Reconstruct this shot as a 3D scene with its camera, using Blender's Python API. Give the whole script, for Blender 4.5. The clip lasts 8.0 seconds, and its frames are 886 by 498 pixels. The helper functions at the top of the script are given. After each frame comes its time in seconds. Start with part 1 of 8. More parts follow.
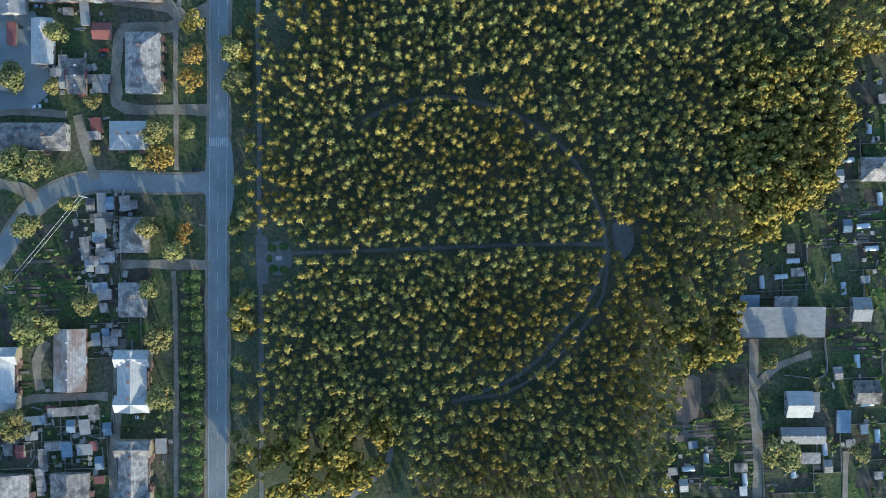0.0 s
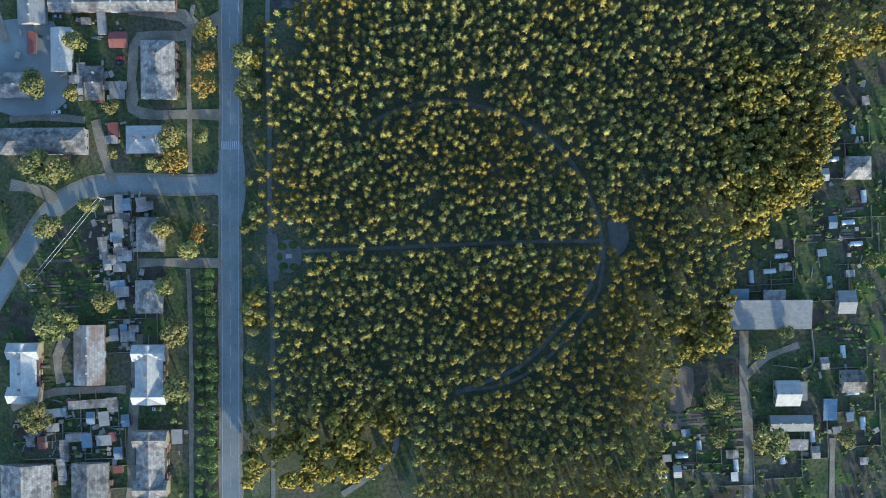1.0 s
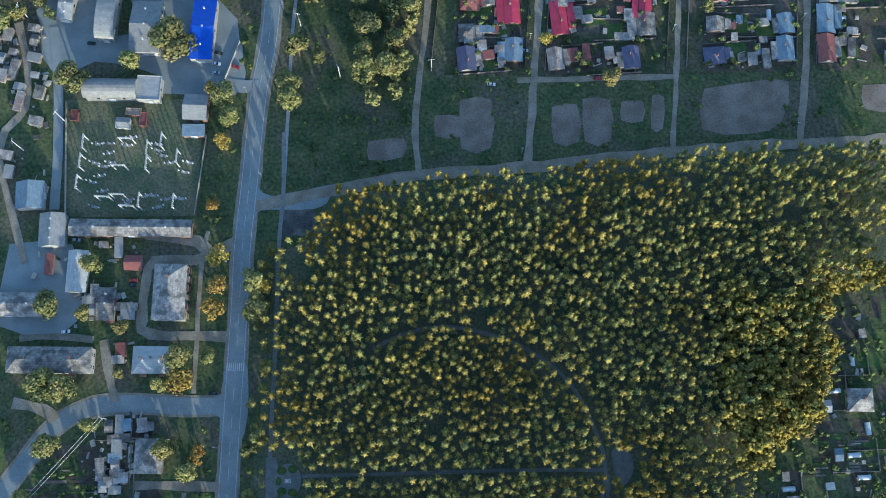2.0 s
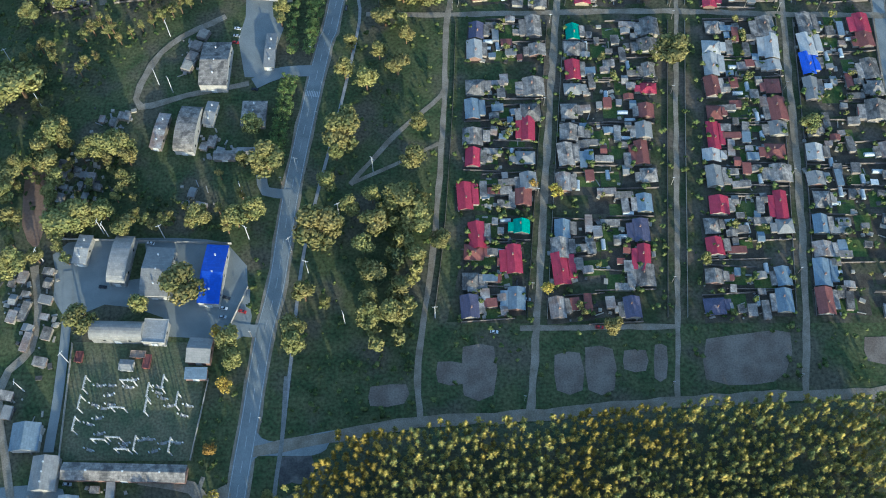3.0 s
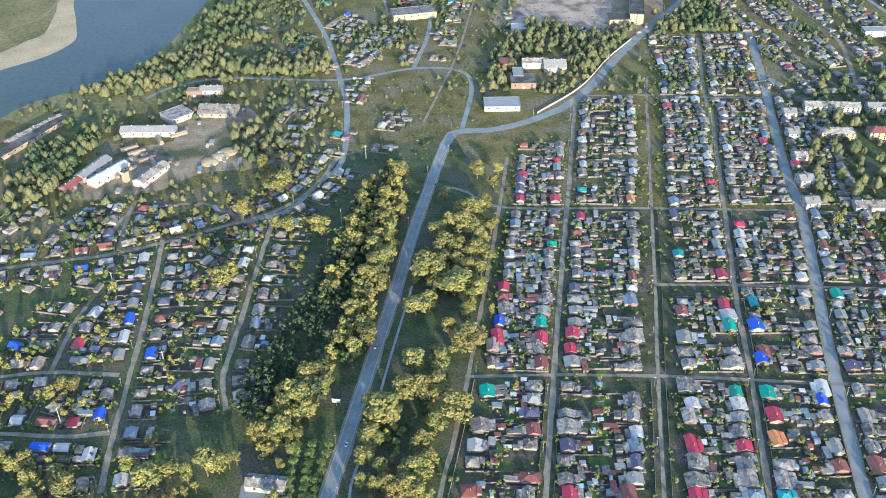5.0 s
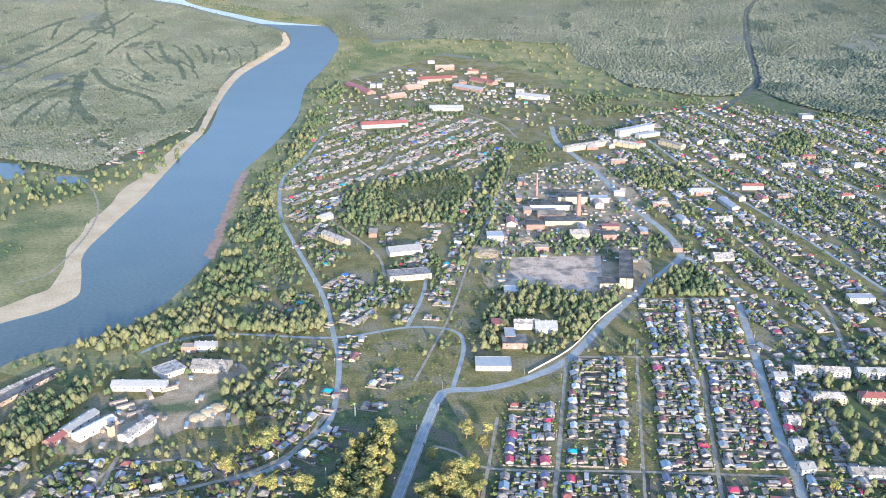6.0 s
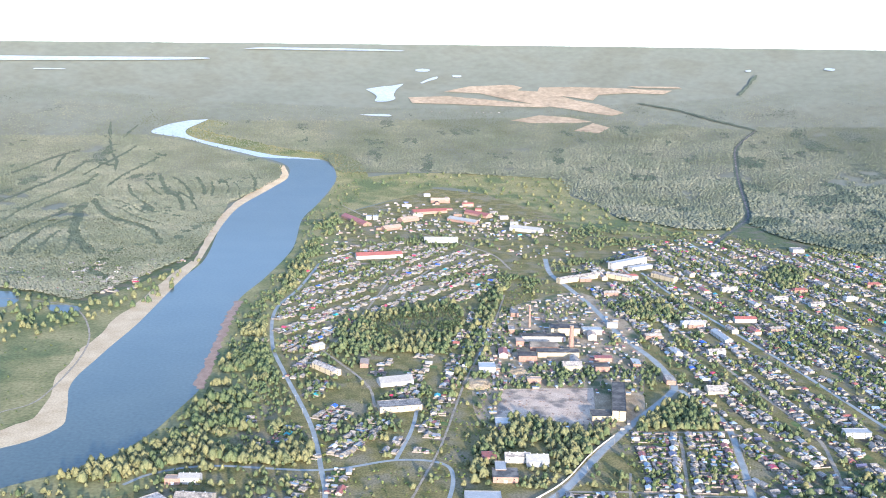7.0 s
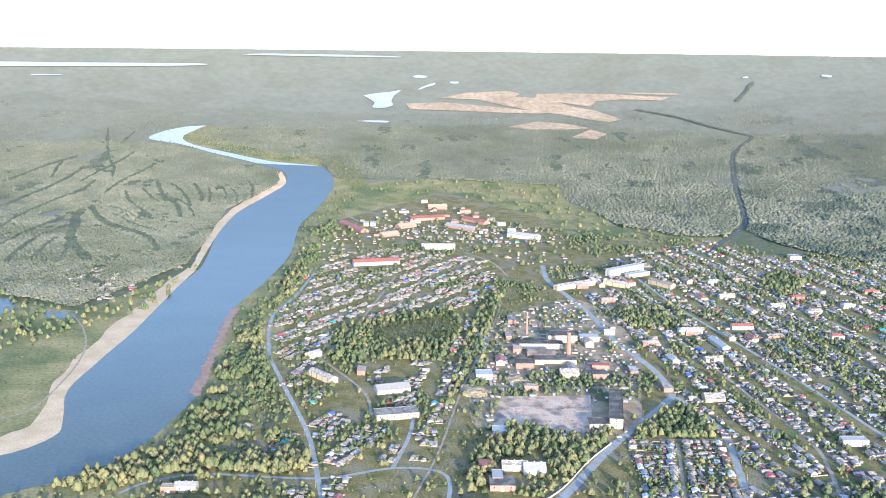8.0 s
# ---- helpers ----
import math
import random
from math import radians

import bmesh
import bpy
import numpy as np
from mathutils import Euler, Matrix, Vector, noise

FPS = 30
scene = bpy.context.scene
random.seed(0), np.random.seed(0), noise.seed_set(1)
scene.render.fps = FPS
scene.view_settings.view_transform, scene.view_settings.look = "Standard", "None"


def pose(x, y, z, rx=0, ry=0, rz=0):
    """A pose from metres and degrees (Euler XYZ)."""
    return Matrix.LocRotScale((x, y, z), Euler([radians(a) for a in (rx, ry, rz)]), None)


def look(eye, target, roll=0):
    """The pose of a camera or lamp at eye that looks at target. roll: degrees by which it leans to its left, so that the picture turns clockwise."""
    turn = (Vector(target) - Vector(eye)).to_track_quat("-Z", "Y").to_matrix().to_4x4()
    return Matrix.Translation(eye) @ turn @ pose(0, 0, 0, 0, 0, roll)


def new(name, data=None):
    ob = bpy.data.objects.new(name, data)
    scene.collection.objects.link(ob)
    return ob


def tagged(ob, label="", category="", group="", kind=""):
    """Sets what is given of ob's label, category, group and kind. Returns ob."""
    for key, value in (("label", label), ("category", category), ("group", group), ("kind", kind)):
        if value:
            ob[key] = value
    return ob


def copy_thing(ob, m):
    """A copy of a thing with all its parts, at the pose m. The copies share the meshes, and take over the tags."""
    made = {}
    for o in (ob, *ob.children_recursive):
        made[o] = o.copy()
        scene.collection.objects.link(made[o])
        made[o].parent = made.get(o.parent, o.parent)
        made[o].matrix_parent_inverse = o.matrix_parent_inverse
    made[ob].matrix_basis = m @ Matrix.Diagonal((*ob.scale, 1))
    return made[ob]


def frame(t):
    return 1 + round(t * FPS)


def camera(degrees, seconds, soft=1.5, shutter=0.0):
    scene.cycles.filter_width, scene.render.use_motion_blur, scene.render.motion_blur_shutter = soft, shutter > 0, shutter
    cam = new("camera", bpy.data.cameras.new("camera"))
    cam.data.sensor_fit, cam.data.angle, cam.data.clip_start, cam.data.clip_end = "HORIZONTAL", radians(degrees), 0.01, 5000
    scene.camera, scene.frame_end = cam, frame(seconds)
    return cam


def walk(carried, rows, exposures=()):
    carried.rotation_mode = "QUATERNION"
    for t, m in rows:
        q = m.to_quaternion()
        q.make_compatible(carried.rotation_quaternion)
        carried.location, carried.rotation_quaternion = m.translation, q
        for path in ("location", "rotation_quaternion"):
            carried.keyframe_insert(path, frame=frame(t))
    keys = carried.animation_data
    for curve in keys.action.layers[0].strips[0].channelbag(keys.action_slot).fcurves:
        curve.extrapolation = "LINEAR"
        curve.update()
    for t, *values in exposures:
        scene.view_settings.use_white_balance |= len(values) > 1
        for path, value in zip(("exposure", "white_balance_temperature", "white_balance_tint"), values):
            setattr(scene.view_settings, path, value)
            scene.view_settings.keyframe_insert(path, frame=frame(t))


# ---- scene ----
cam = camera(48.05, 8.0, soft=1.0)
PATH = [
    (0, pose(-6.46, 4.41, 454.65, -0.007, -0.000, -2.169)),
    (0.5, pose(-7.28, 3.98, 465.07, -0.004, 0.009, -2.336)),
    (1, pose(-7.94, 3.16, 474.90, 0.008, -0.008, -2.483)),
    (1.5, pose(-10.22, 1.44, 478.53, 5.668, -0.190, -1.911)),
    (1.7, pose(-10.62, 1.16, 479.43, 8.787, -0.257, -1.787)),
    (2.8, pose(-8.72, 2.20, 478.27, 24.213, -0.102, -0.810)),
    (3, pose(-7.13, 1.89, 478.28, 27.214, 0.024, -0.655)),
    (3.5, pose(0.00, 0.00, 478.50, 34.345, 0.400, 0.000)),
    (4, pose(8.11, -2.42, 480.15, 41.882, 0.651, 0.772)),
    (4.5, pose(14.14, -3.71, 481.44, 48.877, 0.616, 1.279)),
    (4.7, pose(16.18, -4.10, 481.94, 51.370, 0.589, 1.398)),
    (5.8, pose(29.68, -6.16, 483.86, 67.336, 0.037, 2.021)),
    (6, pose(32.17, -6.70, 483.39, 70.316, -0.194, 2.084)),
    (6.5, pose(38.01, -7.66, 481.56, 77.535, -0.667, 2.045)),
    (7, pose(40.25, -7.61, 481.75, 77.908, -0.610, 2.055)),
    (7.5, pose(40.86, -6.92, 482.53, 78.126, -0.596, 1.996)),
    (8, pose(41.20, -6.04, 483.85, 78.232, -0.644, 1.933)),
]
walk(cam, PATH, [(0, 1.48, 5110, 6), (1.2, 1.48, 5080, 6), (1.7, 1.46, 4980, 5), (2.8, 1.4, 5100, 3), (4.7, 1.88, 5500, 9), (5.8, 2.19, 5300, 15), (6.5, 2.43, 5360, 19), (8, 2.43, 5380, 19)])

# World, sun
SUN_FROM = Vector((0.33, -0.94, 0.0)).normalized()
SUN_UP = radians(11)
world = bpy.data.worlds.new("world")
scene.world = world
world.use_nodes = True
sky = world.node_tree.nodes.new("ShaderNodeTexSky")
sky.sky_type, sky.sun_disc = "NISHITA", False
sky.sun_elevation, sky.sun_rotation = SUN_UP, math.atan2(SUN_FROM.x, SUN_FROM.y)
sky.air_density, sky.dust_density, sky.altitude = 1.0, 1.3, 400
dip = world.node_tree.nodes.new("ShaderNodeVectorMath")
dip.inputs[1].default_value = (0, 0, 0.06)
coords = world.node_tree.nodes.new("ShaderNodeTexCoord")
world.node_tree.links.new(coords.outputs["Generated"], dip.inputs[0])
world.node_tree.links.new(dip.outputs[0], sky.inputs["Vector"])
world.node_tree.links.new(sky.outputs[0], world.node_tree.nodes["Background"].inputs[0])
world.node_tree.nodes["Background"].inputs[1].default_value = 0.185
sun = new("sun", bpy.data.lights.new("sun", "SUN"))
sun.data.energy, sun.data.angle, sun.data.color = 2.85, radians(0.6), (1.0, 0.85, 0.57)
sun.matrix_basis = look(tuple(SUN_FROM * 500 + Vector((0, 0, 500 * math.tan(SUN_UP)))), (0, 0, 0))


# Materials
def mat(name, a, b, s1=0.2, s2=2.0, rough=0.8, metal=0.0, bump=0.0, rand=0.0, island=0.0, spec=0.5, c=None, s3=0.02, band=None, hue=0.0, amp=0.3, lap=0.1):
    """Two base colours mixed by noise at two sizes, a third in large patches; rand and island vary the value from thing to thing and from piece to piece."""
    m = bpy.data.materials.new(name)
    m.use_nodes = True
    n, ln = m.node_tree.nodes, m.node_tree.links
    bsdf = n["Principled BSDF"]
    geo = n.new("ShaderNodeNewGeometry")

    def noise_at(scale, detail=3.0):
        t = n.new("ShaderNodeTexNoise")
        t.inputs["Scale"].default_value, t.inputs["Detail"].default_value = scale, detail
        ln.new(geo.outputs["Position"], t.inputs["Vector"])
        return t.outputs["Fac"]

    def ramp(fac, lo, hi):
        r = n.new("ShaderNodeMapRange")
        r.inputs["From Min"].default_value, r.inputs["From Max"].default_value = lo, hi
        ln.new(fac, r.inputs["Value"])
        return r.outputs["Result"]

    def blend(fac, x, y, mode="MIX"):
        r = n.new("ShaderNodeMix")
        r.data_type, r.blend_type = "RGBA", mode
        for value, slot in ((fac, 0), (x, 6), (y, 7)):
            if hasattr(value, "is_linked"):
                ln.new(value, r.inputs[slot])
            elif slot:
                r.inputs[slot].default_value = (*value, 1)
            else:
                r.inputs[slot].default_value = value
        return r.outputs[2]

    colour = blend(ramp(noise_at(s1), 0.35, 0.65), a, b)
    if c:
        colour = blend(ramp(noise_at(s3, 5), 0.5, 0.62), colour, c)
    fine = noise_at(s2, 2)
    grey = n.new("ShaderNodeCombineColor")
    value = ramp(fine, 0.2, 0.8)
    stretch = n.new("ShaderNodeMapRange")
    ln.new(value, stretch.inputs["Value"])
    stretch.inputs["To Min"].default_value, stretch.inputs["To Max"].default_value = 1 - amp, 1 + amp
    level = stretch.outputs["Result"]
    for amount, source in ((rand, "rand"), (island, "island")):
        if not amount:
            continue
        if source == "rand":
            info = n.new("ShaderNodeObjectInfo")
            out = info.outputs["Random"]
        else:
            out = geo.outputs["Random Per Island"]
        spread = n.new("ShaderNodeMapRange")
        ln.new(out, spread.inputs["Value"])
        spread.inputs["To Min"].default_value, spread.inputs["To Max"].default_value = 1 - amount, 1 + amount
        times = n.new("ShaderNodeMath")
        times.operation = "MULTIPLY"
        ln.new(level, times.inputs[0])
        ln.new(spread.outputs["Result"], times.inputs[1])
        level = times.outputs[0]
    if band:
        # roofing sheets of slightly different age, with dark laps
        sheets, where = n.new("ShaderNodeTexBrick"), n.new("ShaderNodeTexCoord")
        ln.new(where.outputs["Object"], sheets.inputs["Vector"])
        for slot, shade in (("Color1", 1 - lap), ("Color2", 1 + lap), ("Mortar", 1 - 1.8 * lap)):
            sheets.inputs[slot].default_value = (shade, shade, shade, 1)
        for slot, size in (("Scale", 1.0), ("Brick Width", 1.7), ("Row Height", 1.1), ("Mortar Size", 0.05), ("Bias", 0.0)):
            sheets.inputs[slot].default_value = size
        times = n.new("ShaderNodeMath")
        times.operation = "MULTIPLY"
        ln.new(level, times.inputs[0])
        ln.new(sheets.outputs["Color"], times.inputs[1])
        level = times.outputs[0]
    for slot in range(3):
        ln.new(level, grey.inputs[slot])
    colour = blend(1.0, colour, grey.outputs[0], "MULTIPLY")
    if hue:
        info = n.new("ShaderNodeObjectInfo")
        shift = n.new("ShaderNodeMapRange")
        ln.new(info.outputs["Random"], shift.inputs["Value"])
        shift.inputs["To Min"].default_value, shift.inputs["To Max"].default_value = 0.5 - hue, 0.5 + hue * 0.5
        hsv = n.new("ShaderNodeHueSaturation")
        ln.new(shift.outputs["Result"], hsv.inputs["Hue"])
        ln.new(colour, hsv.inputs["Color"])
        colour = hsv.outputs["Color"]
    ln.new(colour, bsdf.inputs["Base Color"])
    bsdf.inputs["Roughness"].default_value, bsdf.inputs["Metallic"].default_value = rough, metal
    bsdf.inputs["Specular IOR Level"].default_value = spec
    if bump:
        bm_node = n.new("ShaderNodeBump")
        bm_node.inputs["Strength"].default_value, bm_node.inputs["Distance"].default_value = 0.6, bump
        if band:
            wave = n.new("ShaderNodeTexWave")
            wave.inputs["Scale"].default_value, wave.inputs["Distortion"].default_value = band, 0.3
            coord = n.new("ShaderNodeTexCoord")
            ln.new(coord.outputs["Object"], wave.inputs["Vector"])
            ln.new(wave.outputs["Fac"], bm_node.inputs["Height"])
        else:
            ln.new(fine, bm_node.inputs["Height"])
        ln.new(bm_node.outputs[0], bsdf.inputs["Normal"])
    return m


M = {}
M["grass"] = mat("grass", (0.044, 0.063, 0.025), (0.086, 0.092, 0.04), 0.09, 0.6, 0.95, bump=0.3, amp=0.6, c=(0.095, 0.085, 0.055), s3=0.03, spec=0.15)
M["meadow"] = mat("meadow", (0.122, 0.12, 0.05), (0.2, 0.172, 0.08), 0.015, 0.2, 0.95, bump=0.3, amp=0.4, c=(0.085, 0.1, 0.042), s3=0.008, spec=0.08)
M["asphalt"] = mat("asphalt", (0.172, 0.184, 0.176), (0.226, 0.236, 0.224), 0.08, 3.0, 0.85, bump=0.01, spec=0.12)
M["dirt"] = mat("dirt", (0.18, 0.148, 0.105), (0.26, 0.222, 0.168), 0.15, 1.5, 0.95, bump=0.05, spec=0.1)
M["paving"] = mat("paving", (0.2, 0.19, 0.18), (0.28, 0.27, 0.25), 0.3, 3.0, 0.9, bump=0.01)
M["park"] = mat("park", (0.15, 0.148, 0.132), (0.2, 0.192, 0.17), 0.3, 2.0, 0.95, bump=0.02, spec=0.2)
M["soil"] = mat("soil", (0.14, 0.11, 0.085), (0.2, 0.165, 0.13), 0.1, 1.2, 0.95, bump=0.1, spec=0.08)
M["dark_soil"] = mat("dark_soil", (0.05, 0.042, 0.032), (0.09, 0.075, 0.055), 0.2, 1.2, 0.95, bump=0.1, spec=0.08)
M["dusty"] = mat("dusty", (0.088, 0.084, 0.03), (0.155, 0.126, 0.052), 0.05, 0.4, 0.95, bump=0.2, amp=0.5, c=(0.15, 0.128, 0.078), s3=0.02, spec=0.08)
M["litter"] = mat("litter", (0.075, 0.095, 0.05), (0.14, 0.128, 0.075), 0.08, 0.8, 0.95, bump=0.2, amp=0.5, spec=0.15)
M["rubble"] = mat("rubble", (0.19, 0.142, 0.088), (0.28, 0.22, 0.145), 0.06, 0.6, 0.95, bump=0.2, amp=0.5, c=(0.075, 0.085, 0.042), s3=0.02, spec=0.08)
M["plot_grass"] = mat("plot_grass", (0.04, 0.052, 0.022), (0.085, 0.076, 0.044), 0.08, 0.6, 0.95, bump=0.2, amp=0.5, c=(0.11, 0.09, 0.065), s3=0.04, spec=0.15)
M["tar"] = mat("tar", (0.05, 0.047, 0.045), (0.08, 0.075, 0.068), 0.2, 1.0, 0.95, spec=0.1, c=(0.12, 0.11, 0.095), s3=0.08, rand=0.2)
M["lawn"] = mat("lawn", (0.045, 0.085, 0.022), (0.1, 0.115, 0.036), 0.15, 1.0, 0.95, bump=0.15, amp=0.4, spec=0.2)
M["mud"] = mat("mud", (0.16, 0.095, 0.06), (0.22, 0.14, 0.095), 0.08, 0.8, 0.9, bump=0.2)
M["yard"] = mat("yard", (0.052, 0.047, 0.034), (0.095, 0.082, 0.062), 0.2, 1.4, 0.95, bump=0.1, spec=0.08)
M["straw"] = mat("straw", (0.205, 0.158, 0.105), (0.25, 0.195, 0.132), 0.006, 0.05, 0.95, spec=0.1)
M["sand"] = mat("sand", (0.33, 0.245, 0.14), (0.4, 0.305, 0.185), 0.03, 0.4, 0.95, spec=0.2)
M["concrete"] = mat("concrete", (0.3, 0.22, 0.15), (0.37, 0.28, 0.2), 0.05, 0.5, 0.9, c=(0.13, 0.1, 0.075), s3=0.035, amp=0.4)
M["white_line"] = mat("white_line", (0.36, 0.36, 0.35), (0.5, 0.5, 0.48), 0.5, 4.0, 0.7)
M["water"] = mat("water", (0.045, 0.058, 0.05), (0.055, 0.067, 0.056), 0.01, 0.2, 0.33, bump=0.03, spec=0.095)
# far reaches: the white sky reflection is put into this base colour
M["sky_pale_water"] = mat("sky_pale_water", (0.22, 0.245, 0.255), (0.26, 0.28, 0.285), 0.01, 0.1, 0.4)
M["bark"] = mat("bark", (0.1, 0.065, 0.04), (0.19, 0.115, 0.06), 0.5, 3.0, 0.95, spec=0.2)
M["pine"] = mat("pine", (0.148, 0.17, 0.063), (0.395, 0.294, 0.067), 0.17, 1.5, 0.9, island=0.35, spec=0.05, c=(0.25, 0.185, 0.04), s3=0.02, bump=0.3, amp=0.45)
M["leaf"] = mat("leaf", (0.138, 0.145, 0.05), (0.25, 0.212, 0.07), 0.12, 1.0, 0.85, rand=0.15, island=0.22, spec=0.08, hue=0.012, bump=0.3, amp=0.45)
M["leaf_green"] = mat("leaf_green", (0.05, 0.07, 0.034), (0.088, 0.1, 0.046), 0.08, 1.0, 0.85, island=0.15, spec=0.08, bump=0.3, amp=0.45)
M["leaf_olive"] = mat("leaf_olive", (0.083, 0.092, 0.045), (0.134, 0.125, 0.058), 0.06, 1.0, 0.85, island=0.15, spec=0.08, bump=0.3, amp=0.45)
M["gold"] = mat("gold", (0.15, 0.128, 0.03), (0.3, 0.222, 0.042), 0.12, 1.0, 0.85, island=0.25, spec=0.08, bump=0.3, amp=0.45)
M["spruce"] = mat("spruce", (0.03, 0.05, 0.024), (0.065, 0.08, 0.034), 0.1, 1.2, 0.9, island=0.35, spec=0.2, bump=0.3, amp=0.45)
M["lime"] = mat("lime", (0.095, 0.14, 0.038), (0.165, 0.2, 0.055), 0.3, 1.5, 0.85, rand=0.2, island=0.3, spec=0.25, bump=0.3, amp=0.45)
M["shrub"] = mat("shrub", (0.055, 0.08, 0.026), (0.115, 0.125, 0.042), 0.2, 1.2, 0.9, island=0.4, spec=0.08, bump=0.3, amp=0.45)
M["autumn"] = mat("autumn", (0.28, 0.18, 0.03), (0.34, 0.25, 0.05), 0.2, 1.2, 0.85, rand=0.2, island=0.3, spec=0.25, hue=0.03, bump=0.3, amp=0.45)
# far forest: distance haze is greyed into the base colours
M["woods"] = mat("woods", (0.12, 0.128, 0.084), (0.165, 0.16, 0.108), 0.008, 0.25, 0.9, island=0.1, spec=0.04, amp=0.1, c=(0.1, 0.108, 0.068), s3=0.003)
# darker forest colour, painted shade of the ridge slopes and forest patches
M["woods_shade"] = mat("woods_shade", (0.06, 0.074, 0.052), (0.083, 0.097, 0.068), 0.02, 0.25, 0.9, island=0.1, spec=0.04, amp=0.1)
# dark ground colour that stands in for shade among the far trees
M["shade_ground"] = mat("shade_ground", (0.055, 0.066, 0.046), (0.075, 0.086, 0.058), 0.03, 0.3, 0.9, spec=0.1)
# far ground, likewise paled and greyed to hold the haze in its colour
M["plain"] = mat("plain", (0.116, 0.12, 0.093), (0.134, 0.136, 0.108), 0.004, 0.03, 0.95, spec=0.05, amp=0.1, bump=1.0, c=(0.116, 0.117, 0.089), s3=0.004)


# Ground: flat round the town, rising to the far rim
CX, CY, EYE_Z, FLAT, RIM, SOFT = 41.0, -6.0, 484.0, 2600.0, 4900.0, 2300.0


def ground_z(x, y):
    r = math.hypot(x - CX, y - CY)
    if r <= FLAT:
        return 0.0
    u = min((r - FLAT) / (RIM - FLAT), 0.96)
    return EYE_Z * (1 - r / (FLAT + SOFT * u / (1 - u)))


def lift(x, y, z):
    return ground_z(x, y) + z * (1 + max(0.0, math.hypot(x - CX, y - CY) - FLAT) * 0.012)


def from_bm(name, bm, material):
    me = bpy.data.meshes.new(name)
    bm.to_mesh(me)
    bm.free()
    if material:
        me.materials.append(material)
    return me


def part(name, bm, material, parent=None, label=""):
    ob = new(name, from_bm(name, bm, material))
    ob.parent = parent
    return tagged(ob, label)


def tri_mesh(name, verts, faces, material, soft=True):
    """One mesh from arrays of vertices and triangles."""
    me = bpy.data.meshes.new(name)
    me.vertices.add(len(verts))
    me.vertices.foreach_set("co", np.asarray(verts, np.float32).ravel())
    me.loops.add(3 * len(faces))
    me.loops.foreach_set("vertex_index", np.asarray(faces, np.int32).ravel())
    me.polygons.add(len(faces))
    me.polygons.foreach_set("loop_start", np.arange(0, 3 * len(faces), 3, dtype=np.int32))
    me.polygons.foreach_set("use_smooth", np.full(len(faces), soft))
    me.update(calc_edges=True)
    me.materials.append(material)
    return me


bm = bmesh.new()
radii = [0.0] + [60 * k for k in range(1, 44)] + [FLAT + (RIM - FLAT) * k / 48 for k in range(1, 47)]
rings = []
for r in radii[1:]:
    rings.append([bm.verts.new((CX + r * math.sin(a), CY + r * math.cos(a), ground_z(CX + r * math.sin(a), CY + r * math.cos(a)))) for a in (2 * math.pi * k / 240 for k in range(240))])
hub = bm.verts.new((CX, CY, 0))
for k in range(240):
    bm.faces.new((hub, rings[0][(k + 1) % 240], rings[0][k]))
for a, b in zip(rings, rings[1:]):
    for k in range(240):
        bm.faces.new((a[k], a[(k + 1) % 240], b[(k + 1) % 240], b[k]))
bmesh.ops.recalc_face_normals(bm, faces=bm.faces)
# faces past the flat ground take the plain colour with the haze in it
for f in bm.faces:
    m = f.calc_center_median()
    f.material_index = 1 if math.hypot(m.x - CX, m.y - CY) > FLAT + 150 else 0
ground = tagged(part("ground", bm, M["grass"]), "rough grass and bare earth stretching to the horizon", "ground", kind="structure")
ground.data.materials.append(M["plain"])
# Roads, paths and streets: width, surface and the points of their centre lines, in metres.
LINES = {}
LINES['main'] = (9, 'asphalt', [(-118, -214), (-114, -106), (-111, -33), (-109, 19), (-106, 83), (-105, 115), (-102, 149), (-98, 197), (-93, 229), (-89, 281), (-82, 338), (-74, 392), (-72, 397), (-65, 449), (-58, 503), (-49, 571), (-40, 636), (-31, 717), (-17, 813), (-4, 891), (7, 910), (45, 916), (93, 944), (139, 995), (197, 1110), (253, 1209), (310, 1302), (326, 1350), (316, 1452), (282, 1583), (255, 1758), (217, 1925), (196, 2020), (195, 2156)])
LINES['west'] = (8, 'asphalt', [(-109, 39), (-130, 39), (-156, 41), (-174, 40), (-189, 34), (-200, 22), (-212, 5), (-231, -23)])
LINES['eastmain'] = (7, 'asphalt', [(330, 1326), (363, 1210), (354, 1084), (339, 965), (323, 837), (316, 747), (288, 576), (276, 491), (266, 406), (261, 348)])
LINES['village'] = (6, 'asphalt', [(-183, 736), (-147, 755), (-125, 805), (-107, 848), (-114, 959), (-129, 1031), (-164, 1167), (-235, 1361), (-280, 1495), (-315, 1693), (-301, 1854), (-295, 2072)])
LINES['cross_w'] = (5, 'asphalt', [(-339, 984), (-316, 1014), (-257, 1038), (-131, 1034), (-48, 1066), (6, 1060), (20, 1015), (10, 912)])
LINES['spur'] = (5, 'asphalt', [(-48, 1066), (-36, 1154), (-33, 1229)])
LINES['highway'] = (5.5, 'asphalt', [(334, 2168), (456, 2299), (593, 2325), (668, 2470), (737, 2602), (791, 2723), (830, 2920), (874, 3169), (915, 3377), (953, 3545), (1011, 3654), (1076, 3751)])
LINES['north1'] = (6, 'asphalt', [(413, 1716), (356, 2061), (352, 2113)])
LINES['east1'] = (6, 'asphalt', [(551, 2373), (599, 2080), (649, 1851), (688, 1718), (723, 1586)])
LINES['east2'] = (6, 'asphalt', [(389, 2037), (427, 1813), (479, 1601), (520, 1431), (550, 1282), (567, 1195)])
LINES['east3'] = (5, 'dirt', [(378, 1660), (408, 1491), (432, 1352), (458, 1226), (467, 1144), (449, 1017)])
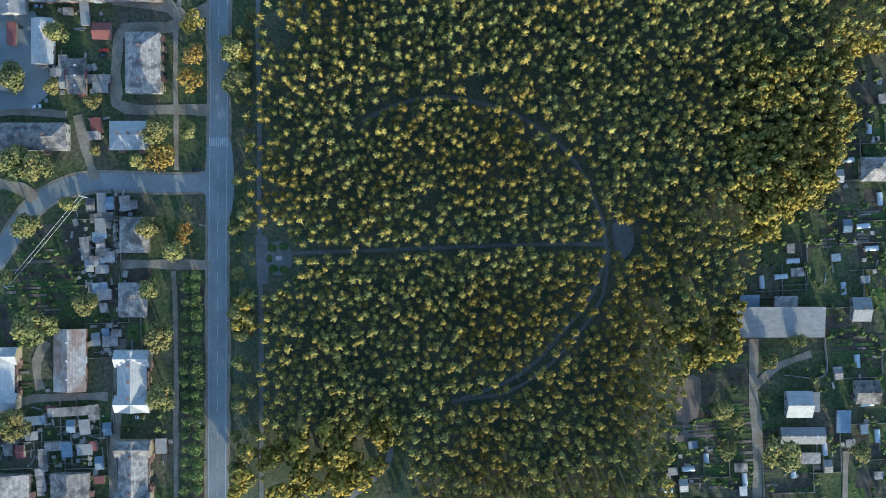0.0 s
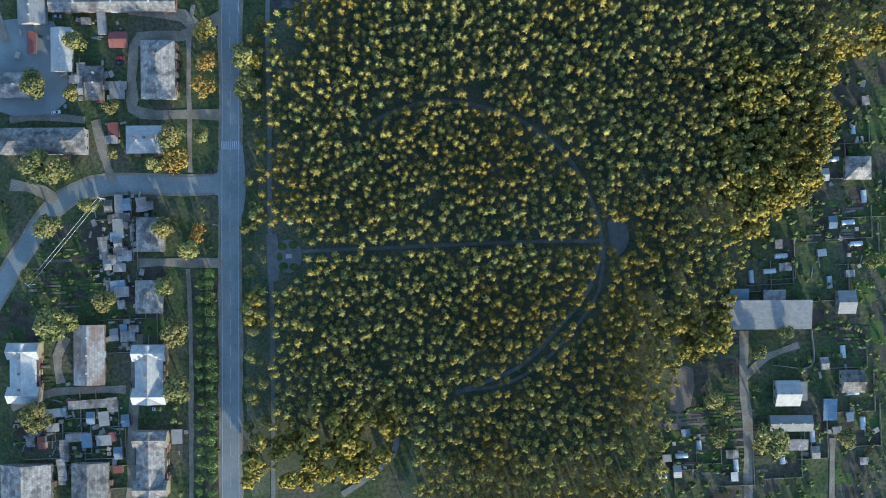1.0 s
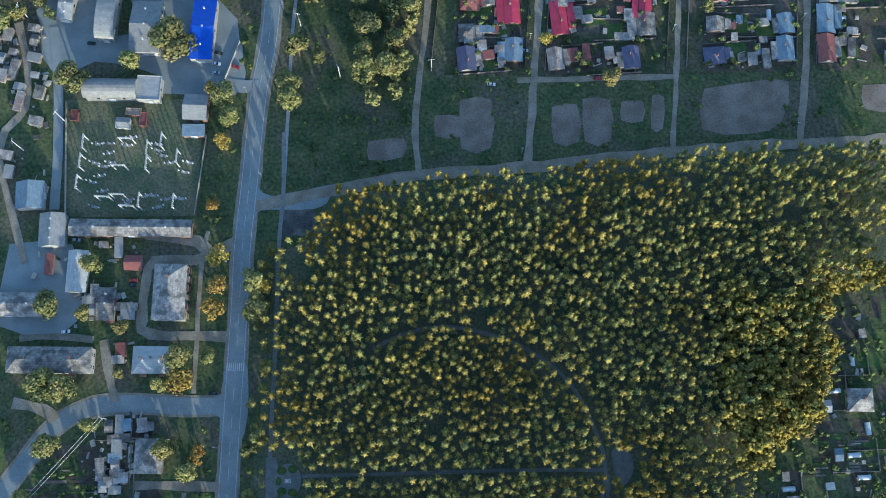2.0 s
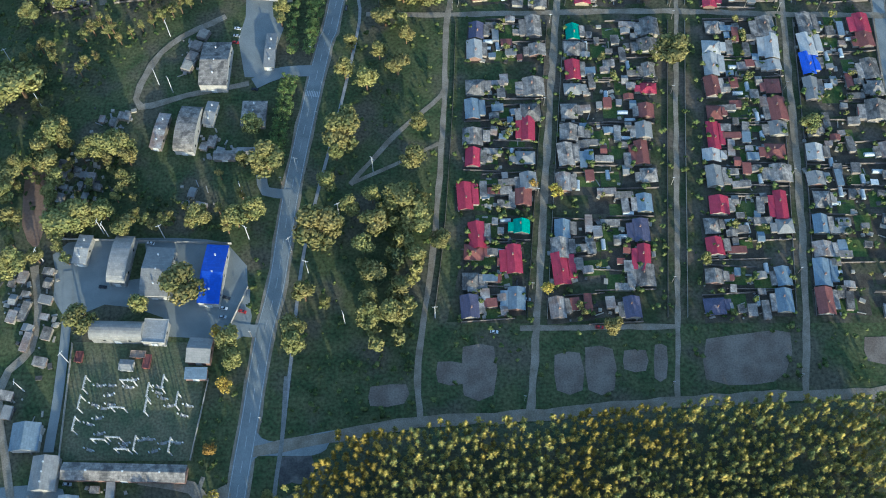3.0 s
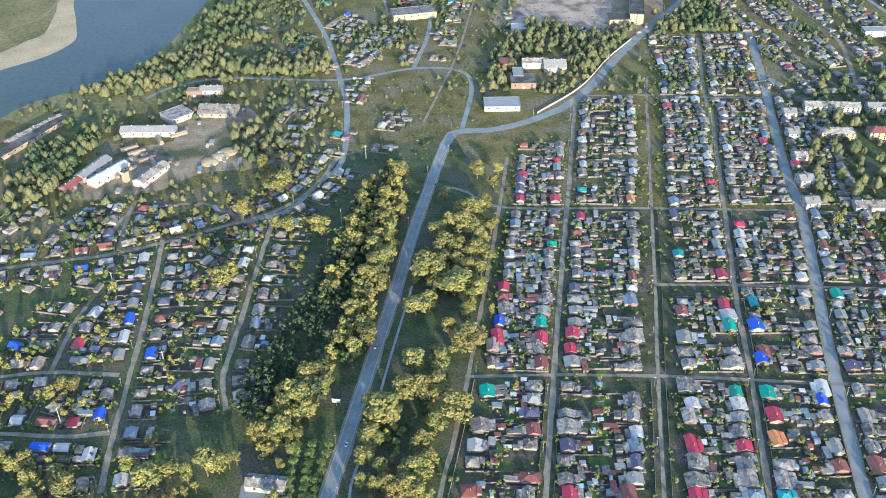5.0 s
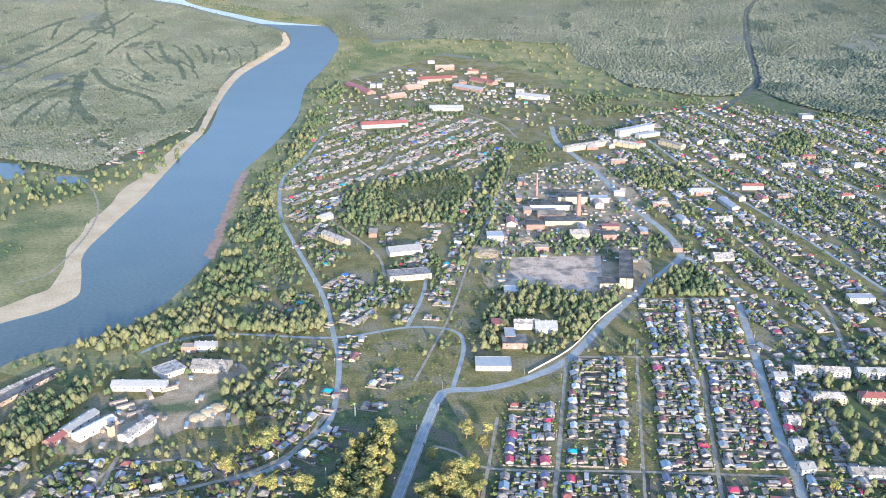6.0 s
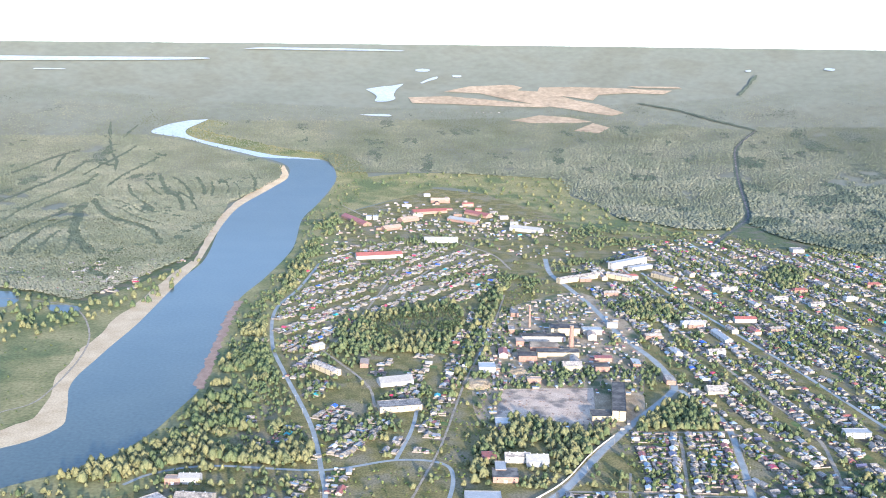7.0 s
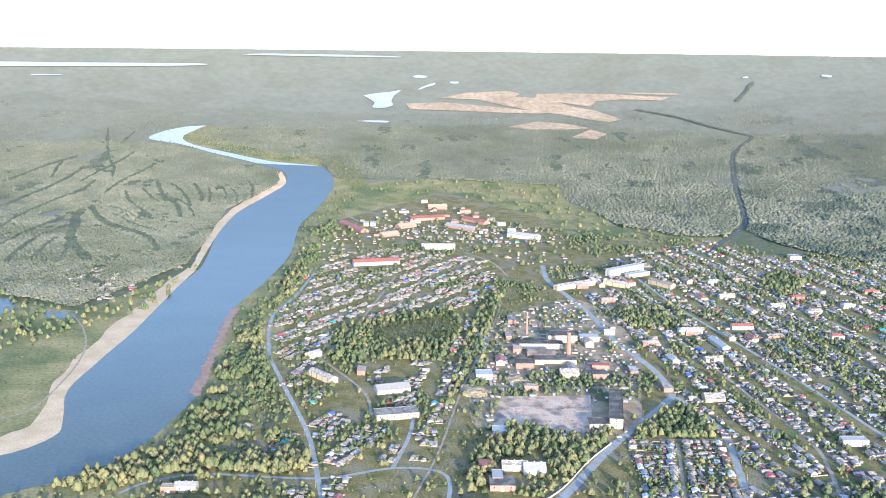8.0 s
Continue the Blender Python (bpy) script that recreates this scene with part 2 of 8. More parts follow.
LINES['forest_edge'] = (6, 'dirt', [(-102, 137), (-85, 140), (-63, 144), (-18, 151), (38, 154), (112, 160), (178, 163), (218, 164), (256, 165)])
LINES['s0'] = (3.2, 'dirt', [(-17, 150), (-18, 183), (-10, 245), (-3, 337), (0, 408), (10, 471), (19, 534), (28, 607), (44, 745), (56, 857)])
LINES['s1'] = (4, 'dirt', [(38, 154), (43, 195), (54, 298), (67, 411), (81, 537), (101, 710), (115, 825), (134, 994)])
LINES['s2'] = (2.8, 'dirt', [(112, 160), (120, 226), (132, 335), (141, 410), (156, 538), (170, 647), (184, 764), (201, 904), (212, 994), (220, 1046)])
LINES['s3'] = (4, 'dirt', [(177, 163), (185, 206), (196, 296), (207, 410), (222, 534), (232, 631), (250, 766), (265, 881), (275, 954), (275, 990), (298, 1159)])
LINES['c0'] = (3, 'dirt', [(35, 201), (116, 201)])
LINES['c1'] = (4, 'dirt', [(-50, 411), (3, 410), (67, 411), (141, 411), (204, 408), (273, 406)])
LINES['c2'] = (3.4, 'dirt', [(17, 534), (81, 537), (158, 537), (224, 534), (280, 531), (328, 530)])
LINES['c3'] = (3.4, 'dirt', [(170, 648), (234, 648), (295, 647), (366, 644)])
LINES['c4'] = (3.4, 'dirt', [(-5, 800), (16, 791), (49, 764), (184, 764), (310, 761), (402, 751)])
LINES['c5'] = (4, 'dirt', [(142, 995), (214, 998), (275, 993), (340, 993)])
LINES['c6'] = (4, 'dirt', [(253, 1167), (355, 1175)])
LINES['track1'] = (3, 'dirt', [(-56, 289), (-31, 322), (-5, 349), (-1, 361)])
LINES['track2'] = (2.5, 'dirt', [(-56, 289), (-31, 302), (-6, 316)])
LINES['walk1'] = (1.8, 'paving', [(-85, 141), (-83, 184), (-79, 252), (-64, 338), (-54, 405), (-55, 429), (-48, 475), (-38, 558), (-27, 643)])
LINES['lane_a'] = (5, 'dirt', [(-109, 119), (-128, 111), (-148, 110), (-152, 101), (-153, 81), (-149, 74), (-110, 72)])
LINES['lane_b'] = (2.2, 'dirt', [(-122, 125), (-125, 107), (-127, 45)])
LINES['lane_c'] = (4, 'dirt', [(-171, 72), (-168, 57), (-164, 42)])
LINES['lane_d'] = (4, 'dirt', [(-113, 1), (-132, 2), (-154, 3)])
LINES['lane_e'] = (2.2, 'dirt', [(-130, -1), (-130, -32), (-134, -135)])
LINES['lane_f'] = (5, 'dirt', [(-155, -31), (-158, -57), (-160, -78), (-162, -134)])
LINES['lane_g'] = (4, 'dirt', [(-217, -64), (-196, -57), (-162, -57)])
LINES['lane_h'] = (4, 'dirt', [(-189, -31), (-194, -40), (-193, -53)])
LINES['lane_i'] = (5, 'dirt', [(-192, 34), (-198, 39), (-213, 43)])
LINES['lane_j'] = (3, 'dirt', [(-176, 72), (-191, 74), (-212, 74)])
LINES['barn_a'] = (4.5, 'dirt', [(134, -42), (133, -63), (134, -94), (132, -146)])
LINES['barn_b'] = (3, 'dirt', [(133, -65), (144, -55), (160, -50)])
LINES['park_ring'] = (1.8, 'park', [(-41, 64), (-26, 71), (-5, 74), (21, 68), (41, 57), (56, 41), (65, 20), (68, 2), (61, -19), (48, -34), (27, -54), (-5, -66)])
LINES['park_ring2'] = (1.6, 'park', [(69, 2), (66, -19), (56, -34), (42, -49), (21, -62), (-5, -65)])
LINES['park_axis'] = (1.6, 'park', [(-75, 5), (-28, 5), (24, 5), (68, 4)])
LINES['park_side'] = (2.1, 'park', [(-85, 176), (-85, 143), (-87, 116), (-88, 70), (-90, 18), (-91, -34), (-95, -137)])
LINES['park_exit'] = (3, 'park', [(-34, -85), (-36, -94), (-48, -104), (-61, -112)])
LINES['yard_w'] = (5, 'asphalt', [(-199, 138), (-199, 167), (-201, 204), (-205, 237)])
LINES['yard_l'] = (4, 'dirt', [(-212, 111), (-229, 171), (-217, 192), (-218, 217), (-224, 240)])
LINES['drive1'] = (7, 'asphalt', [(-98, 201), (-112, 202), (-133, 210), (-155, 220), (-185, 222)])
LINES['drive2'] = (8, 'asphalt', [(-79, 368), (-99, 367), (-115, 359)])
LINES['drive3'] = (4, 'dirt', [(-118, 359), (-154, 351), (-180, 343), (-182, 359), (-168, 389), (-136, 410)])
LINES['drive4'] = (6, 'dirt', [(-109, 118), (-120, 114), (-127, 120), (-153, 124)])
LINES['lay'] = (6, 'asphalt', [(-88, 283), (-103, 285), (-106, 296)])
LINES['w1'] = (4, 'dirt', [(-213, 420), (-218, 452), (-225, 519), (-234, 604), (-248, 707)])
LINES['w2'] = (4, 'dirt', [(-149, 496), (-158, 532), (-158, 591), (-158, 666), (-157, 739)])
LINES['w3'] = (4, 'dirt', [(-340, 524), (-285, 533), (-234, 531)])
LINES['w4'] = (3.5, 'dirt', [(-285, 533), (-287, 589), (-284, 611)])
LINES['w5'] = (4, 'dirt', [(-320, 472), (-256, 469), (-223, 473)])
LINES['w6'] = (5, 'dirt', [(-401, 655), (-331, 672), (-282, 685), (-230, 711), (-180, 739), (-153, 758), (-127, 797), (-112, 856)])
LINES['w7'] = (4, 'dirt', [(-281, 685), (-289, 738), (-290, 771)])
LINES['w8'] = (4, 'dirt', [(-296, 703), (-288, 749), (-226, 766), (-184, 740)])
LINES['dacha1'] = (3, 'dirt', [(171, -147), (174, -95)])
LINES['rail'] = (3, 'dirt', [(-30, 930), (-13, 1021), (4, 1119), (30, 1348), (66, 1573), (97, 1831)])
LINES['n2'] = (5, 'dirt', [(-107, 1715), (-71, 1975), (-6, 2140)])
LINES['n3'] = (4, 'dirt', [(-198, 1450), (-170, 1571), (-145, 1790), (-122, 2022)])
LINES['n4'] = (4, 'dirt', [(-88, 1231), (-114, 1328), (-202, 1478)])
LINES['beach'] = (3, 'dirt', [(-571, 1181), (-540, 1245), (-571, 1481), (-666, 1673), (-760, 1724), (-840, 1738)])
LINES['n5'] = (5, 'dirt', [(-346, 2793), (-192, 2525), (-68, 2387), (70, 2204), (116, 2041)])
# Outlines of water, fields, yards and woods, in metres.
AREAS = {}
AREAS['river_l'] = [(-540, 1048), (-514, 1076), (-491, 1100), (-473, 1148), (-495, 1206), (-526, 1301), (-532, 1427), (-534, 1611), (-549, 1890), (-551, 2094), (-614, 2486), (-630, 2752), (-597, 2981), (-569, 3153), (-608, 3312), (-746, 3413), (-883, 3486), (-1027, 3566), (-1154, 3603), (-1129, 3700), (-1064, 3772)]
AREAS['river_r'] = [(-482, 934), (-464, 971), (-395, 1032), (-358, 1115), (-345, 1209), (-339, 1302), (-356, 1439), (-383, 1622), (-397, 1771), (-384, 1950), (-382, 2227), (-423, 2584), (-416, 2825), (-411, 3137), (-454, 3334), (-506, 3394), (-647, 3415), (-848, 3508), (-988, 3576), (-1043, 3660), (-996, 3803)]
AREAS['sand_water'] = [(-542, 1051), (-515, 1079), (-492, 1104), (-477, 1149), (-497, 1216), (-526, 1301), (-532, 1427), (-534, 1611), (-549, 1890), (-554, 2049)]
AREAS['sand_land'] = [(-565, 1096), (-539, 1129), (-528, 1159), (-521, 1184), (-528, 1231), (-550, 1300), (-564, 1403), (-574, 1568), (-581, 1873), (-575, 2070)]
AREAS['sand_water2'] = [(-554, 2049), (-614, 2486), (-630, 2752), (-597, 2981), (-570, 3153), (-609, 3297)]
AREAS['sand_land2'] = [(-566, 2049), (-634, 2484), (-656, 2780), (-625, 3031), (-596, 3172), (-627, 3294)]
AREAS['pond1'] = [(-875, 1789), (-828, 1780), (-794, 1721), (-801, 1678), (-828, 1691)]
AREAS['pond2'] = [(-733, 1698), (-698, 1701), (-661, 1681), (-665, 1644), (-706, 1659)]
AREAS['far_river'] = [(-439, 4258), (-384, 4291), (-332, 4310), (-286, 4335), (-308, 4274), (-316, 4207), (-306, 4162), (-340, 4125), (-387, 4126), (-386, 4186)]
AREAS['far_river2'] = [(-433, 3958), (-376, 3972), (-312, 3973), (-311, 3953), (-374, 3952)]
AREAS['far_river3'] = [(-247, 4498), (-213, 4514), (-179, 4504), (-189, 4484), (-231, 4481)]
AREAS['far_river4'] = [(-213, 4354), (-186, 4395), (-143, 4431), (-145, 4405), (-180, 4377), (-203, 4349)]
AREAS['lake'] = [(-2068, 4081), (-1954, 4138), (-1712, 4247), (-1432, 4355), (-1229, 4427), (-1157, 4461), (-1259, 4443), (-1554, 4348), (-1810, 4249), (-1972, 4180), (-2087, 4121)]
AREAS['lake2'] = [(-1041, 4598), (-815, 4638), (-506, 4680), (-318, 4697), (-351, 4705), (-612, 4688), (-919, 4640)]
AREAS['field1'] = [(-109, 4265), (-2, 4330), (180, 4354), (228, 4322), (203, 4289), (286, 4276), (368, 4236), (445, 4168), (533, 4118), (623, 4013), (574, 3983), (489, 4021), (392, 4077), (279, 4126), (153, 4191), (47, 4254)]
AREAS['field2'] = [(-253, 4188), (-96, 4214), (47, 4188), (211, 4145), (359, 4111), (301, 4092), (140, 4105), (-69, 4123), (-232, 4123)]
AREAS['field3'] = [(170, 3937), (285, 3999), (406, 3970), (489, 3913), (379, 3903), (247, 3904)]
AREAS['field4'] = [(404, 3807), (488, 3900), (547, 3843), (497, 3777)]
AREAS['meadow'] = [(-326, 3185), (-109, 3260), (312, 3190), (324, 2983), (380, 2871), (403, 2794), (432, 2656), (500, 2606), (561, 2534), (629, 2518), (700, 2545), (640, 2440), (332, 2496), (188, 2801), (-29, 3060), (-309, 3033)]
AREAS['meadow2'] = [(-685, 1473), (-645, 1621), (-585, 1542), (-544, 1300), (-542, 1136), (-563, 1135), (-689, 1389)]
AREAS['lot'] = [(82, 1313), (209, 1326), (198, 1191), (68, 1192)]
AREAS['field_w'] = [(-345, 1188), (-296, 1200), (-272, 1162), (-294, 1133), (-319, 1132)]
AREAS['yard1'] = [(-212, 237), (-208, 254), (-122, 253), (-108, 222), (-106, 200), (-126, 197), (-201, 207)]
AREAS['yard2'] = [(-125, 428), (-109, 429), (-107, 410), (-100, 401), (-107, 370), (-86, 372), (-80, 365), (-100, 363), (-121, 364), (-127, 392), (-124, 410)]
AREAS['yard3'] = [(-220, 121), (-189, 120), (-183, 91), (-191, 76), (-222, 80)]
AREAS['lumber'] = [(-289, 925), (-227, 968), (-175, 868), (-185, 834), (-242, 821), (-275, 788), (-355, 775), (-333, 862), (-284, 887)]
AREAS['island1'] = [(-193, 212), (-183, 217), (-167, 215), (-151, 209), (-151, 207), (-188, 207)]
AREAS['island2'] = [(-172, 253), (-166, 253), (-165, 248), (-166, 232), (-172, 231)]
AREAS['parking'] = [(-120, 226), (-107, 226), (-106, 207), (-118, 208)]
AREAS['substation'] = [(-196, 196), (-126, 195), (-128, 133), (-193, 134)]
AREAS['dirt1'] = [(131, 194), (155, 197), (175, 197), (169, 175), (153, 169), (128, 172)]
AREAS['dirt2'] = [(5, 191), (21, 191), (20, 165), (5, 165)]
AREAS['dirt3'] = [(52, 186), (65, 187), (65, 167), (52, 167)]
AREAS['dirt4'] = [(68, 190), (82, 189), (81, 167), (68, 167)]
AREAS['dirt5'] = [(88, 188), (99, 188), (98, 177), (87, 178)]
AREAS['dirt6'] = [(104, 191), (110, 190), (108, 173), (102, 173)]
AREAS['dirt7'] = [(-42, 170), (-24, 171), (-25, 161), (-42, 160)]
AREAS['dirt8'] = [(-8, 183), (5, 182), (5, 171), (-8, 172)]
AREAS['dirt9'] = [(213, 194), (233, 193), (230, 180), (212, 181)]
AREAS['dirt10'] = [(100, -58), (109, -59), (107, -77), (97, -78)]
AREAS['dirt11'] = [(94, -80), (112, -81), (111, -88), (93, -87)]
AREAS['park_outline'] = [(-104, -43), (-100, -7), (-94, 44), (-91, 83), (-88, 111), (-84, 114), (-71, 122), (-55, 145), (-60, 141), (-18, 147), (38, 150), (112, 157), (177, 159), (226, 161), (226, 94), (176, 89), (177, 74), (180, 51), (179, 53), (172, 38), (151, 22), (139, 4), (130, -16), (123, -42), (103, -55), (94, -77), (92, -108), (90, -144), (-28, -139), (-26, -85), (-34, -82), (-58, -105), (-89, -106), (-104, -111), (-105, -85)]
AREAS['town_e'] = [(214, 1998), (385, 2262), (645, 2488), (704, 2289), (1017, 2225), (507, 996), (349, 987), (358, 1121), (347, 1323), (296, 1744)]
AREAS['town_w'] = [(-314, 1627), (-324, 1955), (-270, 2237), (-145, 2312), (70, 2192), (91, 1988), (56, 1806), (-109, 1734), (-193, 1602), (-198, 1450), (-244, 1419), (-296, 1500)]
AREAS['town_v'] = [(-264, 1392), (-215, 1449), (-156, 1237), (-99, 1201), (-50, 1332), (-25, 1246), (-44, 1065), (-108, 1053), (-143, 1108), (-197, 1256)]
AREAS['town_s'] = [(-126, 1047), (-67, 1049), (-53, 897), (-85, 827), (-105, 895)]
AREAS['town_x'] = [(-267, 1202), (-164, 1167), (-132, 1046), (-109, 860), (-136, 804), (-186, 892), (-195, 1028)]
AREAS['town_n'] = [(-324, 2634), (-188, 2849), (-26, 2943), (137, 2718), (211, 2412), (125, 2336), (-156, 2452), (-294, 2516)]
AREAS['town_far'] = [(-238, 4034), (105, 4076), (127, 4029), (-213, 3996)]
AREAS['town_bank'] = [(-945, 1980), (-829, 2016), (-585, 2091), (-567, 1912), (-668, 1731), (-868, 1820)]
AREAS['town_sw'] = [(-565, 750), (-309, 761), (-163, 725), (-158, 520), (-226, 473), (-405, 439)]
AREAS['w_left'] = [(-1724, 3385), (-1173, 3570), (-1016, 3527), (-739, 3385), (-615, 3296), (-591, 3127), (-669, 2778), (-620, 2410), (-588, 2102), (-631, 1931), (-689, 1729), (-786, 1783), (-943, 1836)]
AREAS['w_north'] = [(-1007, 3683), (-516, 3458), (-405, 3228), (-110, 3268), (310, 3196), (316, 2983), (374, 2871), (397, 2794), (428, 2650), (500, 2598), (561, 2526), (629, 2510), (700, 2545), (727, 2610), (781, 2727), (820, 2922), (864, 3171), (905, 3379), (943, 3548), (1001, 3660), (1060, 3760), (398, 4009), (-1039, 3799)]
AREAS['w_east'] = [(1094, 3800), (1020, 3660), (962, 3540), (924, 3377), (884, 3169), (840, 2920), (801, 2723), (762, 2610), (790, 2480), (816, 2397), (909, 2276), (1031, 2115), (1699, 3672)]
AREAS['w_rim'] = [(-2048, 3961), (1909, 4193), (1699, 3672), (-1757, 3372)]
AREAS['belt_l'] = [(-62, 820), (-45, 835), (-45, 791), (-46, 712), (-47, 664), (-53, 578), (-76, 521), (-101, 464), (-115, 443), (-122, 474), (-95, 545), (-77, 592), (-73, 637), (-67, 712), (-65, 777)]
AREAS['belt_out'] = [(-72, 798), (-66, 802), (-75, 724), (-83, 658), (-89, 605), (-100, 605), (-93, 681), (-82, 750)]
AREAS['belt_r'] = [(25, 774), (38, 771), (41, 738), (35, 682), (28, 616), (2, 606), (-26, 605), (-28, 659), (-10, 706), (4, 744)]
AREAS['bank_clump'] = [(-413, 823), (-418, 854), (-402, 866), (-379, 904), (-359, 899), (-361, 862), (-372, 846), (-372, 809), (-373, 783), (-391, 787)]
AREAS['belt_dark'] = [(-145, 496), (-125, 577), (-109, 650), (-96, 708), (-82, 773), (-55, 834), (-60, 744), (-71, 643), (-84, 591), (-103, 539), (-125, 474)]
AREAS['belt_r'] = [(-49, 434), (-56, 475), (-39, 503), (-19, 504), (0, 546), (19, 579), (3, 628), (-23, 599), (-33, 628), (-17, 683), (1, 745), (37, 774), (41, 718), (28, 629), (15, 559), (5, 498), (2, 466), (0, 416), (-29, 415)]
AREAS['nw_birch'] = [(-305, 453), (-204, 452), (-160, 410), (-191, 376), (-225, 336), (-229, 320), (-278, 324)]
AREAS['nw_birch2'] = [(-277, 321), (-226, 324), (-225, 290), (-233, 258), (-264, 258)]
AREAS['nw_shrub'] = [(-223, 316), (-180, 319), (-173, 289), (-118, 274), (-111, 260), (-216, 265)]
AREAS['grove'] = [(-48, 235), (-43, 277), (-12, 280), (-6, 252), (-12, 196), (-18, 183), (-44, 184), (-48, 209)]
AREAS['park_town'] = [(-193, 1602), (-153, 1674), (3, 1781), (26, 1652), (-6, 1463), (-128, 1454), (-184, 1479)]
AREAS['bank_e'] = [(-350, 1412), (-335, 1592), (-267, 1445), (-252, 1296), (-320, 1315)]
AREAS['bank_s'] = [(-480, 954), (-391, 1022), (-322, 1131), (-234, 1086), (-143, 1108), (-146, 1044), (-295, 1020), (-397, 958)]
AREAS['bank_m'] = [(-352, 1095), (-334, 1196), (-320, 1315), (-250, 1252), (-176, 1140), (-251, 1101)]
AREAS['plant_s'] = [(40, 1102), (90, 1203), (188, 1171), (226, 1187), (149, 1046), (122, 1124), (74, 1088), (41, 983)]
AREAS['plant_e'] = [(256, 1243), (337, 1294), (367, 1182), (236, 1162)]
AREAS['strip_rail'] = [(56, 1785), (115, 1990), (86, 1729), (46, 1362), (17, 1228), (7, 1313)]
AREAS['east_w'] = [(621, 2006), (714, 2143), (736, 2040), (644, 1871)]
AREAS['mid_w'] = [(307, 1784), (431, 1834), (411, 1680), (311, 1673)]
AREAS['low_w'] = [(-425, 803), (-416, 882), (-381, 895), (-366, 816), (-376, 765), (-402, 754)]
AREAS['low_w2'] = [(-232, 890), (-193, 956), (-170, 868), (-183, 823)]
AREAS['edge_e'] = [(128, 90), (177, 86), (181, 52), (167, 32), (139, 3), (130, 10), (124, 49)]
AREAS['edge_x'] = [(134, 24), (143, 36), (163, 34), (169, 26), (165, 19), (157, 20), (143, 16), (140, 3), (133, 0), (127, 2)]
AREAS['edge_ne'] = [(156, 92), (208, 103), (208, 82), (177, 83)]
AREAS['edge_se'] = [(92, -38), (122, -33), (123, -47), (105, -57)]
AREAS['edge_s'] = [(-88, -78), (-31, -71), (-35, -95), (-69, -107), (-92, -106)]
AREAS['edge_w'] = [(-101, 106), (-92, 106), (-93, 78), (-102, 79)]
AREAS['edge_w2'] = [(-104, -2), (-96, -2), (-99, -111), (-109, -111)]
AREAS['verge_w'] = [(-132, 118), (-110, 118), (-106, 160), (-102, 203), (-97, 246), (-110, 249), (-106, 197), (-123, 191)]
AREAS['verge_e'] = [(-90, 143), (-87, 197), (-80, 256), (-75, 299), (-65, 358), (-53, 409), (-1, 408), (-1, 357), (-9, 262), (-15, 196), (-18, 152)]
AREAS['old_town'] = [(-224, 39), (-112, 35), (-119, -136), (-230, -132)]
AREAS['gardens_e'] = [(93, -82), (123, -44), (134, -16), (153, 14), (175, 34), (182, 80), (221, 84), (212, -149), (90, -144)]
AREAS['mid_wild'] = [(-124, 1031), (39, 1054), (27, 926), (-33, 716), (-81, 714), (-75, 828)]
AREAS['rail_wild'] = [(-25, 1186), (16, 1269), (66, 1727), (115, 1990), (179, 1901), (81, 1469), (61, 1120), (-2, 994)]
AREAS['bank_wild'] = [(-396, 986), (-332, 1167), (-320, 1315), (-236, 1297), (-160, 1124), (-136, 987)]
AREAS['front_wild'] = [(-79, 145), (-18, 151), (38, 156), (113, 162), (218, 164), (225, 199), (29, 203), (-12, 196), (-76, 181)]
AREAS['north_wild'] = [(-379, 2588), (-321, 3147), (-108, 3245), (324, 3080), (641, 2600), (718, 2388), (256, 2282), (134, 2637), (-270, 2441)]
AREAS['town_mid'] = [(-125, 1427), (-24, 1462), (35, 1725), (64, 1525), (24, 1228), (-30, 1050), (-44, 1065), (-28, 1225)]
AREAS['bank_n'] = [(-316, 1315), (-328, 1483), (-328, 1698), (-341, 2046), (-371, 2432), (-340, 2633), (-304, 2531), (-324, 2296), (-302, 2033), (-298, 1700), (-300, 1485), (-285, 1317)]
AREAS['north_trees'] = [(-327, 2263), (-319, 2594), (-147, 2733), (136, 2701), (274, 2491), (258, 2162), (167, 2098), (44, 2329), (-99, 2457), (-225, 2305), (-254, 2119)]
AREAS['town_all'] = [(-365, 1557), (-353, 2110), (-319, 2594), (134, 2637), (608, 2448), (1017, 2225), (507, 996), (-473, 941), (-362, 1031), (-299, 1293)]
AREAS['town_low'] = [(-379, 685), (-479, 891), (-358, 948), (-124, 1031), (-105, 895), (-142, 784), (-163, 694)]
AREAS['town_ground'] = [(-326, 1338), (-354, 1591), (-353, 2110), (-330, 2674), (-99, 3054), (144, 2956), (332, 2496), (641, 2600), (713, 2322), (1030, 2256), (652, 759), (403, 756), (310, 763), (185, 767), (52, 769), (16, 857), (-2, 909), (-112, 856), (-127, 797), (-181, 741), (-283, 687), (-403, 659), (-626, 677), (-509, 939), (-388, 1015), (-334, 1149)]
AREAS['flare1'] = [(-113, 55), (-113, 45), (-119, 42), (-119, 37), (-114, 33), (-114, 23), (-105, 20), (-101, 33), (-101, 52), (-103, 59)]
AREAS['flare2'] = [(-104, 152), (-99, 149), (-95, 144), (-87, 142), (-77, 144), (-69, 146), (-55, 148), (-50, 145), (-60, 144), (-63, 138), (-70, 135), (-83, 135), (-87, 135), (-96, 135), (-99, 132), (-104, 128)]
AREAS['park_lot'] = [(-85, 134.5), (-70, 134.8), (-69, 125), (-75, 121), (-79, 122), (-85, 120.5)]
AREAS['brush'] = [(-239, 297), (-227, 301), (-223, 286), (-223, 258), (-226, 251), (-235, 265)]
AREAS['mud_bank'] = [(-340, 1286), (-356, 1407), (-372, 1531), (-386, 1650), (-394, 1751)]
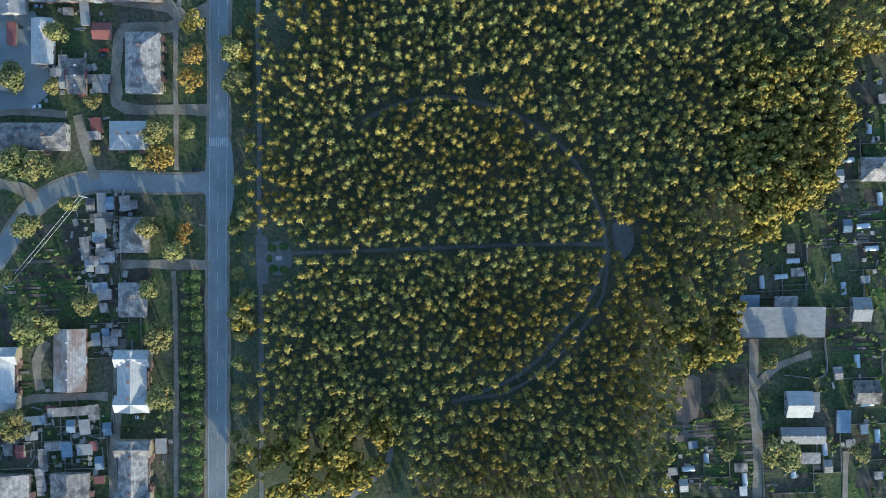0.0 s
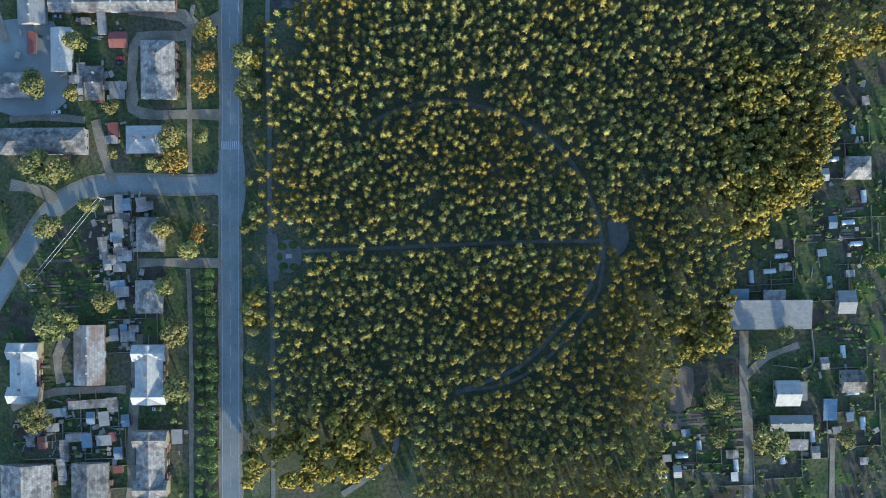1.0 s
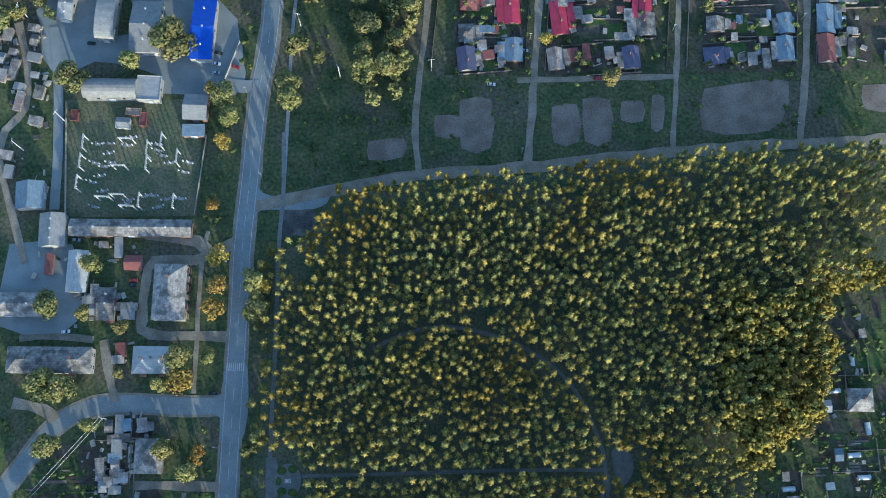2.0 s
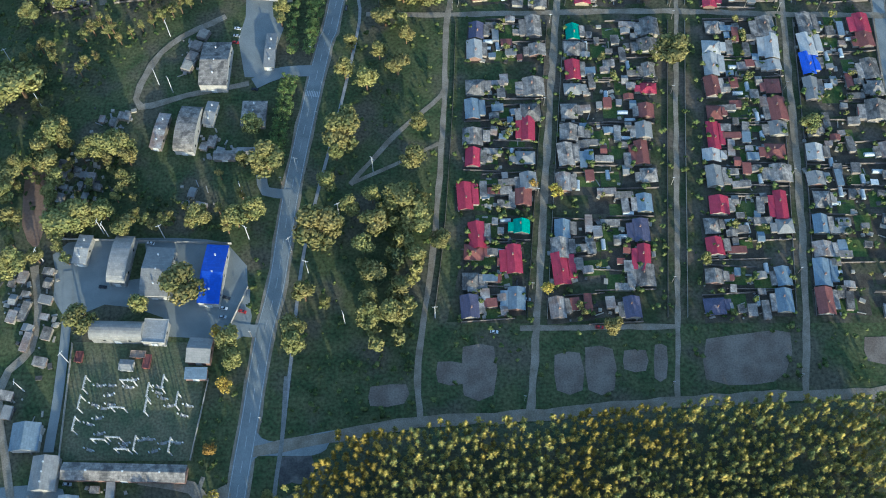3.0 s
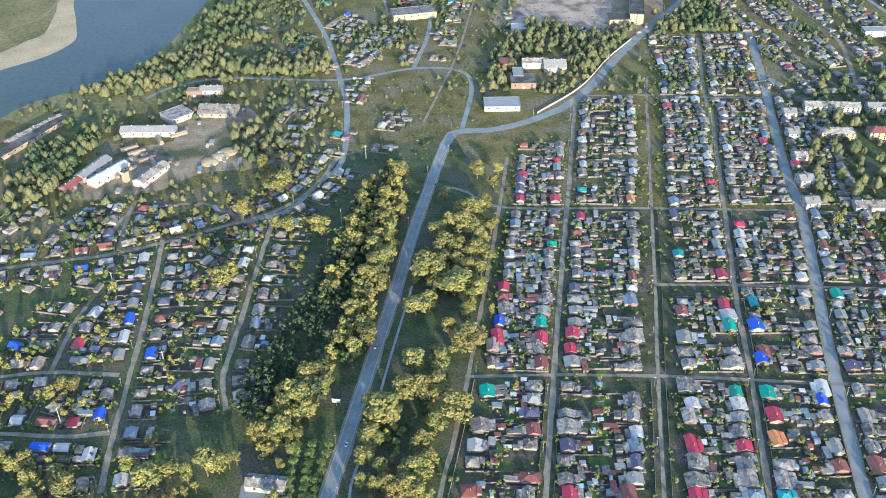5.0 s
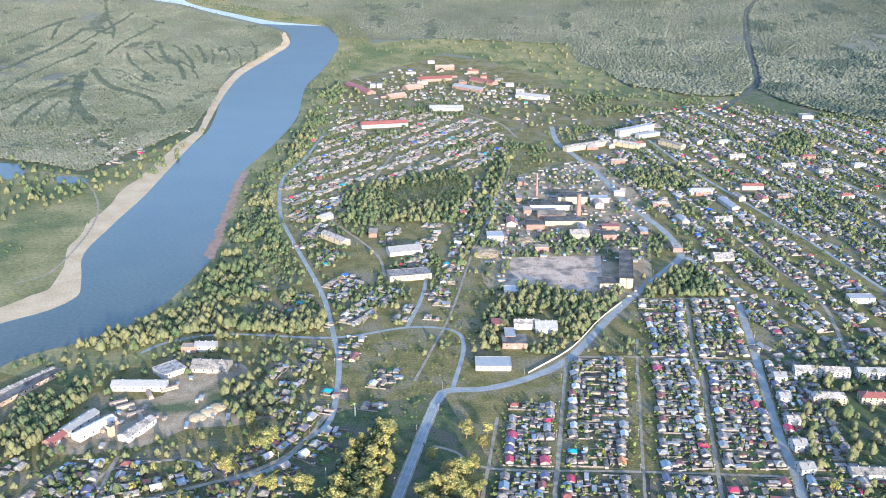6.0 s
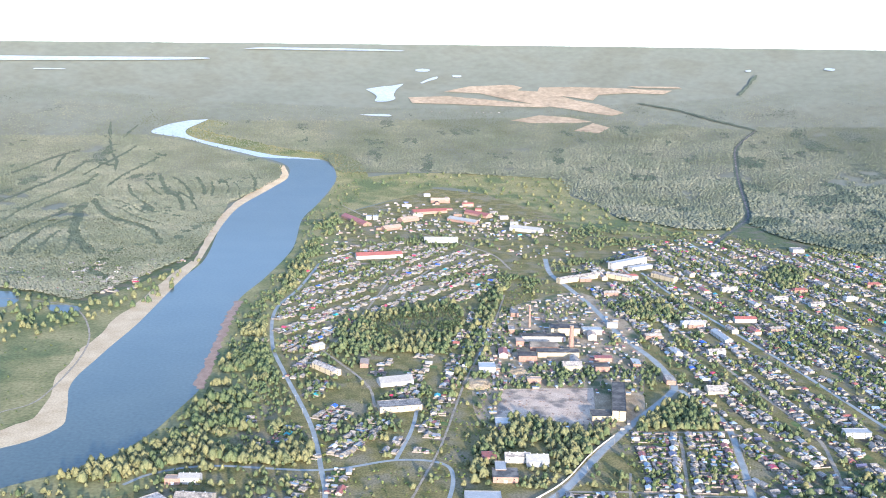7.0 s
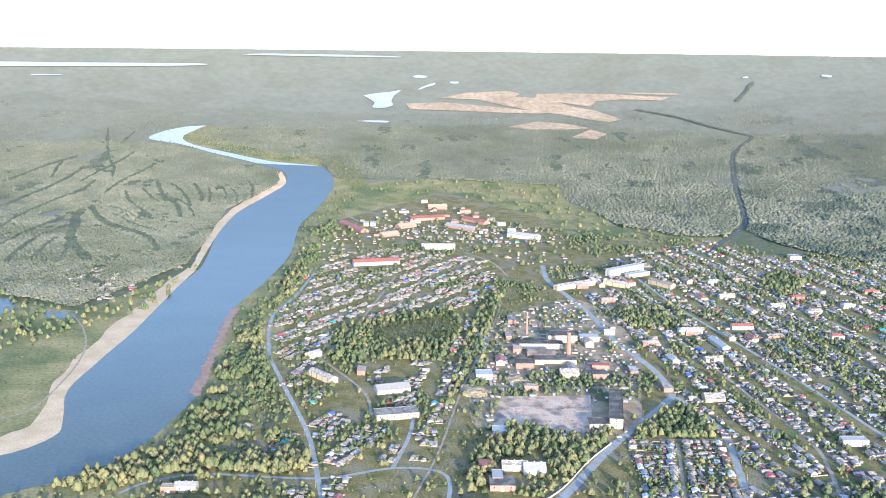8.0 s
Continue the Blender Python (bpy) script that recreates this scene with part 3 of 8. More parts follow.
AREAS['factory_ground'] = [(55, 1587), (96, 1730), (230, 1861), (291, 1744), (310, 1542), (281, 1330), (238, 1175), (68, 1164), (38, 1338)]
AREAS['village_ground'] = [(34, 368), (47, 522), (64, 755), (185, 767), (384, 759), (307, 369), (247, 202), (226, 202), (59, 203), (-3, 205)]
AREAS['bank_ground'] = [(-921, 1794), (-772, 1751), (-668, 1703), (-615, 1885), (-557, 2038), (-497, 2087), (-353, 2110), (-346, 1558), (-320, 1315), (-362, 1031), (-485, 940)]
AREAS['bank_r2'] = [(-343, 2056), (-343, 2363), (-335, 2714), (-321, 3147), (-181, 3223), (-99, 3054), (-328, 2658)]
AREAS['left_low'] = [(-955, 1905), (-772, 1751), (-668, 1703), (-615, 1885), (-557, 2038), (-554, 2212), (-508, 1826), (-577, 1680), (-634, 1570), (-663, 1505), (-710, 1415)]
AREAS['veg1'] = [(-206, 14), (-178, 13), (-171, 3), (-171, -20), (-195, -19), (-207, -8)]
AREAS['veg2'] = [(-206, -40), (-195, -40), (-196, -55), (-206, -55)]
AREAS['veg3'] = [(126, -31), (141, -32), (140, -58), (112, -57)]
AREAS['veg4'] = [(164, 19), (197, 18), (196, -3), (158, -2)]
AREAS['veg5'] = [(93, -82), (124, -68), (150, -84), (143, -110), (97, -111)]
AREAS['veg6'] = [(169, -38), (195, -42), (194, -55), (169, -54)]
AREAS['flats_e'] = [(406, 1039), (511, 1067), (497, 921), (419, 733), (337, 730), (343, 846)]
AREAS['flats_lawn'] = [(346, 993), (398, 1054), (514, 1075), (568, 1002), (448, 734), (323, 729), (332, 845)]
AREAS['park_dark'] = [(-133, 1623), (-74, 1673), (4, 1730), (21, 1652), (8, 1577), (-65, 1553), (-119, 1537)]
AREAS['far_river5'] = [(-77, 4448), (-39, 4450), (-41, 4430), (-71, 4429)]
AREAS['far_river6'] = [(1193, 4405), (1217, 4406), (1211, 4389), (1193, 4393)]
AREAS['far_river7'] = [(1516, 4352), (1549, 4336), (1538, 4315), (1507, 4336)]
AREAS['lake3'] = [(-1800, 4120), (-1702, 4157), (-1695, 4153), (-1800, 4108)]
AREAS['field5'] = [(301, 4321), (434, 4324), (623, 4299), (852, 4244), (811, 4210), (663, 4238), (544, 4228), (514, 4165), (425, 4208), (286, 4257)]
AREAS['field6'] = [(673, 4314), (882, 4284), (898, 4263), (717, 4291)]
# Hollows between the wooded ridges of the river bend, coloured dark for shade: width and line
SWALES = []
SWALES.append((11, [(-1045, 2748), (-991, 2646), (-932, 2557), (-863, 2489), (-810, 2441), (-758, 2371), (-696, 2240)]))
SWALES.append((15, [(-1054, 2695), (-1042, 2623), (-994, 2496), (-948, 2353), (-876, 2223), (-822, 2135)]))
SWALES.append((6, [(-997, 2757), (-953, 2727), (-899, 2660), (-857, 2604)]))
SWALES.append((7, [(-1018, 2953), (-967, 2837), (-915, 2755), (-858, 2681)]))
SWALES.append((6, [(-983, 3005), (-934, 2917), (-888, 2851)]))
SWALES.append((9, [(-972, 3110), (-924, 2994), (-875, 2891), (-824, 2823), (-766, 2662)]))
SWALES.append((7, [(-919, 3084), (-865, 3005), (-815, 2901), (-782, 2814)]))
SWALES.append((8, [(-843, 3084), (-797, 2980), (-764, 2871)]))
SWALES.append((6, [(-787, 3042), (-758, 2948), (-742, 2874)]))
SWALES.append((4, [(-755, 3078), (-718, 2978), (-702, 2904)]))
SWALES.append((6, [(-685, 3150), (-655, 3064), (-633, 2945)]))
SWALES.append((6, [(-1330, 3674), (-1277, 3518), (-1217, 3360)]))
SWALES.append((6, [(-1196, 3316), (-1154, 3235), (-1121, 3120)]))
SWALES.append((8, [(-1296, 2699), (-1281, 2809), (-1260, 2957), (-1248, 3103), (-1248, 3210)]))
SWALES.append((8, [(-1172, 2437), (-1189, 2570), (-1193, 2684), (-1174, 2833), (-1151, 2946), (-1153, 3055)]))
SWALES.append((8, [(-1076, 2238), (-1085, 2376), (-1085, 2506), (-1071, 2618)]))
SWALES.append((10, [(-981, 2092), (-1020, 2263), (-1032, 2418), (-1018, 2508)]))
SWALES.append((8, [(-933, 2096), (-967, 2248), (-982, 2350)]))
SWALES.append((8, [(-872, 2101), (-892, 2190), (-928, 2285)]))
SWALES.append((6, [(-1190, 3046), (-1184, 3177), (-1165, 3310), (-1148, 3435)]))
SWALES.append((6, [(-1075, 2927), (-1078, 3058), (-1061, 3171), (-1041, 3284)]))
SWALES.append((6, [(-1297, 3076), (-1322, 3175), (-1336, 3255)]))
SWALES.append((6, [(-958, 2673), (-906, 2613), (-842, 2537), (-758, 2461)]))
SWALES.append((5, [(-842, 2896), (-779, 2792), (-728, 2667)]))
SWALES.append((4, [(-719, 3053), (-680, 2961), (-655, 2849)]))
SWALES.append((5, [(-1227, 3519), (-1229, 3588), (-1225, 3671)]))
SWALES.append((6, [(-1413, 2987), (-1391, 3098), (-1362, 3227), (-1318, 3331)]))
# Cuttings through the far woods
CUTS = [[(1076, 3751), (1014, 3826), (927, 3917), (816, 4035), (693, 4113)], [(1110, 4147), (1167, 4244), (1226, 4343)]]
FENCES = [[(-196, 195), (-193, 134)], [(-124, 175), (-129, 133)], [(-213, 256), (-119, 252)], [(90, 952), (141, 1016), (181, 1096), (216, 1154)], [(-126, 197), (-119, 197), (-108, 226)], [(166, -43), (165, -60), (147, -59)]]
SPOTS = {}
SPOTS['red_metal'] = [(6, 281), (44, 325), (26, 239), (36, 243), (15, 252), (73, 364), (58, 236), (102, 238), (148, 269), (143, 248), (181, 270), (40, 574), (46, 639), (74, 573), (98, 585), (114, 523), (167, 467), (201, 465), (86, 423), (220, 618), (69, 818), (96, 775), (65, 775), (119, 744), (310, 889), (355, 746), (350, 706), (226, 660)]
SPOTS['rust'] = [(41, 281), (108, 308), (185, 307), (252, 389), (58, 452), (116, 428), (-220, 595), (-311, 687), (-160, 475), (-90, 860), (184, 614)]
SPOTS['blue_metal'] = [(215, 370), (42, 597), (265, 515), (233, 557), (284, 710), (237, 594), (-300, 659), (-244, 594), (-216, 552), (-235, 488), (-261, 458)]
SPOTS['sky_metal'] = [(7, 218), (34, 219), (76, 210), (174, 214), (176, 227), (60, 256), (105, 273), (196, 230), (146, 625), (205, 768), (-145, 593)]
SPOTS['navy_metal'] = [(103, 255), (90, 210), (-2, 213), (14, 211)]
SPOTS['green_metal'] = [(38, 262), (74, 393), (32, 521), (75, 595), (91, 704), (206, 517), (228, 517), (218, 593), (313, 634), (-153, 1012)]
SPOTS['teal_metal'] = [(218, 427), (244, 626), (194, 688), (125, 792), (-365, 708)]
SPOTS['orange_metal'] = [(224, 478), (167, 776)]
TREES = {}
TREES['verge'] = [(-25, 388, 6.1), (-30, 365, 9.3), (-61, 362, 7.6), (-48, 354, 6.3), (-41, 376, 5.0), (-58, 382, 4.7), (-38, 402, 5.1), (-58, 328, 6.5), (-61, 316, 7.0), (-64, 305, 6.3), (-68, 286, 5.6), (-18, 325, 4.8), (-20, 300, 7.3), (-72, 255, 7.9), (-64, 258, 7.9), (-55, 270, 7.1), (-43, 277, 4.7), (-30, 275, 6.2), (-22, 273, 6.2), (-41, 259, 6.1), (-47, 246, 6.0), (-19, 261, 5.5), (-6, 249, 3.9), (-18, 238, 5.4), (-42, 229, 6.0), (-31, 206, 7.3), (-43, 214, 4.4), (-43, 205, 4.1), (-28, 219, 5.3), (-77, 218, 5.9)]
TREES['verge_1'] = [(-66, 214, 3.5), (-82, 199, 5.2), (-81, 190, 6.0)]
TREES['belt_e'] = [(-15, 649, 11.8), (-22, 604, 9.0), (-12, 612, 7.1), (7, 632, 10.1), (4, 580, 6.1), (20, 563, 8.1), (27, 572, 6.0), (-20, 536, 7.4), (-2, 539, 7.9), (-4, 553, 5.4), (-24, 506, 8.9), (-5, 508, 7.1), (12, 488, 7.5), (-2, 478, 6.9), (-39, 483, 11.2), (-4, 774, 4.9), (26, 815, 6.1), (18, 598, 6.2), (27, 634, 7.3), (12, 741, 8.0), (24, 746, 8.0), (33, 757, 6.5), (2, 719, 7.8), (12, 714, 8.7), (24, 709, 7.8), (-7, 705, 6.8), (-1, 684, 8.5), (10, 684, 7.6), (21, 680, 6.7), (32, 676, 6.0)]
TREES['belt_e_1'] = [(-4, 666, 7.5), (9, 663, 6.6), (18, 661, 6.0), (29, 656, 5.9), (-11, 634, 3.5), (38, 720, 4.7), (37, 604, 2.8), (23, 625, 5.8), (41, 796, 5.4), (46, 820, 4.8)]
TREES['belt_w'] = [(-50, 814, 7.5), (-52, 790, 6.7), (-57, 768, 6.6), (-58, 745, 6.4), (-55, 724, 6.3), (-59, 704, 5.6), (-59, 684, 6.1), (-54, 668, 7.8), (-60, 658, 6.0), (-65, 643, 7.3), (-56, 643, 5.9), (-60, 581, 6.1), (-56, 567, 6.8), (-65, 552, 6.7), (-72, 569, 4.1), (-74, 603, 4.0), (-71, 595, 3.9), (-78, 560, 4.0), (-81, 675, 4.5)]
TREES['belt_w_1'] = [(-86, 642, 3.5), (-77, 694, 4.6), (-73, 714, 4.4), (-80, 768, 4.9), (-73, 753, 4.5), (-81, 740, 4.5), (-85, 724, 4.4), (-87, 629, 3.5), (-76, 784, 4.7), (-70, 796, 4.7), (-50, 709, 5.0), (-48, 694, 4.3), (-42, 745, 3.8), (-41, 762, 4.6), (-181, 637, 7.4), (-175, 648, 5.9), (-160, 784, 7.4), (-156, 793, 6.1), (-181, 829, 6.3), (-151, 721, 5.1), (-139, 718, 5.7), (-110, 713, 6.3), (-184, 742, 5.8)]
TREES['belt_s'] = [(-47, 469, 5.2), (-44, 461, 5.2), (-48, 445, 5.6), (-36, 437, 5.6), (-48, 426, 4.5), (-39, 422, 4.5), (-27, 420, 5.5), (-18, 422, 6.3), (-13, 418, 6.2), (-12, 435, 5.6), (-9, 448, 5.6), (-11, 459, 5.2), (-14, 510, 7.6), (-28, 398, 3.7), (-1, 529, 5.5), (-36, 494, 6.7), (-20, 432, 4.5), (-31, 423, 4.5)]
TREES['west'] = [(-183, 424, 7.9), (-172, 434, 7.2), (-159, 429, 5.0), (-148, 436, 8.0), (-141, 438, 5.5), (-198, 435, 5.4), (-233, 417, 6.4), (-258, 421, 4.7), (-266, 437, 6.6), (-273, 434, 5.1), (-253, 406, 4.2), (-248, 351, 9.4), (-257, 347, 6.7), (-241, 353, 6.1), (-268, 512, 5.4), (-261, 513, 4.7), (-273, 502, 4.6), (-109, 492, 6.1), (-105, 505, 6.9), (-97, 500, 6.9), (-90, 519, 7.8), (-82, 511, 6.2), (-90, 489, 5.3), (-123, 466, 6.0), (-106, 471, 6.0), (-223, 316, 7.8), (-228, 309, 6.5), (-221, 320, 5.9), (-196, 309, 6.4), (-190, 312, 7.1)]
TREES['west_1'] = [(-183, 309, 7.1), (-180, 303, 4.8), (-202, 309, 4.8), (-223, 299, 5.8), (-218, 290, 4.7), (-220, 281, 3.8), (-209, 263, 6.8), (-201, 265, 7.4), (-211, 259, 4.9), (-195, 266, 5.6), (-188, 268, 4.9), (-176, 259, 4.3), (-181, 290, 4.4), (-137, 266, 5.2), (-116, 263, 6.8), (-106, 268, 4.9), (-102, 299, 6.4), (-112, 324, 5.9), (-116, 301, 4.1), (-245, 294, 6.4), (-240, 297, 5.1), (-243, 279, 5.6), (-237, 265, 4.9), (-221, 242, 4.2), (-232, 237, 5.4), (-100, 409, 4.6)]
TREES['birch'] = [(-197, 389, 3.1), (-191, 394, 3.1), (-185, 398, 3.2), (-179, 402, 3.2), (-174, 407, 3.2), (-168, 410, 3.2), (-163, 413, 3.2), (-158, 417, 3.2), (-152, 421, 3.2), (-140, 446, 3.7), (-131, 446, 3.7), (-135, 442, 3.3), (-214, 396, 4.6), (-210, 401, 4.6), (-219, 392, 3.5), (-203, 398, 4.2), (-205, 394, 3.5), (-243, 383, 3.8), (-236, 381, 3.8), (-251, 374, 3.4), (-254, 364, 4.1), (-244, 363, 3.7), (-259, 357, 4.1), (-234, 374, 3.4), (-239, 366, 3.4), (-241, 387, 3.1), (-249, 381, 3.1), (-260, 368, 3.4), (-214, 370, 3.4), (-209, 376, 2.8)]
TREES['birch_1'] = [(-217, 365, 3.1), (-237, 340, 4.0), (-231, 334, 3.3), (-126, 473, 4.5), (-117, 476, 4.9), (-109, 463, 4.8), (-110, 455, 3.7), (-97, 453, 4.4), (-94, 468, 4.5), (-122, 481, 3.8), (-103, 484, 4.9), (-112, 503, 4.6), (-99, 463, 4.1), (-101, 440, 3.6), (-110, 436, 2.5), (-97, 486, 4.2), (-96, 514, 4.6), (-116, 463, 4.1), (-124, 489, 3.4), (-182, 284, 3.5), (-184, 279, 3.1), (-161, 261, 4.0), (-156, 263, 4.0), (-164, 264, 3.1), (-141, 261, 3.4), (-121, 259, 3.7), (-110, 273, 3.7), (-115, 280, 3.1), (-127, 271, 3.1), (-128, 293, 2.5)]
TREES['birch_2'] = [(-240, 286, 4.1), (-210, 247, 3.9), (-205, 241, 3.6), (-101, 402, 3.9), (-219, 274, 3.4), (-234, 301, 3.8), (-229, 290, 3.2), (-236, 251, 3.6), (-212, 301, 3.2), (-171, 268, 2.8), (-152, 266, 3.1), (-216, 313, 4.2), (-206, 305, 3.5), (-191, 301, 3.8)]
TREES['works'] = [(-141, 223, 7.1), (-162, 213, 4.7), (-191, 204, 5.2), (-114, 193, 5.2), (-111, 182, 4.3), (131, 372, 6.7), (205, 321, 4.5), (135, 237, 3.0), (82, 198, 3.8)]
TREES['autumn'] = [(46, 286, 2.8), (58, 281, 4.1), (50, 221, 3.8), (-119, 137, 3.6), (-115, 170, 4.0), (-121, 198, 2.9), (-132, 51, 4.3), (-118, 85, 3.6), (-123, 18, 3.1), (-124, 14, 2.6), (-115, 96, 3.8), (-116, 111, 3.6)]
TREES['town'] = [(-196, 88, 6.6), (-176, 108, 5.1), (-179, 84, 3.8), (-161, 77, 3.1), (-186, 48, 5.1), (-196, 50, 5.1), (-132, 62, 6.1), (-142, 49, 3.8), (-161, 55, 2.8), (-174, 31, 3.8), (-192, 22, 6.1), (-139, 19, 4.6), (-135, 19, 3.6), (-127, 8, 4.6), (-168, -14, 4.3), (-139, -9, 4.3), (-135, -30, 6.4), (-135, -57, 5.1), (-192, -24, 6.1), (-185, -23, 3.8), (-202, -67, 4.6), (-119, 62, 2.6), (-97, 97, 4.6), (-96, 83, 5.1), (-202, -1, 4.1)]
TREES['park_west'] = [(-98, 96, 3.1), (-96, 90, 3.6), (-100, 82, 2.6), (-94, 85, 3.1), (-92, 65, 2.3), (-91, 56, 2.3), (-98, 39, 2.0), (-100, 17, 3.3), (-96, 18, 2.6), (-99, -3, 2.0), (-96, 28, 2.6), (-94, 23, 2.8), (-98, -20, 3.1), (-94, -24, 2.3), (-102, -21, 2.3), (-98, -30, 2.6), (-100, -43, 2.6), (-95, -56, 2.6), (-100, -63, 3.1), (-103, -76, 2.6), (-98, -84, 3.1), (-104, -91, 2.6), (-97, -97, 3.1), (-93, 105, 2.6), (-89, 113, 2.8), (-96, 75, 2.0), (-93, 46, 2.0), (-98, 8, 2.0), (-95, -12, 2.0), (-102, -56, 2.3), (-96, -46, 2.3), (-95, -74, 2.3)]
TREES['dacha'] = [(138, -52, 3.8), (142, -93, 5.1), (118, -91, 3.6), (178, -94, 3.8), (122, -77, 3.6), (116, -72, 4.6), (162, 21, 3.8), (141, 9, 3.8), (194, -11, 3.6), (152, -43, 2.6)]
TREES['lime'] = [(-124, -3, 2.0), (-124, -9, 2.0), (-124, -15, 2.0), (-125, -21, 2.0), (-125, -27, 2.0), (-125, -33, 2.0), (-125, -39, 2.0), (-126, -46, 2.0), (-126, -52, 2.0), (-126, -58, 2.0), (-126, -64, 2.0), (-126, -70, 2.0), (-127, -76, 2.0), (-127, -82, 2.0), (-127, -88, 2.0), (-127, -94, 2.0), (-128, -101, 2.0), (-128, -107, 2.0), (-128, -113, 2.0), (-128, -119, 2.0), (-129, -125, 2.0), (-129, -131, 2.0), (-119, -3, 2.6), (-119, -9, 2.6), (-119, -15, 2.6), (-119, -21, 2.6), (-119, -27, 2.6), (-120, -33, 2.6), (-120, -40, 2.6), (-120, -46, 2.6)]
TREES['lime_1'] = [(-120, -52, 2.6), (-121, -58, 2.6), (-121, -64, 2.6), (-121, -70, 2.6), (-121, -76, 2.6), (-122, -82, 2.6), (-122, -89, 2.6), (-122, -95, 2.6), (-122, -101, 2.6), (-122, -107, 2.6), (-123, -113, 2.6), (-123, -119, 2.6), (-123, -125, 2.6), (-123, -131, 2.6)]
TREES['lime_n'] = [(-96, 360, 2.7), (-97, 355, 2.6), (-97, 350, 2.6), (-98, 345, 2.6), (-98, 341, 2.6), (-99, 336, 2.6), (-99, 331, 2.6), (-100, 326, 2.6), (-100, 322, 2.6), (-100, 317, 2.6), (-101, 313, 2.6), (-101, 308, 2.5), (-102, 304, 2.5), (-91, 360, 2.7), (-92, 355, 2.6), (-92, 350, 2.6), (-93, 345, 2.6), (-93, 341, 2.6), (-94, 336, 2.6), (-94, 331, 2.6), (-95, 326, 2.6), (-95, 322, 2.6), (-95, 317, 2.6), (-96, 313, 2.6), (-96, 308, 2.5), (-97, 304, 2.5)]
TREES['lime_o'] = [(-94, 461, 3.4), (-94, 453, 3.4), (-94, 445, 3.4), (-94, 438, 3.3), (-94, 430, 3.3), (-93, 423, 3.3), (-93, 416, 3.3), (-93, 408, 3.2), (-94, 401, 3.2), (-94, 394, 3.2), (-93, 388, 3.2), (-93, 381, 3.1), (-84, 461, 3.4), (-84, 453, 3.4), (-84, 445, 3.4), (-84, 438, 3.3), (-84, 430, 3.3), (-84, 423, 3.3), (-84, 416, 3.2), (-83, 408, 3.2), (-83, 401, 3.2), (-83, 394, 3.2), (-83, 388, 3.2), (-83, 381, 3.1), (-73, 461, 3.4), (-73, 453, 3.4), (-75, 445, 3.3), (-75, 438, 3.3), (-77, 430, 3.3), (-77, 423, 3.3)]
TREES['lime_o_1'] = [(-79, 416, 3.2), (-79, 408, 3.2), (-80, 401, 3.2), (-81, 394, 3.2), (-82, 388, 3.2), (-83, 381, 3.1)]
# SHEDS, poles and parked cars
PLACES = {}
PLACES['garages'] = [(-166.0, 30.5), (-160.9, 30.5), (-157.3, 30.9), (-150.1, 30.6), (-146.5, 30.0), (-161.1, 24.6), (-161.8, 20.8), (-161.4, 16.7), (-162.1, 12.6), (-161.7, 8.4), (-163.9, 4.7), (-162.0, 1.0), (-163.1, -7.5), (-161.4, -10.6), (-161.9, -16.5), (-166.2, -7.3), (-165.8, -30.8), (-161.3, -28.1), (-156.4, -28.3), (-159.4, -31.8), (-169.3, 10.8), (-167.6, 3.0), (-164.0, 15.7), (-159.2, 6.5)]
PLACES['yards'] = [(-183.7, -63.3), (-178.8, -69.9), (-172.4, -70.4), (-187.5, -62.1), (-168.3, -63.9), (-174.7, -63.1), (-195.4, -66.7), (-197.0, -73.6), (-202.4, -80.6), (-207.7, -79.4), (-185.6, -78.6), (-181.0, -80.4), (-172.8, -80.7), (-168.9, -79.3), (-192.0, -84.8), (-193.4, -93.8), (-166.4, -87.1), (-138.1, -80.4), (-166.9, -94.8), (-193.6, -98.9), (-206.5, -74.0), (-162.2, -71.8)]
PLACES['north'] = [(-176.0, 93.9), (-176.2, 86.9), (-170.4, 90.1), (-160.0, 87.6), (-159.4, 83.7), (-162.1, 66.6), (-163.3, 62.0), (-179.1, 91.4), (-167.9, 82.8), (-173.0, 119.0), (-165.3, 117.4), (-199.0, 109.7)]
PLACES['dachas'] = [(152.9, -7.1), (154.5, -12.3), (147.2, -14.1), (172.2, -6.3), (175.8, -20.6), (185.2, -16.8), (189.9, 52.5), (196.0, 65.1), (179.5, 38.0), (175.1, 30.7), (193.8, 19.7), (171.2, -59.0), (180.7, -53.9), (103.7, -89.1), (110.1, -96.3), (94.3, -100.8), (101.5, -100.3), (125.4, -100.2), (127.3, -105.9), (126.0, -111.0), (149.5, -103.2), (165.0, -101.2), (164.3, -93.4), (182.1, -84.9), (188.6, -88.4), (175.7, -91.0), (184.3, -73.6), (188.0, -106.2), (91.1, -109.7), (98.9, -107.4), (138.4, -16.3), (151.8, -1.4), (189.1, -2.8), (177.9, 7.9), (185.6, 7.6)]
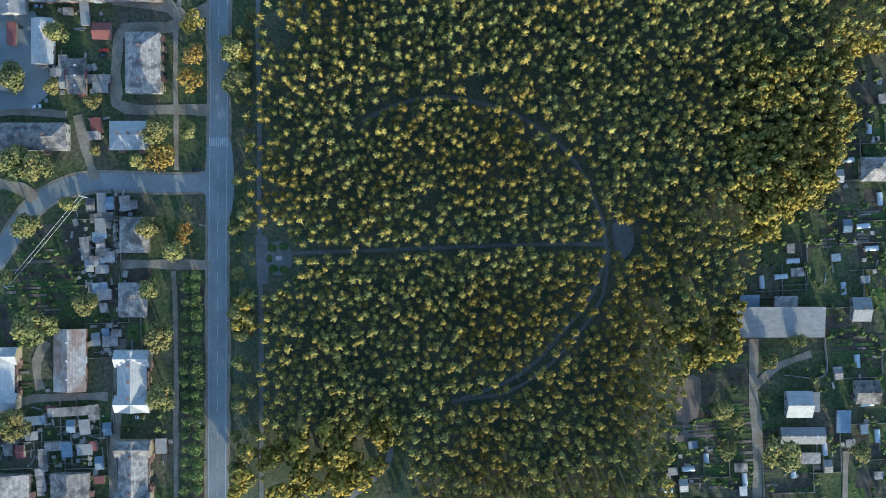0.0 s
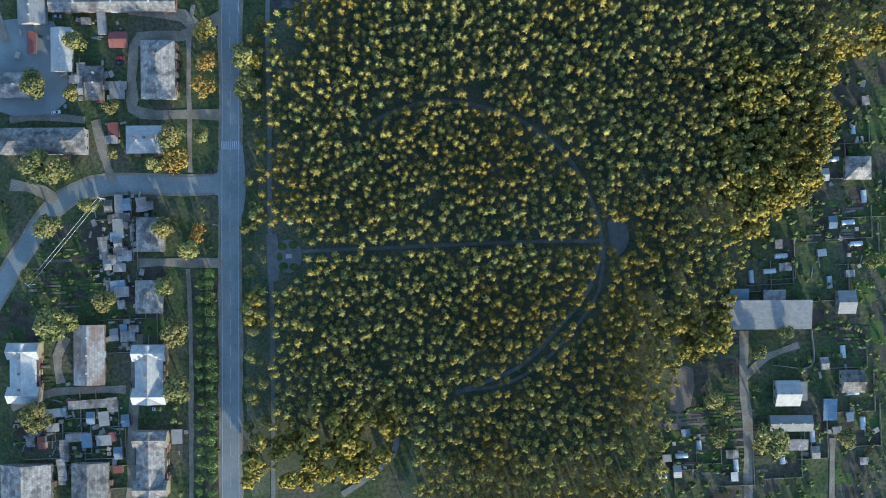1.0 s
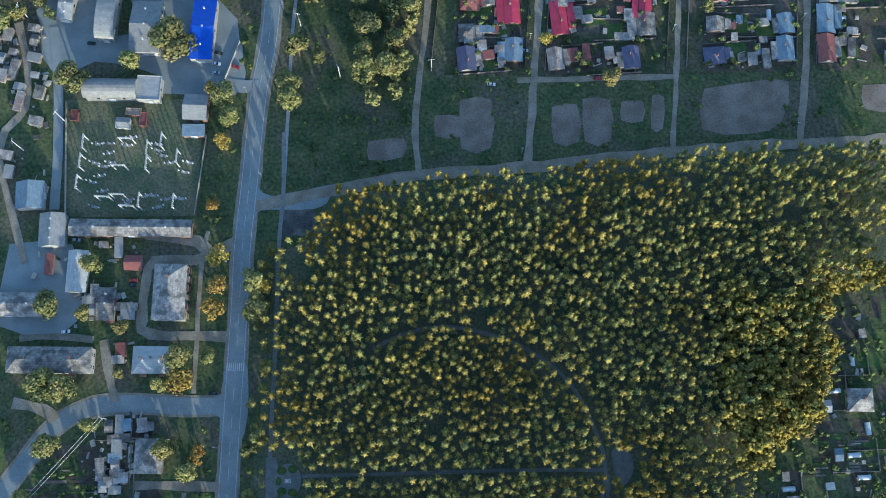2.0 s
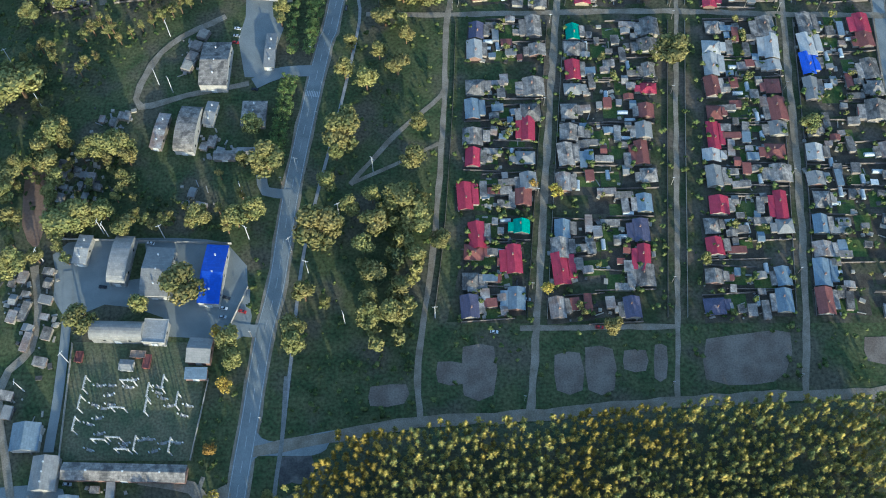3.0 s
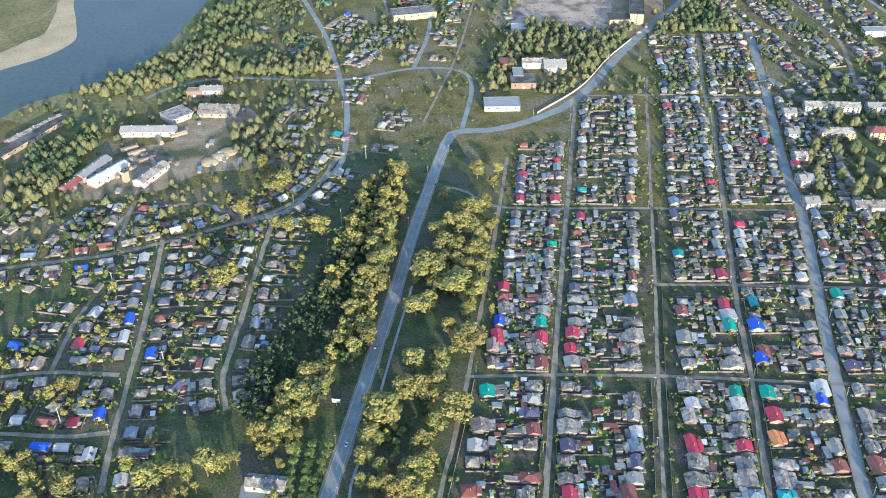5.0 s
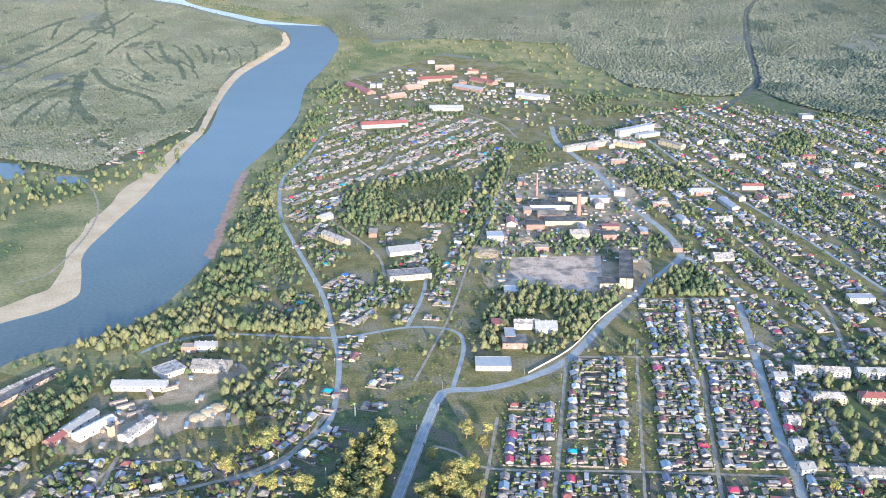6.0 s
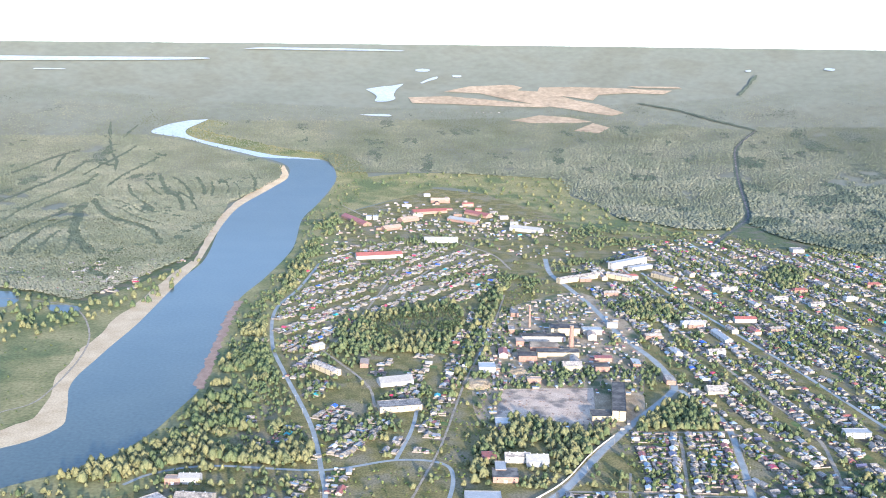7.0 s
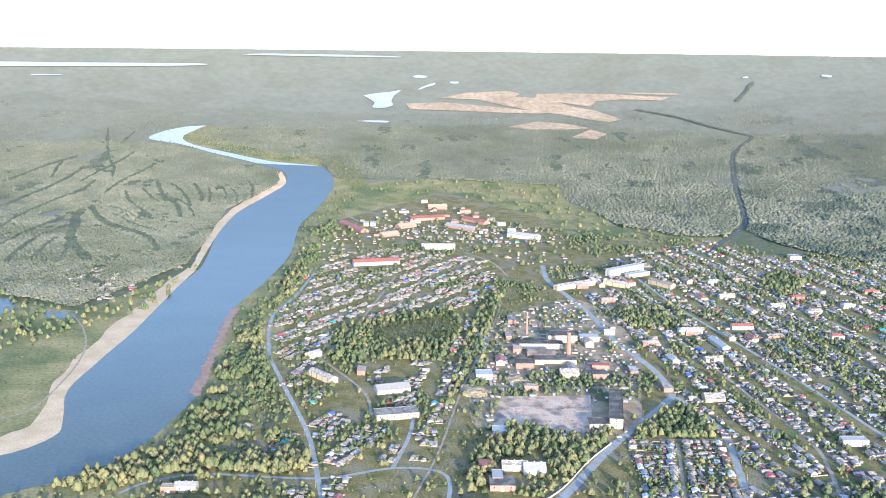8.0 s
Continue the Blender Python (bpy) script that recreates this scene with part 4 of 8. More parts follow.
PLACES['garages_w'] = [(-218.5, 303.1), (-217.9, 295.6), (-215.4, 288.3), (-216.1, 281.0), (-215.3, 299.3), (-209.0, 299.2), (-204.6, 295.5), (-200.9, 291.8), (-197.2, 288.0), (-206.6, 288.2), (-202.6, 282.6), (-227.9, 232.6), (-224.6, 222.7), (-223.7, 213.0), (-220.2, 203.4), (-219.7, 195.5), (-215.0, 235.8), (-214.1, 229.1), (-213.6, 219.3), (-212.6, 209.6), (-209.8, 200.1), (-233.3, 229.4), (-230.8, 219.5), (-229.6, 209.8), (-210.6, 184.6), (-224.4, 166.7), (-222.2, 157.9), (-206.7, 146.2), (-209.9, 149.1), (-152.3, 386.4), (-154.3, 373.7), (-200.6, 333.6), (-193.8, 331.5), (-187.9, 335.4), (-130.2, 311.5), (-140.0, 313.5), (-120.4, 309.5), (-135.5, 317.3), (-143.3, 283.8), (-137.7, 274.7)]
PLACES['cars'] = [(-128.0, 400.3), (-128.2, 394.7), (-128.4, 389.5), (-114.2, 354.6), (21.5, 199.0), (39.3, 217.3), (76.3, 200.9), (-119, 220), (-120, 214), (-120, 209), (-110, 212), (-185, 227), (-163, 253)]
PLACES['cars_s'] = [(-157.9, 100.9), (-158.0, 98.6), (-189.5, 76.4), (-179.6, 94.0), (-135.3, 46.8), (-117.6, 44.8), (-147.6, -67.2), (-187.0, 122.1)]
PLACES['road_cars'] = [(-62.2, 415.4), (-61.4, 464.4), (-50.1, 564.9)]
PLACES['poles'] = [(-162.1, 353.1), (-186.5, 257.6), (-219.1, 242.6), (-189.2, 259.4), (-155.8, 256.2), (-115.0, 281.6), (-56.0, 204.6), (-76.6, 234.2), (-86.4, 247.8), (-61.3, 268.5), (-109.8, 255.0), (-86.1, 297.8), (-236.3, 341.9), (-260.5, 374.9), (-168.6, 395.2), (-216.4, 169.6), (-196.2, 184.4), (-43.3, 297.3), (-9.1, 207.3)]
PLACES['masts'] = [(-83.6, 851.8), (-94.9, 735.5), (-122.2, 517.3), (-270.3, 637.4), (-171.0, 358.8), (-259.3, 480.9), (-203.1, 540.7)]
PLACES['portal'] = [(-184.0, 171.0), (-185.0, 161.0), (-186.0, 150.0), (-163.0, 172.0), (-166.0, 158.0), (-166.0, 143.0), (-152.0, 167.0), (-152.0, 159.0), (-173.0, 142.0), (-155.0, 140.0), (-138.0, 139.0), (-137.0, 162.0), (-145.0, 171.0), (-161.0, 137.0)]
PLACES['gear'] = [(-179.0, 172.0), (-173.0, 172.0), (-173.0, 167.0), (-180.0, 162.0), (-175.0, 160.0), (-172.0, 162.0), (-181.0, 152.0), (-177.0, 155.0), (-175.0, 147.0), (-179.0, 139.0), (-162.0, 175.0), (-164.0, 171.0), (-149.0, 171.0), (-149.0, 168.0), (-146.0, 165.0), (-142.0, 161.0), (-133.0, 161.0), (-135.0, 156.0), (-153.0, 144.0), (-147.0, 138.0), (-150.0, 144.0), (-143.0, 142.0), (-136.0, 142.0), (-162.0, 142.0), (-163.0, 140.0)]
PLACES['blocks'] = [(485.3, 2020.0), (538.8, 2014.4), (592.4, 2028.6), (484.0, 1880.5), (536.1, 1893.3), (261.8, 1953.8), (300.8, 1976.0), (357.3, 1985.3), (299.1, 1844.9), (555.8, 1783.0), (615.3, 1827.4), (673.3, 1895.1), (733.3, 1944.3), (750.6, 1837.6), (550.5, 1621.9), (510.2, 1612.6), (672.1, 1791.7), (416.8, 1638.9), (473.5, 1616.5), (656.8, 1629.5), (333.0, 1568.4), (354.3, 1487.3), (418.3, 1491.6), (836.7, 1952.4)]
PLACES['factory'] = [(102.2, 1590.2), (85.3, 1463.4), (113.7, 1522.8), (150.2, 1484.6), (192.9, 1432.8), (237.1, 1446.4), (126.8, 1343.6), (274.3, 1628.7), (71.2, 1393.7), (178.9, 1548.4), (232.5, 1561.4), (284.0, 1428.4), (110.4, 1693.6), (-49.9, 1332.1), (-122.2, 1401.3), (72.6, 1041.4), (92.9, 1073.0), (60.1, 1071.1), (-285.9, 992.0), (-268.3, 995.8), (321.3, 1356.3)]
PLACES['logs'] = [(-323.8, 867.7), (-314.2, 860.0), (-299.3, 845.8), (-291.3, 838.3), (-314.8, 834.0), (-322.7, 817.5), (-281.8, 899.7), (-298.3, 886.7)]
PLACES['hall_stacks'] = [(-155, 371), (-153, 378), (-151, 386), (-148, 395)]
PLACES['heap'] = [(-228.8, 854.5), (-236.9, 842.9), (-222.7, 863.9)]
PLACES['north_works'] = [(-109.1, 2943.8), (-11.1, 2664.1), (45.8, 2742.1), (88.1, 2705.4), (-159.7, 2796.0), (-73.9, 2836.0), (14.8, 2811.7), (59.4, 2525.0), (114.6, 2634.8), (-201.7, 2462.6), (-36.9, 2751.0), (-118.6, 2654.1), (138.8, 2540.1)]
PLACES['board'] = [(-72.5, 502.3)]
PLACES['shelter'] = [(-48.1, 504.7)]
PLACES['wire'] = [(-167.6, 34.0), (-203.1, -5.2)]
PLACES['stacks'] = [(134, 1621), (195, 1515)]
PLACES['mounds'] = [(46, 1328, 22), (38, 1345, 14), (105, 1384, 18), (118, 1378, 12)]


def smooth_line(points, step=8.0):
    """Points along a soft curve through the given ones."""
    p = np.array(points, float)
    ends = np.vstack([2 * p[0] - p[1], p, 2 * p[-1] - p[-2]])
    out = []
    for i in range(1, len(ends) - 2):
        a, b, c, d = ends[i - 1 : i + 3]
        count = max(2, int(np.linalg.norm(c - b) / step))
        for k in range(count):
            t = k / count
            out.append(0.5 * (2 * b + (c - a) * t + (2 * a - 5 * b + 4 * c - d) * t * t + (3 * b - a - 3 * c + d) * t**3))
    out.append(p[-1])
    return np.array(out)


def sides(line):
    """Unit normals to the left of a line's points."""
    d = np.gradient(line, axis=0)
    d /= np.linalg.norm(d, axis=1)[:, None] + 1e-9
    return np.stack([-d[:, 1], d[:, 0]], 1)


def ribbon(bm, line, width, z, offset=0.0, ragged=0.0):
    n = sides(line)
    rng = random.Random(len(line))
    rows = []
    for p, q in zip(line, n):
        w1, w2 = (width / 2 + rng.uniform(-ragged, ragged) for _ in range(2))
        a, b = p + q * (offset + w1), p + q * (offset - w2)
        rows.append((bm.verts.new((*a, lift(*a, z))), bm.verts.new((*b, lift(*b, z)))))
    for (a, b), (c, d) in zip(rows, rows[1:]):
        bm.faces.new((a, b, d, c))


def patch(name, points, material, z, label, category, soft=True):
    """A flat area with a soft outline, draped on the ground."""
    line = smooth_line(list(points) + [points[0]], 14)[:-1] if soft else np.array(points, float)
    bm = bmesh.new()
    face = bm.faces.new([bm.verts.new((*p, 0)) for p in line])
    bmesh.ops.triangulate(bm, faces=[face])
    if max(math.hypot(x - CX, y - CY) for x, y in line) > FLAT:
        for _ in range(3):
            bmesh.ops.subdivide_edges(bm, edges=[e for e in bm.edges if e.calc_length() > 90], cuts=1)
        bmesh.ops.triangulate(bm, faces=bm.faces)
    for v in bm.verts:
        v.co.z = lift(v.co.x, v.co.y, z)
    bmesh.ops.recalc_face_normals(bm, faces=bm.faces)
    if sum(f.normal.z for f in bm.faces) < 0:
        bmesh.ops.reverse_faces(bm, faces=bm.faces)
    return tagged(part(name, bm, material), label, category, kind="structure")


LOOKS = {"asphalt": ("road", 0.16, "worn grey asphalt road with dusty edges", "road", 0.1), "dirt": ("dirt_road", 0.11, "pale dusty unpaved street with ragged grass edges", "road", 0.7), "park": ("park_path", 0.13, "worn grey gravel park path under pines", "path", 0.25), "paving": ("footpath", 0.13, "narrow pale paved footpath through grass", "path", 0.1)}
for key, (width, surface, points) in LINES.items():
    name, z, label, category, ragged = LOOKS[surface]
    bm = bmesh.new()
    z += 0.004 * list(LINES).index(key)
    ribbon(bm, smooth_line(points), width, z, ragged=ragged * min(1, width / 5))
    # the highway's dark tar stands in for shade from the forest walls
    tagged(part(name, bm, M["tar" if key == "highway" else surface]), label, category, kind="structure")
# verge ribbon with the forest's shade on the clearing put into its colour
bm = bmesh.new()
ribbon(bm, smooth_line(LINES["highway"][2], 12), 19, 0.12, 0, 2)
tagged(part("road_verge", bm, M["shade_ground"]), "verge beside the forest road, coloured dark for tree shade", "verge", kind="structure")
# sandy shoulders of the main road
for key in ("main", "west", "eastmain"):
    width, surface, points = LINES[key]
    for side in (-1, 1):
        bm = bmesh.new()
        ribbon(bm, smooth_line(points), 1.6, 0.07 + 0.008 * len(key) + 0.002 * side, side * (width / 2 + 0.5), 0.5)
        tagged(part("road_shoulder", bm, M["dirt"]), "dusty gravel shoulder beside the asphalt", "shoulder", kind="structure")

# Water, sand, fields and yards
river = AREAS["river_l"] + AREAS["river_r"][::-1]
bm = bmesh.new()
left, right = smooth_line(AREAS["river_l"], 12), smooth_line(AREAS["river_r"], 12)
steps = np.linspace(0, 1, 260)
banks = []
for bank, points in ((left, AREAS["river_l"]), (right, AREAS["river_r"])):
    marks = np.concatenate([np.linspace(k, k + 1, max(2, int(np.linalg.norm(np.subtract(points[k + 1], points[k])) / 12)), endpoint=False) for k in range(len(points) - 1)] + [[len(points) - 1.0]])
    at = steps * (len(points) - 1)
    banks.append(np.stack([np.interp(at, marks, bank[:, c]) for c in (0, 1)], 1))
rows = []
for l, r in zip(*banks):
    rows.append([bm.verts.new((*(l + (r - l) * f), lift(*(l + (r - l) * f), 0.1))) for f in np.linspace(0, 1, 9)])
for m, n in zip(rows, rows[1:]):
    for k in range(8):
        bm.faces.new((m[k], m[k + 1], n[k + 1], n[k]))
bmesh.ops.recalc_face_normals(bm, faces=bm.faces)
for f in bm.faces:
    f.smooth = True
# upper reach gets the water with the sky reflection in its colour
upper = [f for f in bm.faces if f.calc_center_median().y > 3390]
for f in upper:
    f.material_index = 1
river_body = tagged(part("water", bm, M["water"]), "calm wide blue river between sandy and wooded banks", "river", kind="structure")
river_body.data.materials.append(M["sky_pale_water"])
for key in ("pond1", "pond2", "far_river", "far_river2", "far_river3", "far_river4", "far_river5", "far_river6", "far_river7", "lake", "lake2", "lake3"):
    patch("water", AREAS[key], M["water" if key.startswith("pond") else "sky_pale_water"], 0.22, "still pale water surface among woods", "water")
for outer, inner in (("sand_water", "sand_land"), ("sand_water2", "sand_land2")):
    bm = bmesh.new()
    p, q = smooth_line(AREAS[outer], 20), smooth_line(AREAS[inner], 20)
    q = np.stack([np.interp(np.linspace(0, 1, len(p)), np.linspace(0, 1, len(q)), q[:, k]) for k in (0, 1)], 1)
    rows = []
    for k, (w, e) in enumerate(zip(p, q)):
        e = e + (e - w) * 0.3 * noise.noise((k * 0.31, 4.2, 0.0))
        rows.append([bm.verts.new((*(w + (e - w) * f), lift(*(w + (e - w) * f), 0.13 + 0.12 * math.sin(3.1 * f)))) for f in (-0.1, 0.3, 0.7, 1.0)])
    for m, n in zip(rows, rows[1:]):
        for k in range(3):
            bm.faces.new((m[k], m[k + 1], n[k + 1], n[k]))
    bmesh.ops.recalc_face_normals(bm, faces=bm.faces)
    tagged(part("sandbank", bm, M["sand"]), "pale sandy beach along the river bend", "sandbank", kind="structure")
for key in ("field1", "field2", "field3", "field4", "field5", "field6"):
    patch("field", AREAS[key], M["straw"], 0.16, "bare straw-coloured harvested field among woods", "field", soft=False)
for key in ("meadow", "meadow2", "field_w", "bank_r2"):
    patch("meadow", AREAS[key], M["meadow"], 0.05, "olive green meadow of rough grass", "meadow")
for k in range(1, 12):
    patch("vegetable_plot", AREAS["dirt%d" % k], M["soil"], 0.05 + 0.004 * k, "bare dug earth vegetable plot edged with grass", "plot")
patch("dry_grass", AREAS["town_ground"], M["dusty"], 0.008, "dusty worn grass between the town houses", "grass", soft=False)
patch("concrete_yard", AREAS["lot"], M["concrete"], 0.1, "broad cracked concrete factory yard with dark stains", "yard", soft=False)
for key in ("yard1", "yard2", "yard3"):
    patch("asphalt_yard", AREAS[key], M["asphalt"], 0.07, "grey asphalt works yard among sheds", "yard", soft=key != "yard2")
for key in ("island1", "island2"):
    patch("grass_island", AREAS[key], M["grass"], 0.2, "dark rough grass island in the works yard", "grass", soft=False)
patch("car_park", AREAS["parking"], M["asphalt"], 0.09, "small asphalt car park beside the works", "car park", soft=False)
patch("switchyard_ground", AREAS["substation"], M["litter"], 0.04, "worn brownish grass of the switchyard", "grass", soft=False)
patch("factory_ground", AREAS["factory_ground"], M["rubble"], 0.03, "dusty rubble ground of the old factory with weeds", "yard")
patch("bank_grass", AREAS["bank_ground"], M["meadow"], 0.03, "rough olive grass along both river banks", "grass", soft=False)
patch("lawn_ground", AREAS["flats_lawn"], M["grass"], 0.02, "rough green lawns between the apartment houses", "grass", soft=False)
patch("pine_floor", AREAS["park_outline"], M["litter"], 0.02, "dry needle litter and thin grass under pines", "forest floor")
patch("village_ground", AREAS["village_ground"], M["plot_grass"], 0.006, "dusty grass and trodden earth between village plots", "grass", soft=False)
patch("timber_yard", AREAS["lumber"], M["rubble"], 0.07, "trampled dirt timber yard with tracks", "yard")

# ribbons with the shade of the tree rows put into their colour
for wide, points in SWALES:
    bm = bmesh.new()
    line = smooth_line(points, 12)
    taper = np.sin(np.linspace(0.25, math.pi - 0.25, len(line)))
    side_draw = random.Random(len(line))
    rows = []
    for p, q, f in zip(line, sides(line), taper):
        w1, w2 = (wide * (0.25 + 0.85 * f) * side_draw.uniform(0.7, 1.3) for _ in range(2))
        rows.append([bm.verts.new((*(p + q * w), lift(*(p + q * w), 0.2))) for w in (w1, -w2)])
    for m, n in zip(rows, rows[1:]):
        bm.faces.new((m[0], m[1], n[1], n[0]))
    tagged(part("wet_swale", bm, M["shade_ground"]), "hollow between wooded ridges, coloured dark for its shade", "swale", kind="structure")
for points in CUTS:
    bm = bmesh.new()
    ribbon(bm, smooth_line(points, 20), 14, 0.3, 0, 4)
    tagged(part("forest_cutting", bm, M["shade_ground"]), "dark straight cutting through the far forest", "cutting", kind="structure")

# Road markings
main_line = smooth_line(LINES["main"][2], 3)
for offset in (-3.9, 3.9):
    bm = bmesh.new()
    ribbon(bm, main_line[main_line[:, 1] < 930], 0.2, 0.34, offset)
    tagged(part("edge_line", bm, M["white_line"]), "thin worn white edge line along the road", "road marking", kind="structure")
bm = bmesh.new()
near = main_line[main_line[:, 1] < 930]
for k in range(0, len(near) - 3, 4):
    ribbon(bm, near[k : k + 3], 0.18, 0.34)
tagged(part("centre_line", bm, M["white_line"]), "broken white centre line on the asphalt", "road marking", kind="structure")
for cx, cy in ((-109, 56), (-86, 352)):
    k = int(np.argmin(np.hypot(main_line[:, 0] - cx, main_line[:, 1] - cy)))
    turn = math.atan2(*(main_line[k + 1] - main_line[k]))
    crossing = tagged(new("zebra_crossing"), "white striped pedestrian crossing over the asphalt", "crossing", kind="structure")
    crossing.matrix_basis = pose(*main_line[k], 0.37, 0, 0, -math.degrees(turn))
    for j in range(9):
        bm = bmesh.new()
        x = -4 + j
        bm.faces.new([bm.verts.new(p) for p in ((x - 0.25, -2, 0), (x + 0.25, -2, 0), (x + 0.25, 2, 0), (x - 0.25, 2, 0))])
        part("stripe", bm, M["white_line"], crossing)

for key in ("flare1", "flare2"):
    patch("road_junction", AREAS[key], M["asphalt"], 0.145 if key == "flare1" else 0.149, "wide dusty asphalt junction of two roads", "road junction")
patch("park_parking", AREAS["park_lot"], M["tar"], 0.14, "small worn asphalt parking place at the park", "parking place")
patch("brushwood_strip", AREAS["brush"], M["mud"], 0.06, "reddish-brown strip of felled brushwood", "brushwood")
bm = bmesh.new()
ribbon(bm, smooth_line(AREAS["mud_bank"]), 14, 0.3, 0, 4)
tagged(part("muddy_bank", bm, M["mud"]), "reddish muddy strip along the river bank", "bank", kind="structure")


# Trees
def clump(rng, flat=1.0):
    """A small ragged tuft of foliage: eight triangles round a centre."""
    v = np.array([(1, 0, 0), (-1, 0, 0), (0, 1, 0), (0, -1, 0), (0, 0, flat), (0, 0, -flat)], float)
    v *= rng.uniform(0.55, 1.25, (6, 1))
    v += rng.uniform(-0.22, 0.22, (6, 3))
    a = rng.uniform(0, 6.28)
    c, s = math.cos(a), math.sin(a)
    tilt = rng.uniform(-0.6, 0.6)
    ct, st = math.cos(tilt), math.sin(tilt)
    v = v @ np.array([(c, s, 0), (-s, c, 0), (0, 0, 1)]) @ np.array([(1, 0, 0), (0, ct, st), (0, -st, ct)])
    return v


CLUMP_FACES = np.array([(0, 2, 4), (2, 1, 4), (1, 3, 4), (3, 0, 4), (2, 0, 5), (1, 2, 5), (3, 1, 5), (0, 3, 5)])


SPRAY_FACES = np.array([(0, 1, 2), (0, 2, 3)])


def gather(pieces):
    """Joins (vertices, faces) pairs."""
    verts, faces, n = [], [], 0
    for v, f in pieces:
        verts.append(v)
        faces.append(f + n)
        n += len(v)
    return np.vstack(verts), np.vstack(faces)


def stem(r0, r1, z0, z1, sides_n=5, bend=(0, 0)):
    """A tapered trunk or limb."""
    a = np.arange(sides_n) * 2 * math.pi / sides_n
    low = np.stack([r0 * np.cos(a), r0 * np.sin(a), np.full(sides_n, z0)], 1)
    top = np.stack([r1 * np.cos(a) + bend[0], r1 * np.sin(a) + bend[1], np.full(sides_n, z1)], 1)
    k = np.arange(sides_n)
    j = (k + 1) % sides_n
    return np.vstack([low, top]), np.vstack([np.stack([k, j, j + sides_n], 1), np.stack([k, j + sides_n, k + sides_n], 1)])


def pine_crown(rng, tiers=3, points=6):
    """An open pine crown 5 m wide and 7 m high on a tall trunk: star-shaped whorls of limbs with tufts at their tips."""
    out = []
    for k in range(tiers):
        wide = (2.35, 1.75, 1.05)[k] * rng.uniform(0.85, 1.12)
        z, turn = 13.2 + 2.1 * k + rng.uniform(-0.3, 0.3), rng.uniform(0, 6.28)
        shift = rng.uniform(-0.35, 0.35, 2)
        ring = []
        for j in range(2 * points):
            a = turn + math.pi * j / points + rng.uniform(-0.14, 0.14)
            tip = j % 2 == 0
            r = wide * (rng.uniform(0.75, 1.2) if tip else rng.uniform(0.4, 0.6))
            ring.append((shift[0] + r * math.cos(a), shift[1] + r * math.sin(a), z + (rng.uniform(-0.2, 0.5) if tip else rng.uniform(-0.5, 0.0))))
            if tip and rng.uniform() < 0.85:
                out.append((clump(rng, 1.1) * rng.uniform(0.45, 0.75) + np.array(ring[-1]) * (0.88, 0.88, 1), CLUMP_FACES))
        n = len(ring)
        fan = np.array([(j, (j + 1) % n, n) for j in range(n)])
        out.append((np.array(ring + [(*(shift * 1.2), z + 2.4 + 0.6 * rng.uniform())]), fan))
    return gather(out)


def broad_crown(rng, wide, low, high, lobes=7, per=18, size=0.75, leaves=0):
    """A broadleaf crown of several lobes, each a shell of leaf tufts with gaps between."""
    out = []
    for k in range(lobes):
        a = k * 2.4 + rng.uniform(-0.5, 0.5)
        up = rng.uniform(0.15, 0.9)
        reach = wide * 0.62 * math.sqrt(max(0.05, 1 - (2 * up - 0.9) ** 2)) * rng.uniform(0.5, 1.0)
        centre = np.array((reach * math.cos(a), reach * math.sin(a), low + (high - low) * up))
        r = wide * rng.uniform(0.34, 0.5)
        for _ in range(per):
            d = rng.normal(size=3)
            d /= np.linalg.norm(d)
            out.append((clump(rng, 0.8) * size * rng.uniform(0.6, 1.2) + centre + d * r * (1, 1, 0.85) * rng.uniform(0.45, 1.0), CLUMP_FACES))
        for _ in range(leaves):
            d = rng.normal(size=3)
            d /= np.linalg.norm(d)
            face = d + rng.normal(size=3) * 0.35
            u = np.cross(face, rng.normal(size=3))
            u /= np.linalg.norm(u) + 1e-9
            v = np.cross(face, u)
            v /= np.linalg.norm(v) + 1e-9
            s = size * rng.uniform(0.4, 0.8)
            mid = centre + d * r * (1, 1, 0.85) * rng.uniform(0.8, 1.22)
            out.append((np.array([mid + u * s, mid + v * s * 0.7, mid - u * s, mid - v * s * 0.7]), SPRAY_FACES))
    return gather(out)


def forest(template, spots, rng, low=0.8, high=1.2):
    """Copies of the templates at spots (x, y, z, scale), turned at random, in one pair of arrays."""
    verts, faces, n = [], [], 0
    for x, y, z, s in spots:
        v, f = template[rng.integers(len(template))]
        a = rng.uniform(0, 6.28)
        c, sn = math.cos(a) * s, math.sin(a) * s
        w = v @ np.array([(c, sn, 0), (-sn, c, 0), (0, 0, s * rng.uniform(low, high))]) + (x, y, z)
        verts.append(w)
        faces.append(f + n)
        n += len(v)
    return np.vstack(verts), np.vstack(faces)


def inside(poly, x, y):
    """Whether points lie in an outline."""
    p = np.array(poly, float)
    x, y = np.asarray(x, float), np.asarray(y, float)
    hit = np.zeros(x.shape, bool)
    for (x1, y1), (x2, y2) in zip(p, np.roll(p, -1, 0)):
        cross = (y1 > y) != (y2 > y)
        hit ^= cross & (x < (x2 - x1) * (y - y1) / (y2 - y1 + 1e-12) + x1)
    return hit


DENSE = {}


def near_line(points, x, y):
    """Distance of points from a line."""
    best = np.full(np.shape(x), 1e9)
    line = DENSE.setdefault(tuple(points), smooth_line(points, 25))
    for a, b in zip(line, line[1:]):
        d = b - a
        t = np.clip(((x - a[0]) * d[0] + (y - a[1]) * d[1]) / (d @ d + 1e-9), 0, 1)
        best = np.minimum(best, np.hypot(x - a[0] - t * d[0], y - a[1] - t * d[1]))
    return best


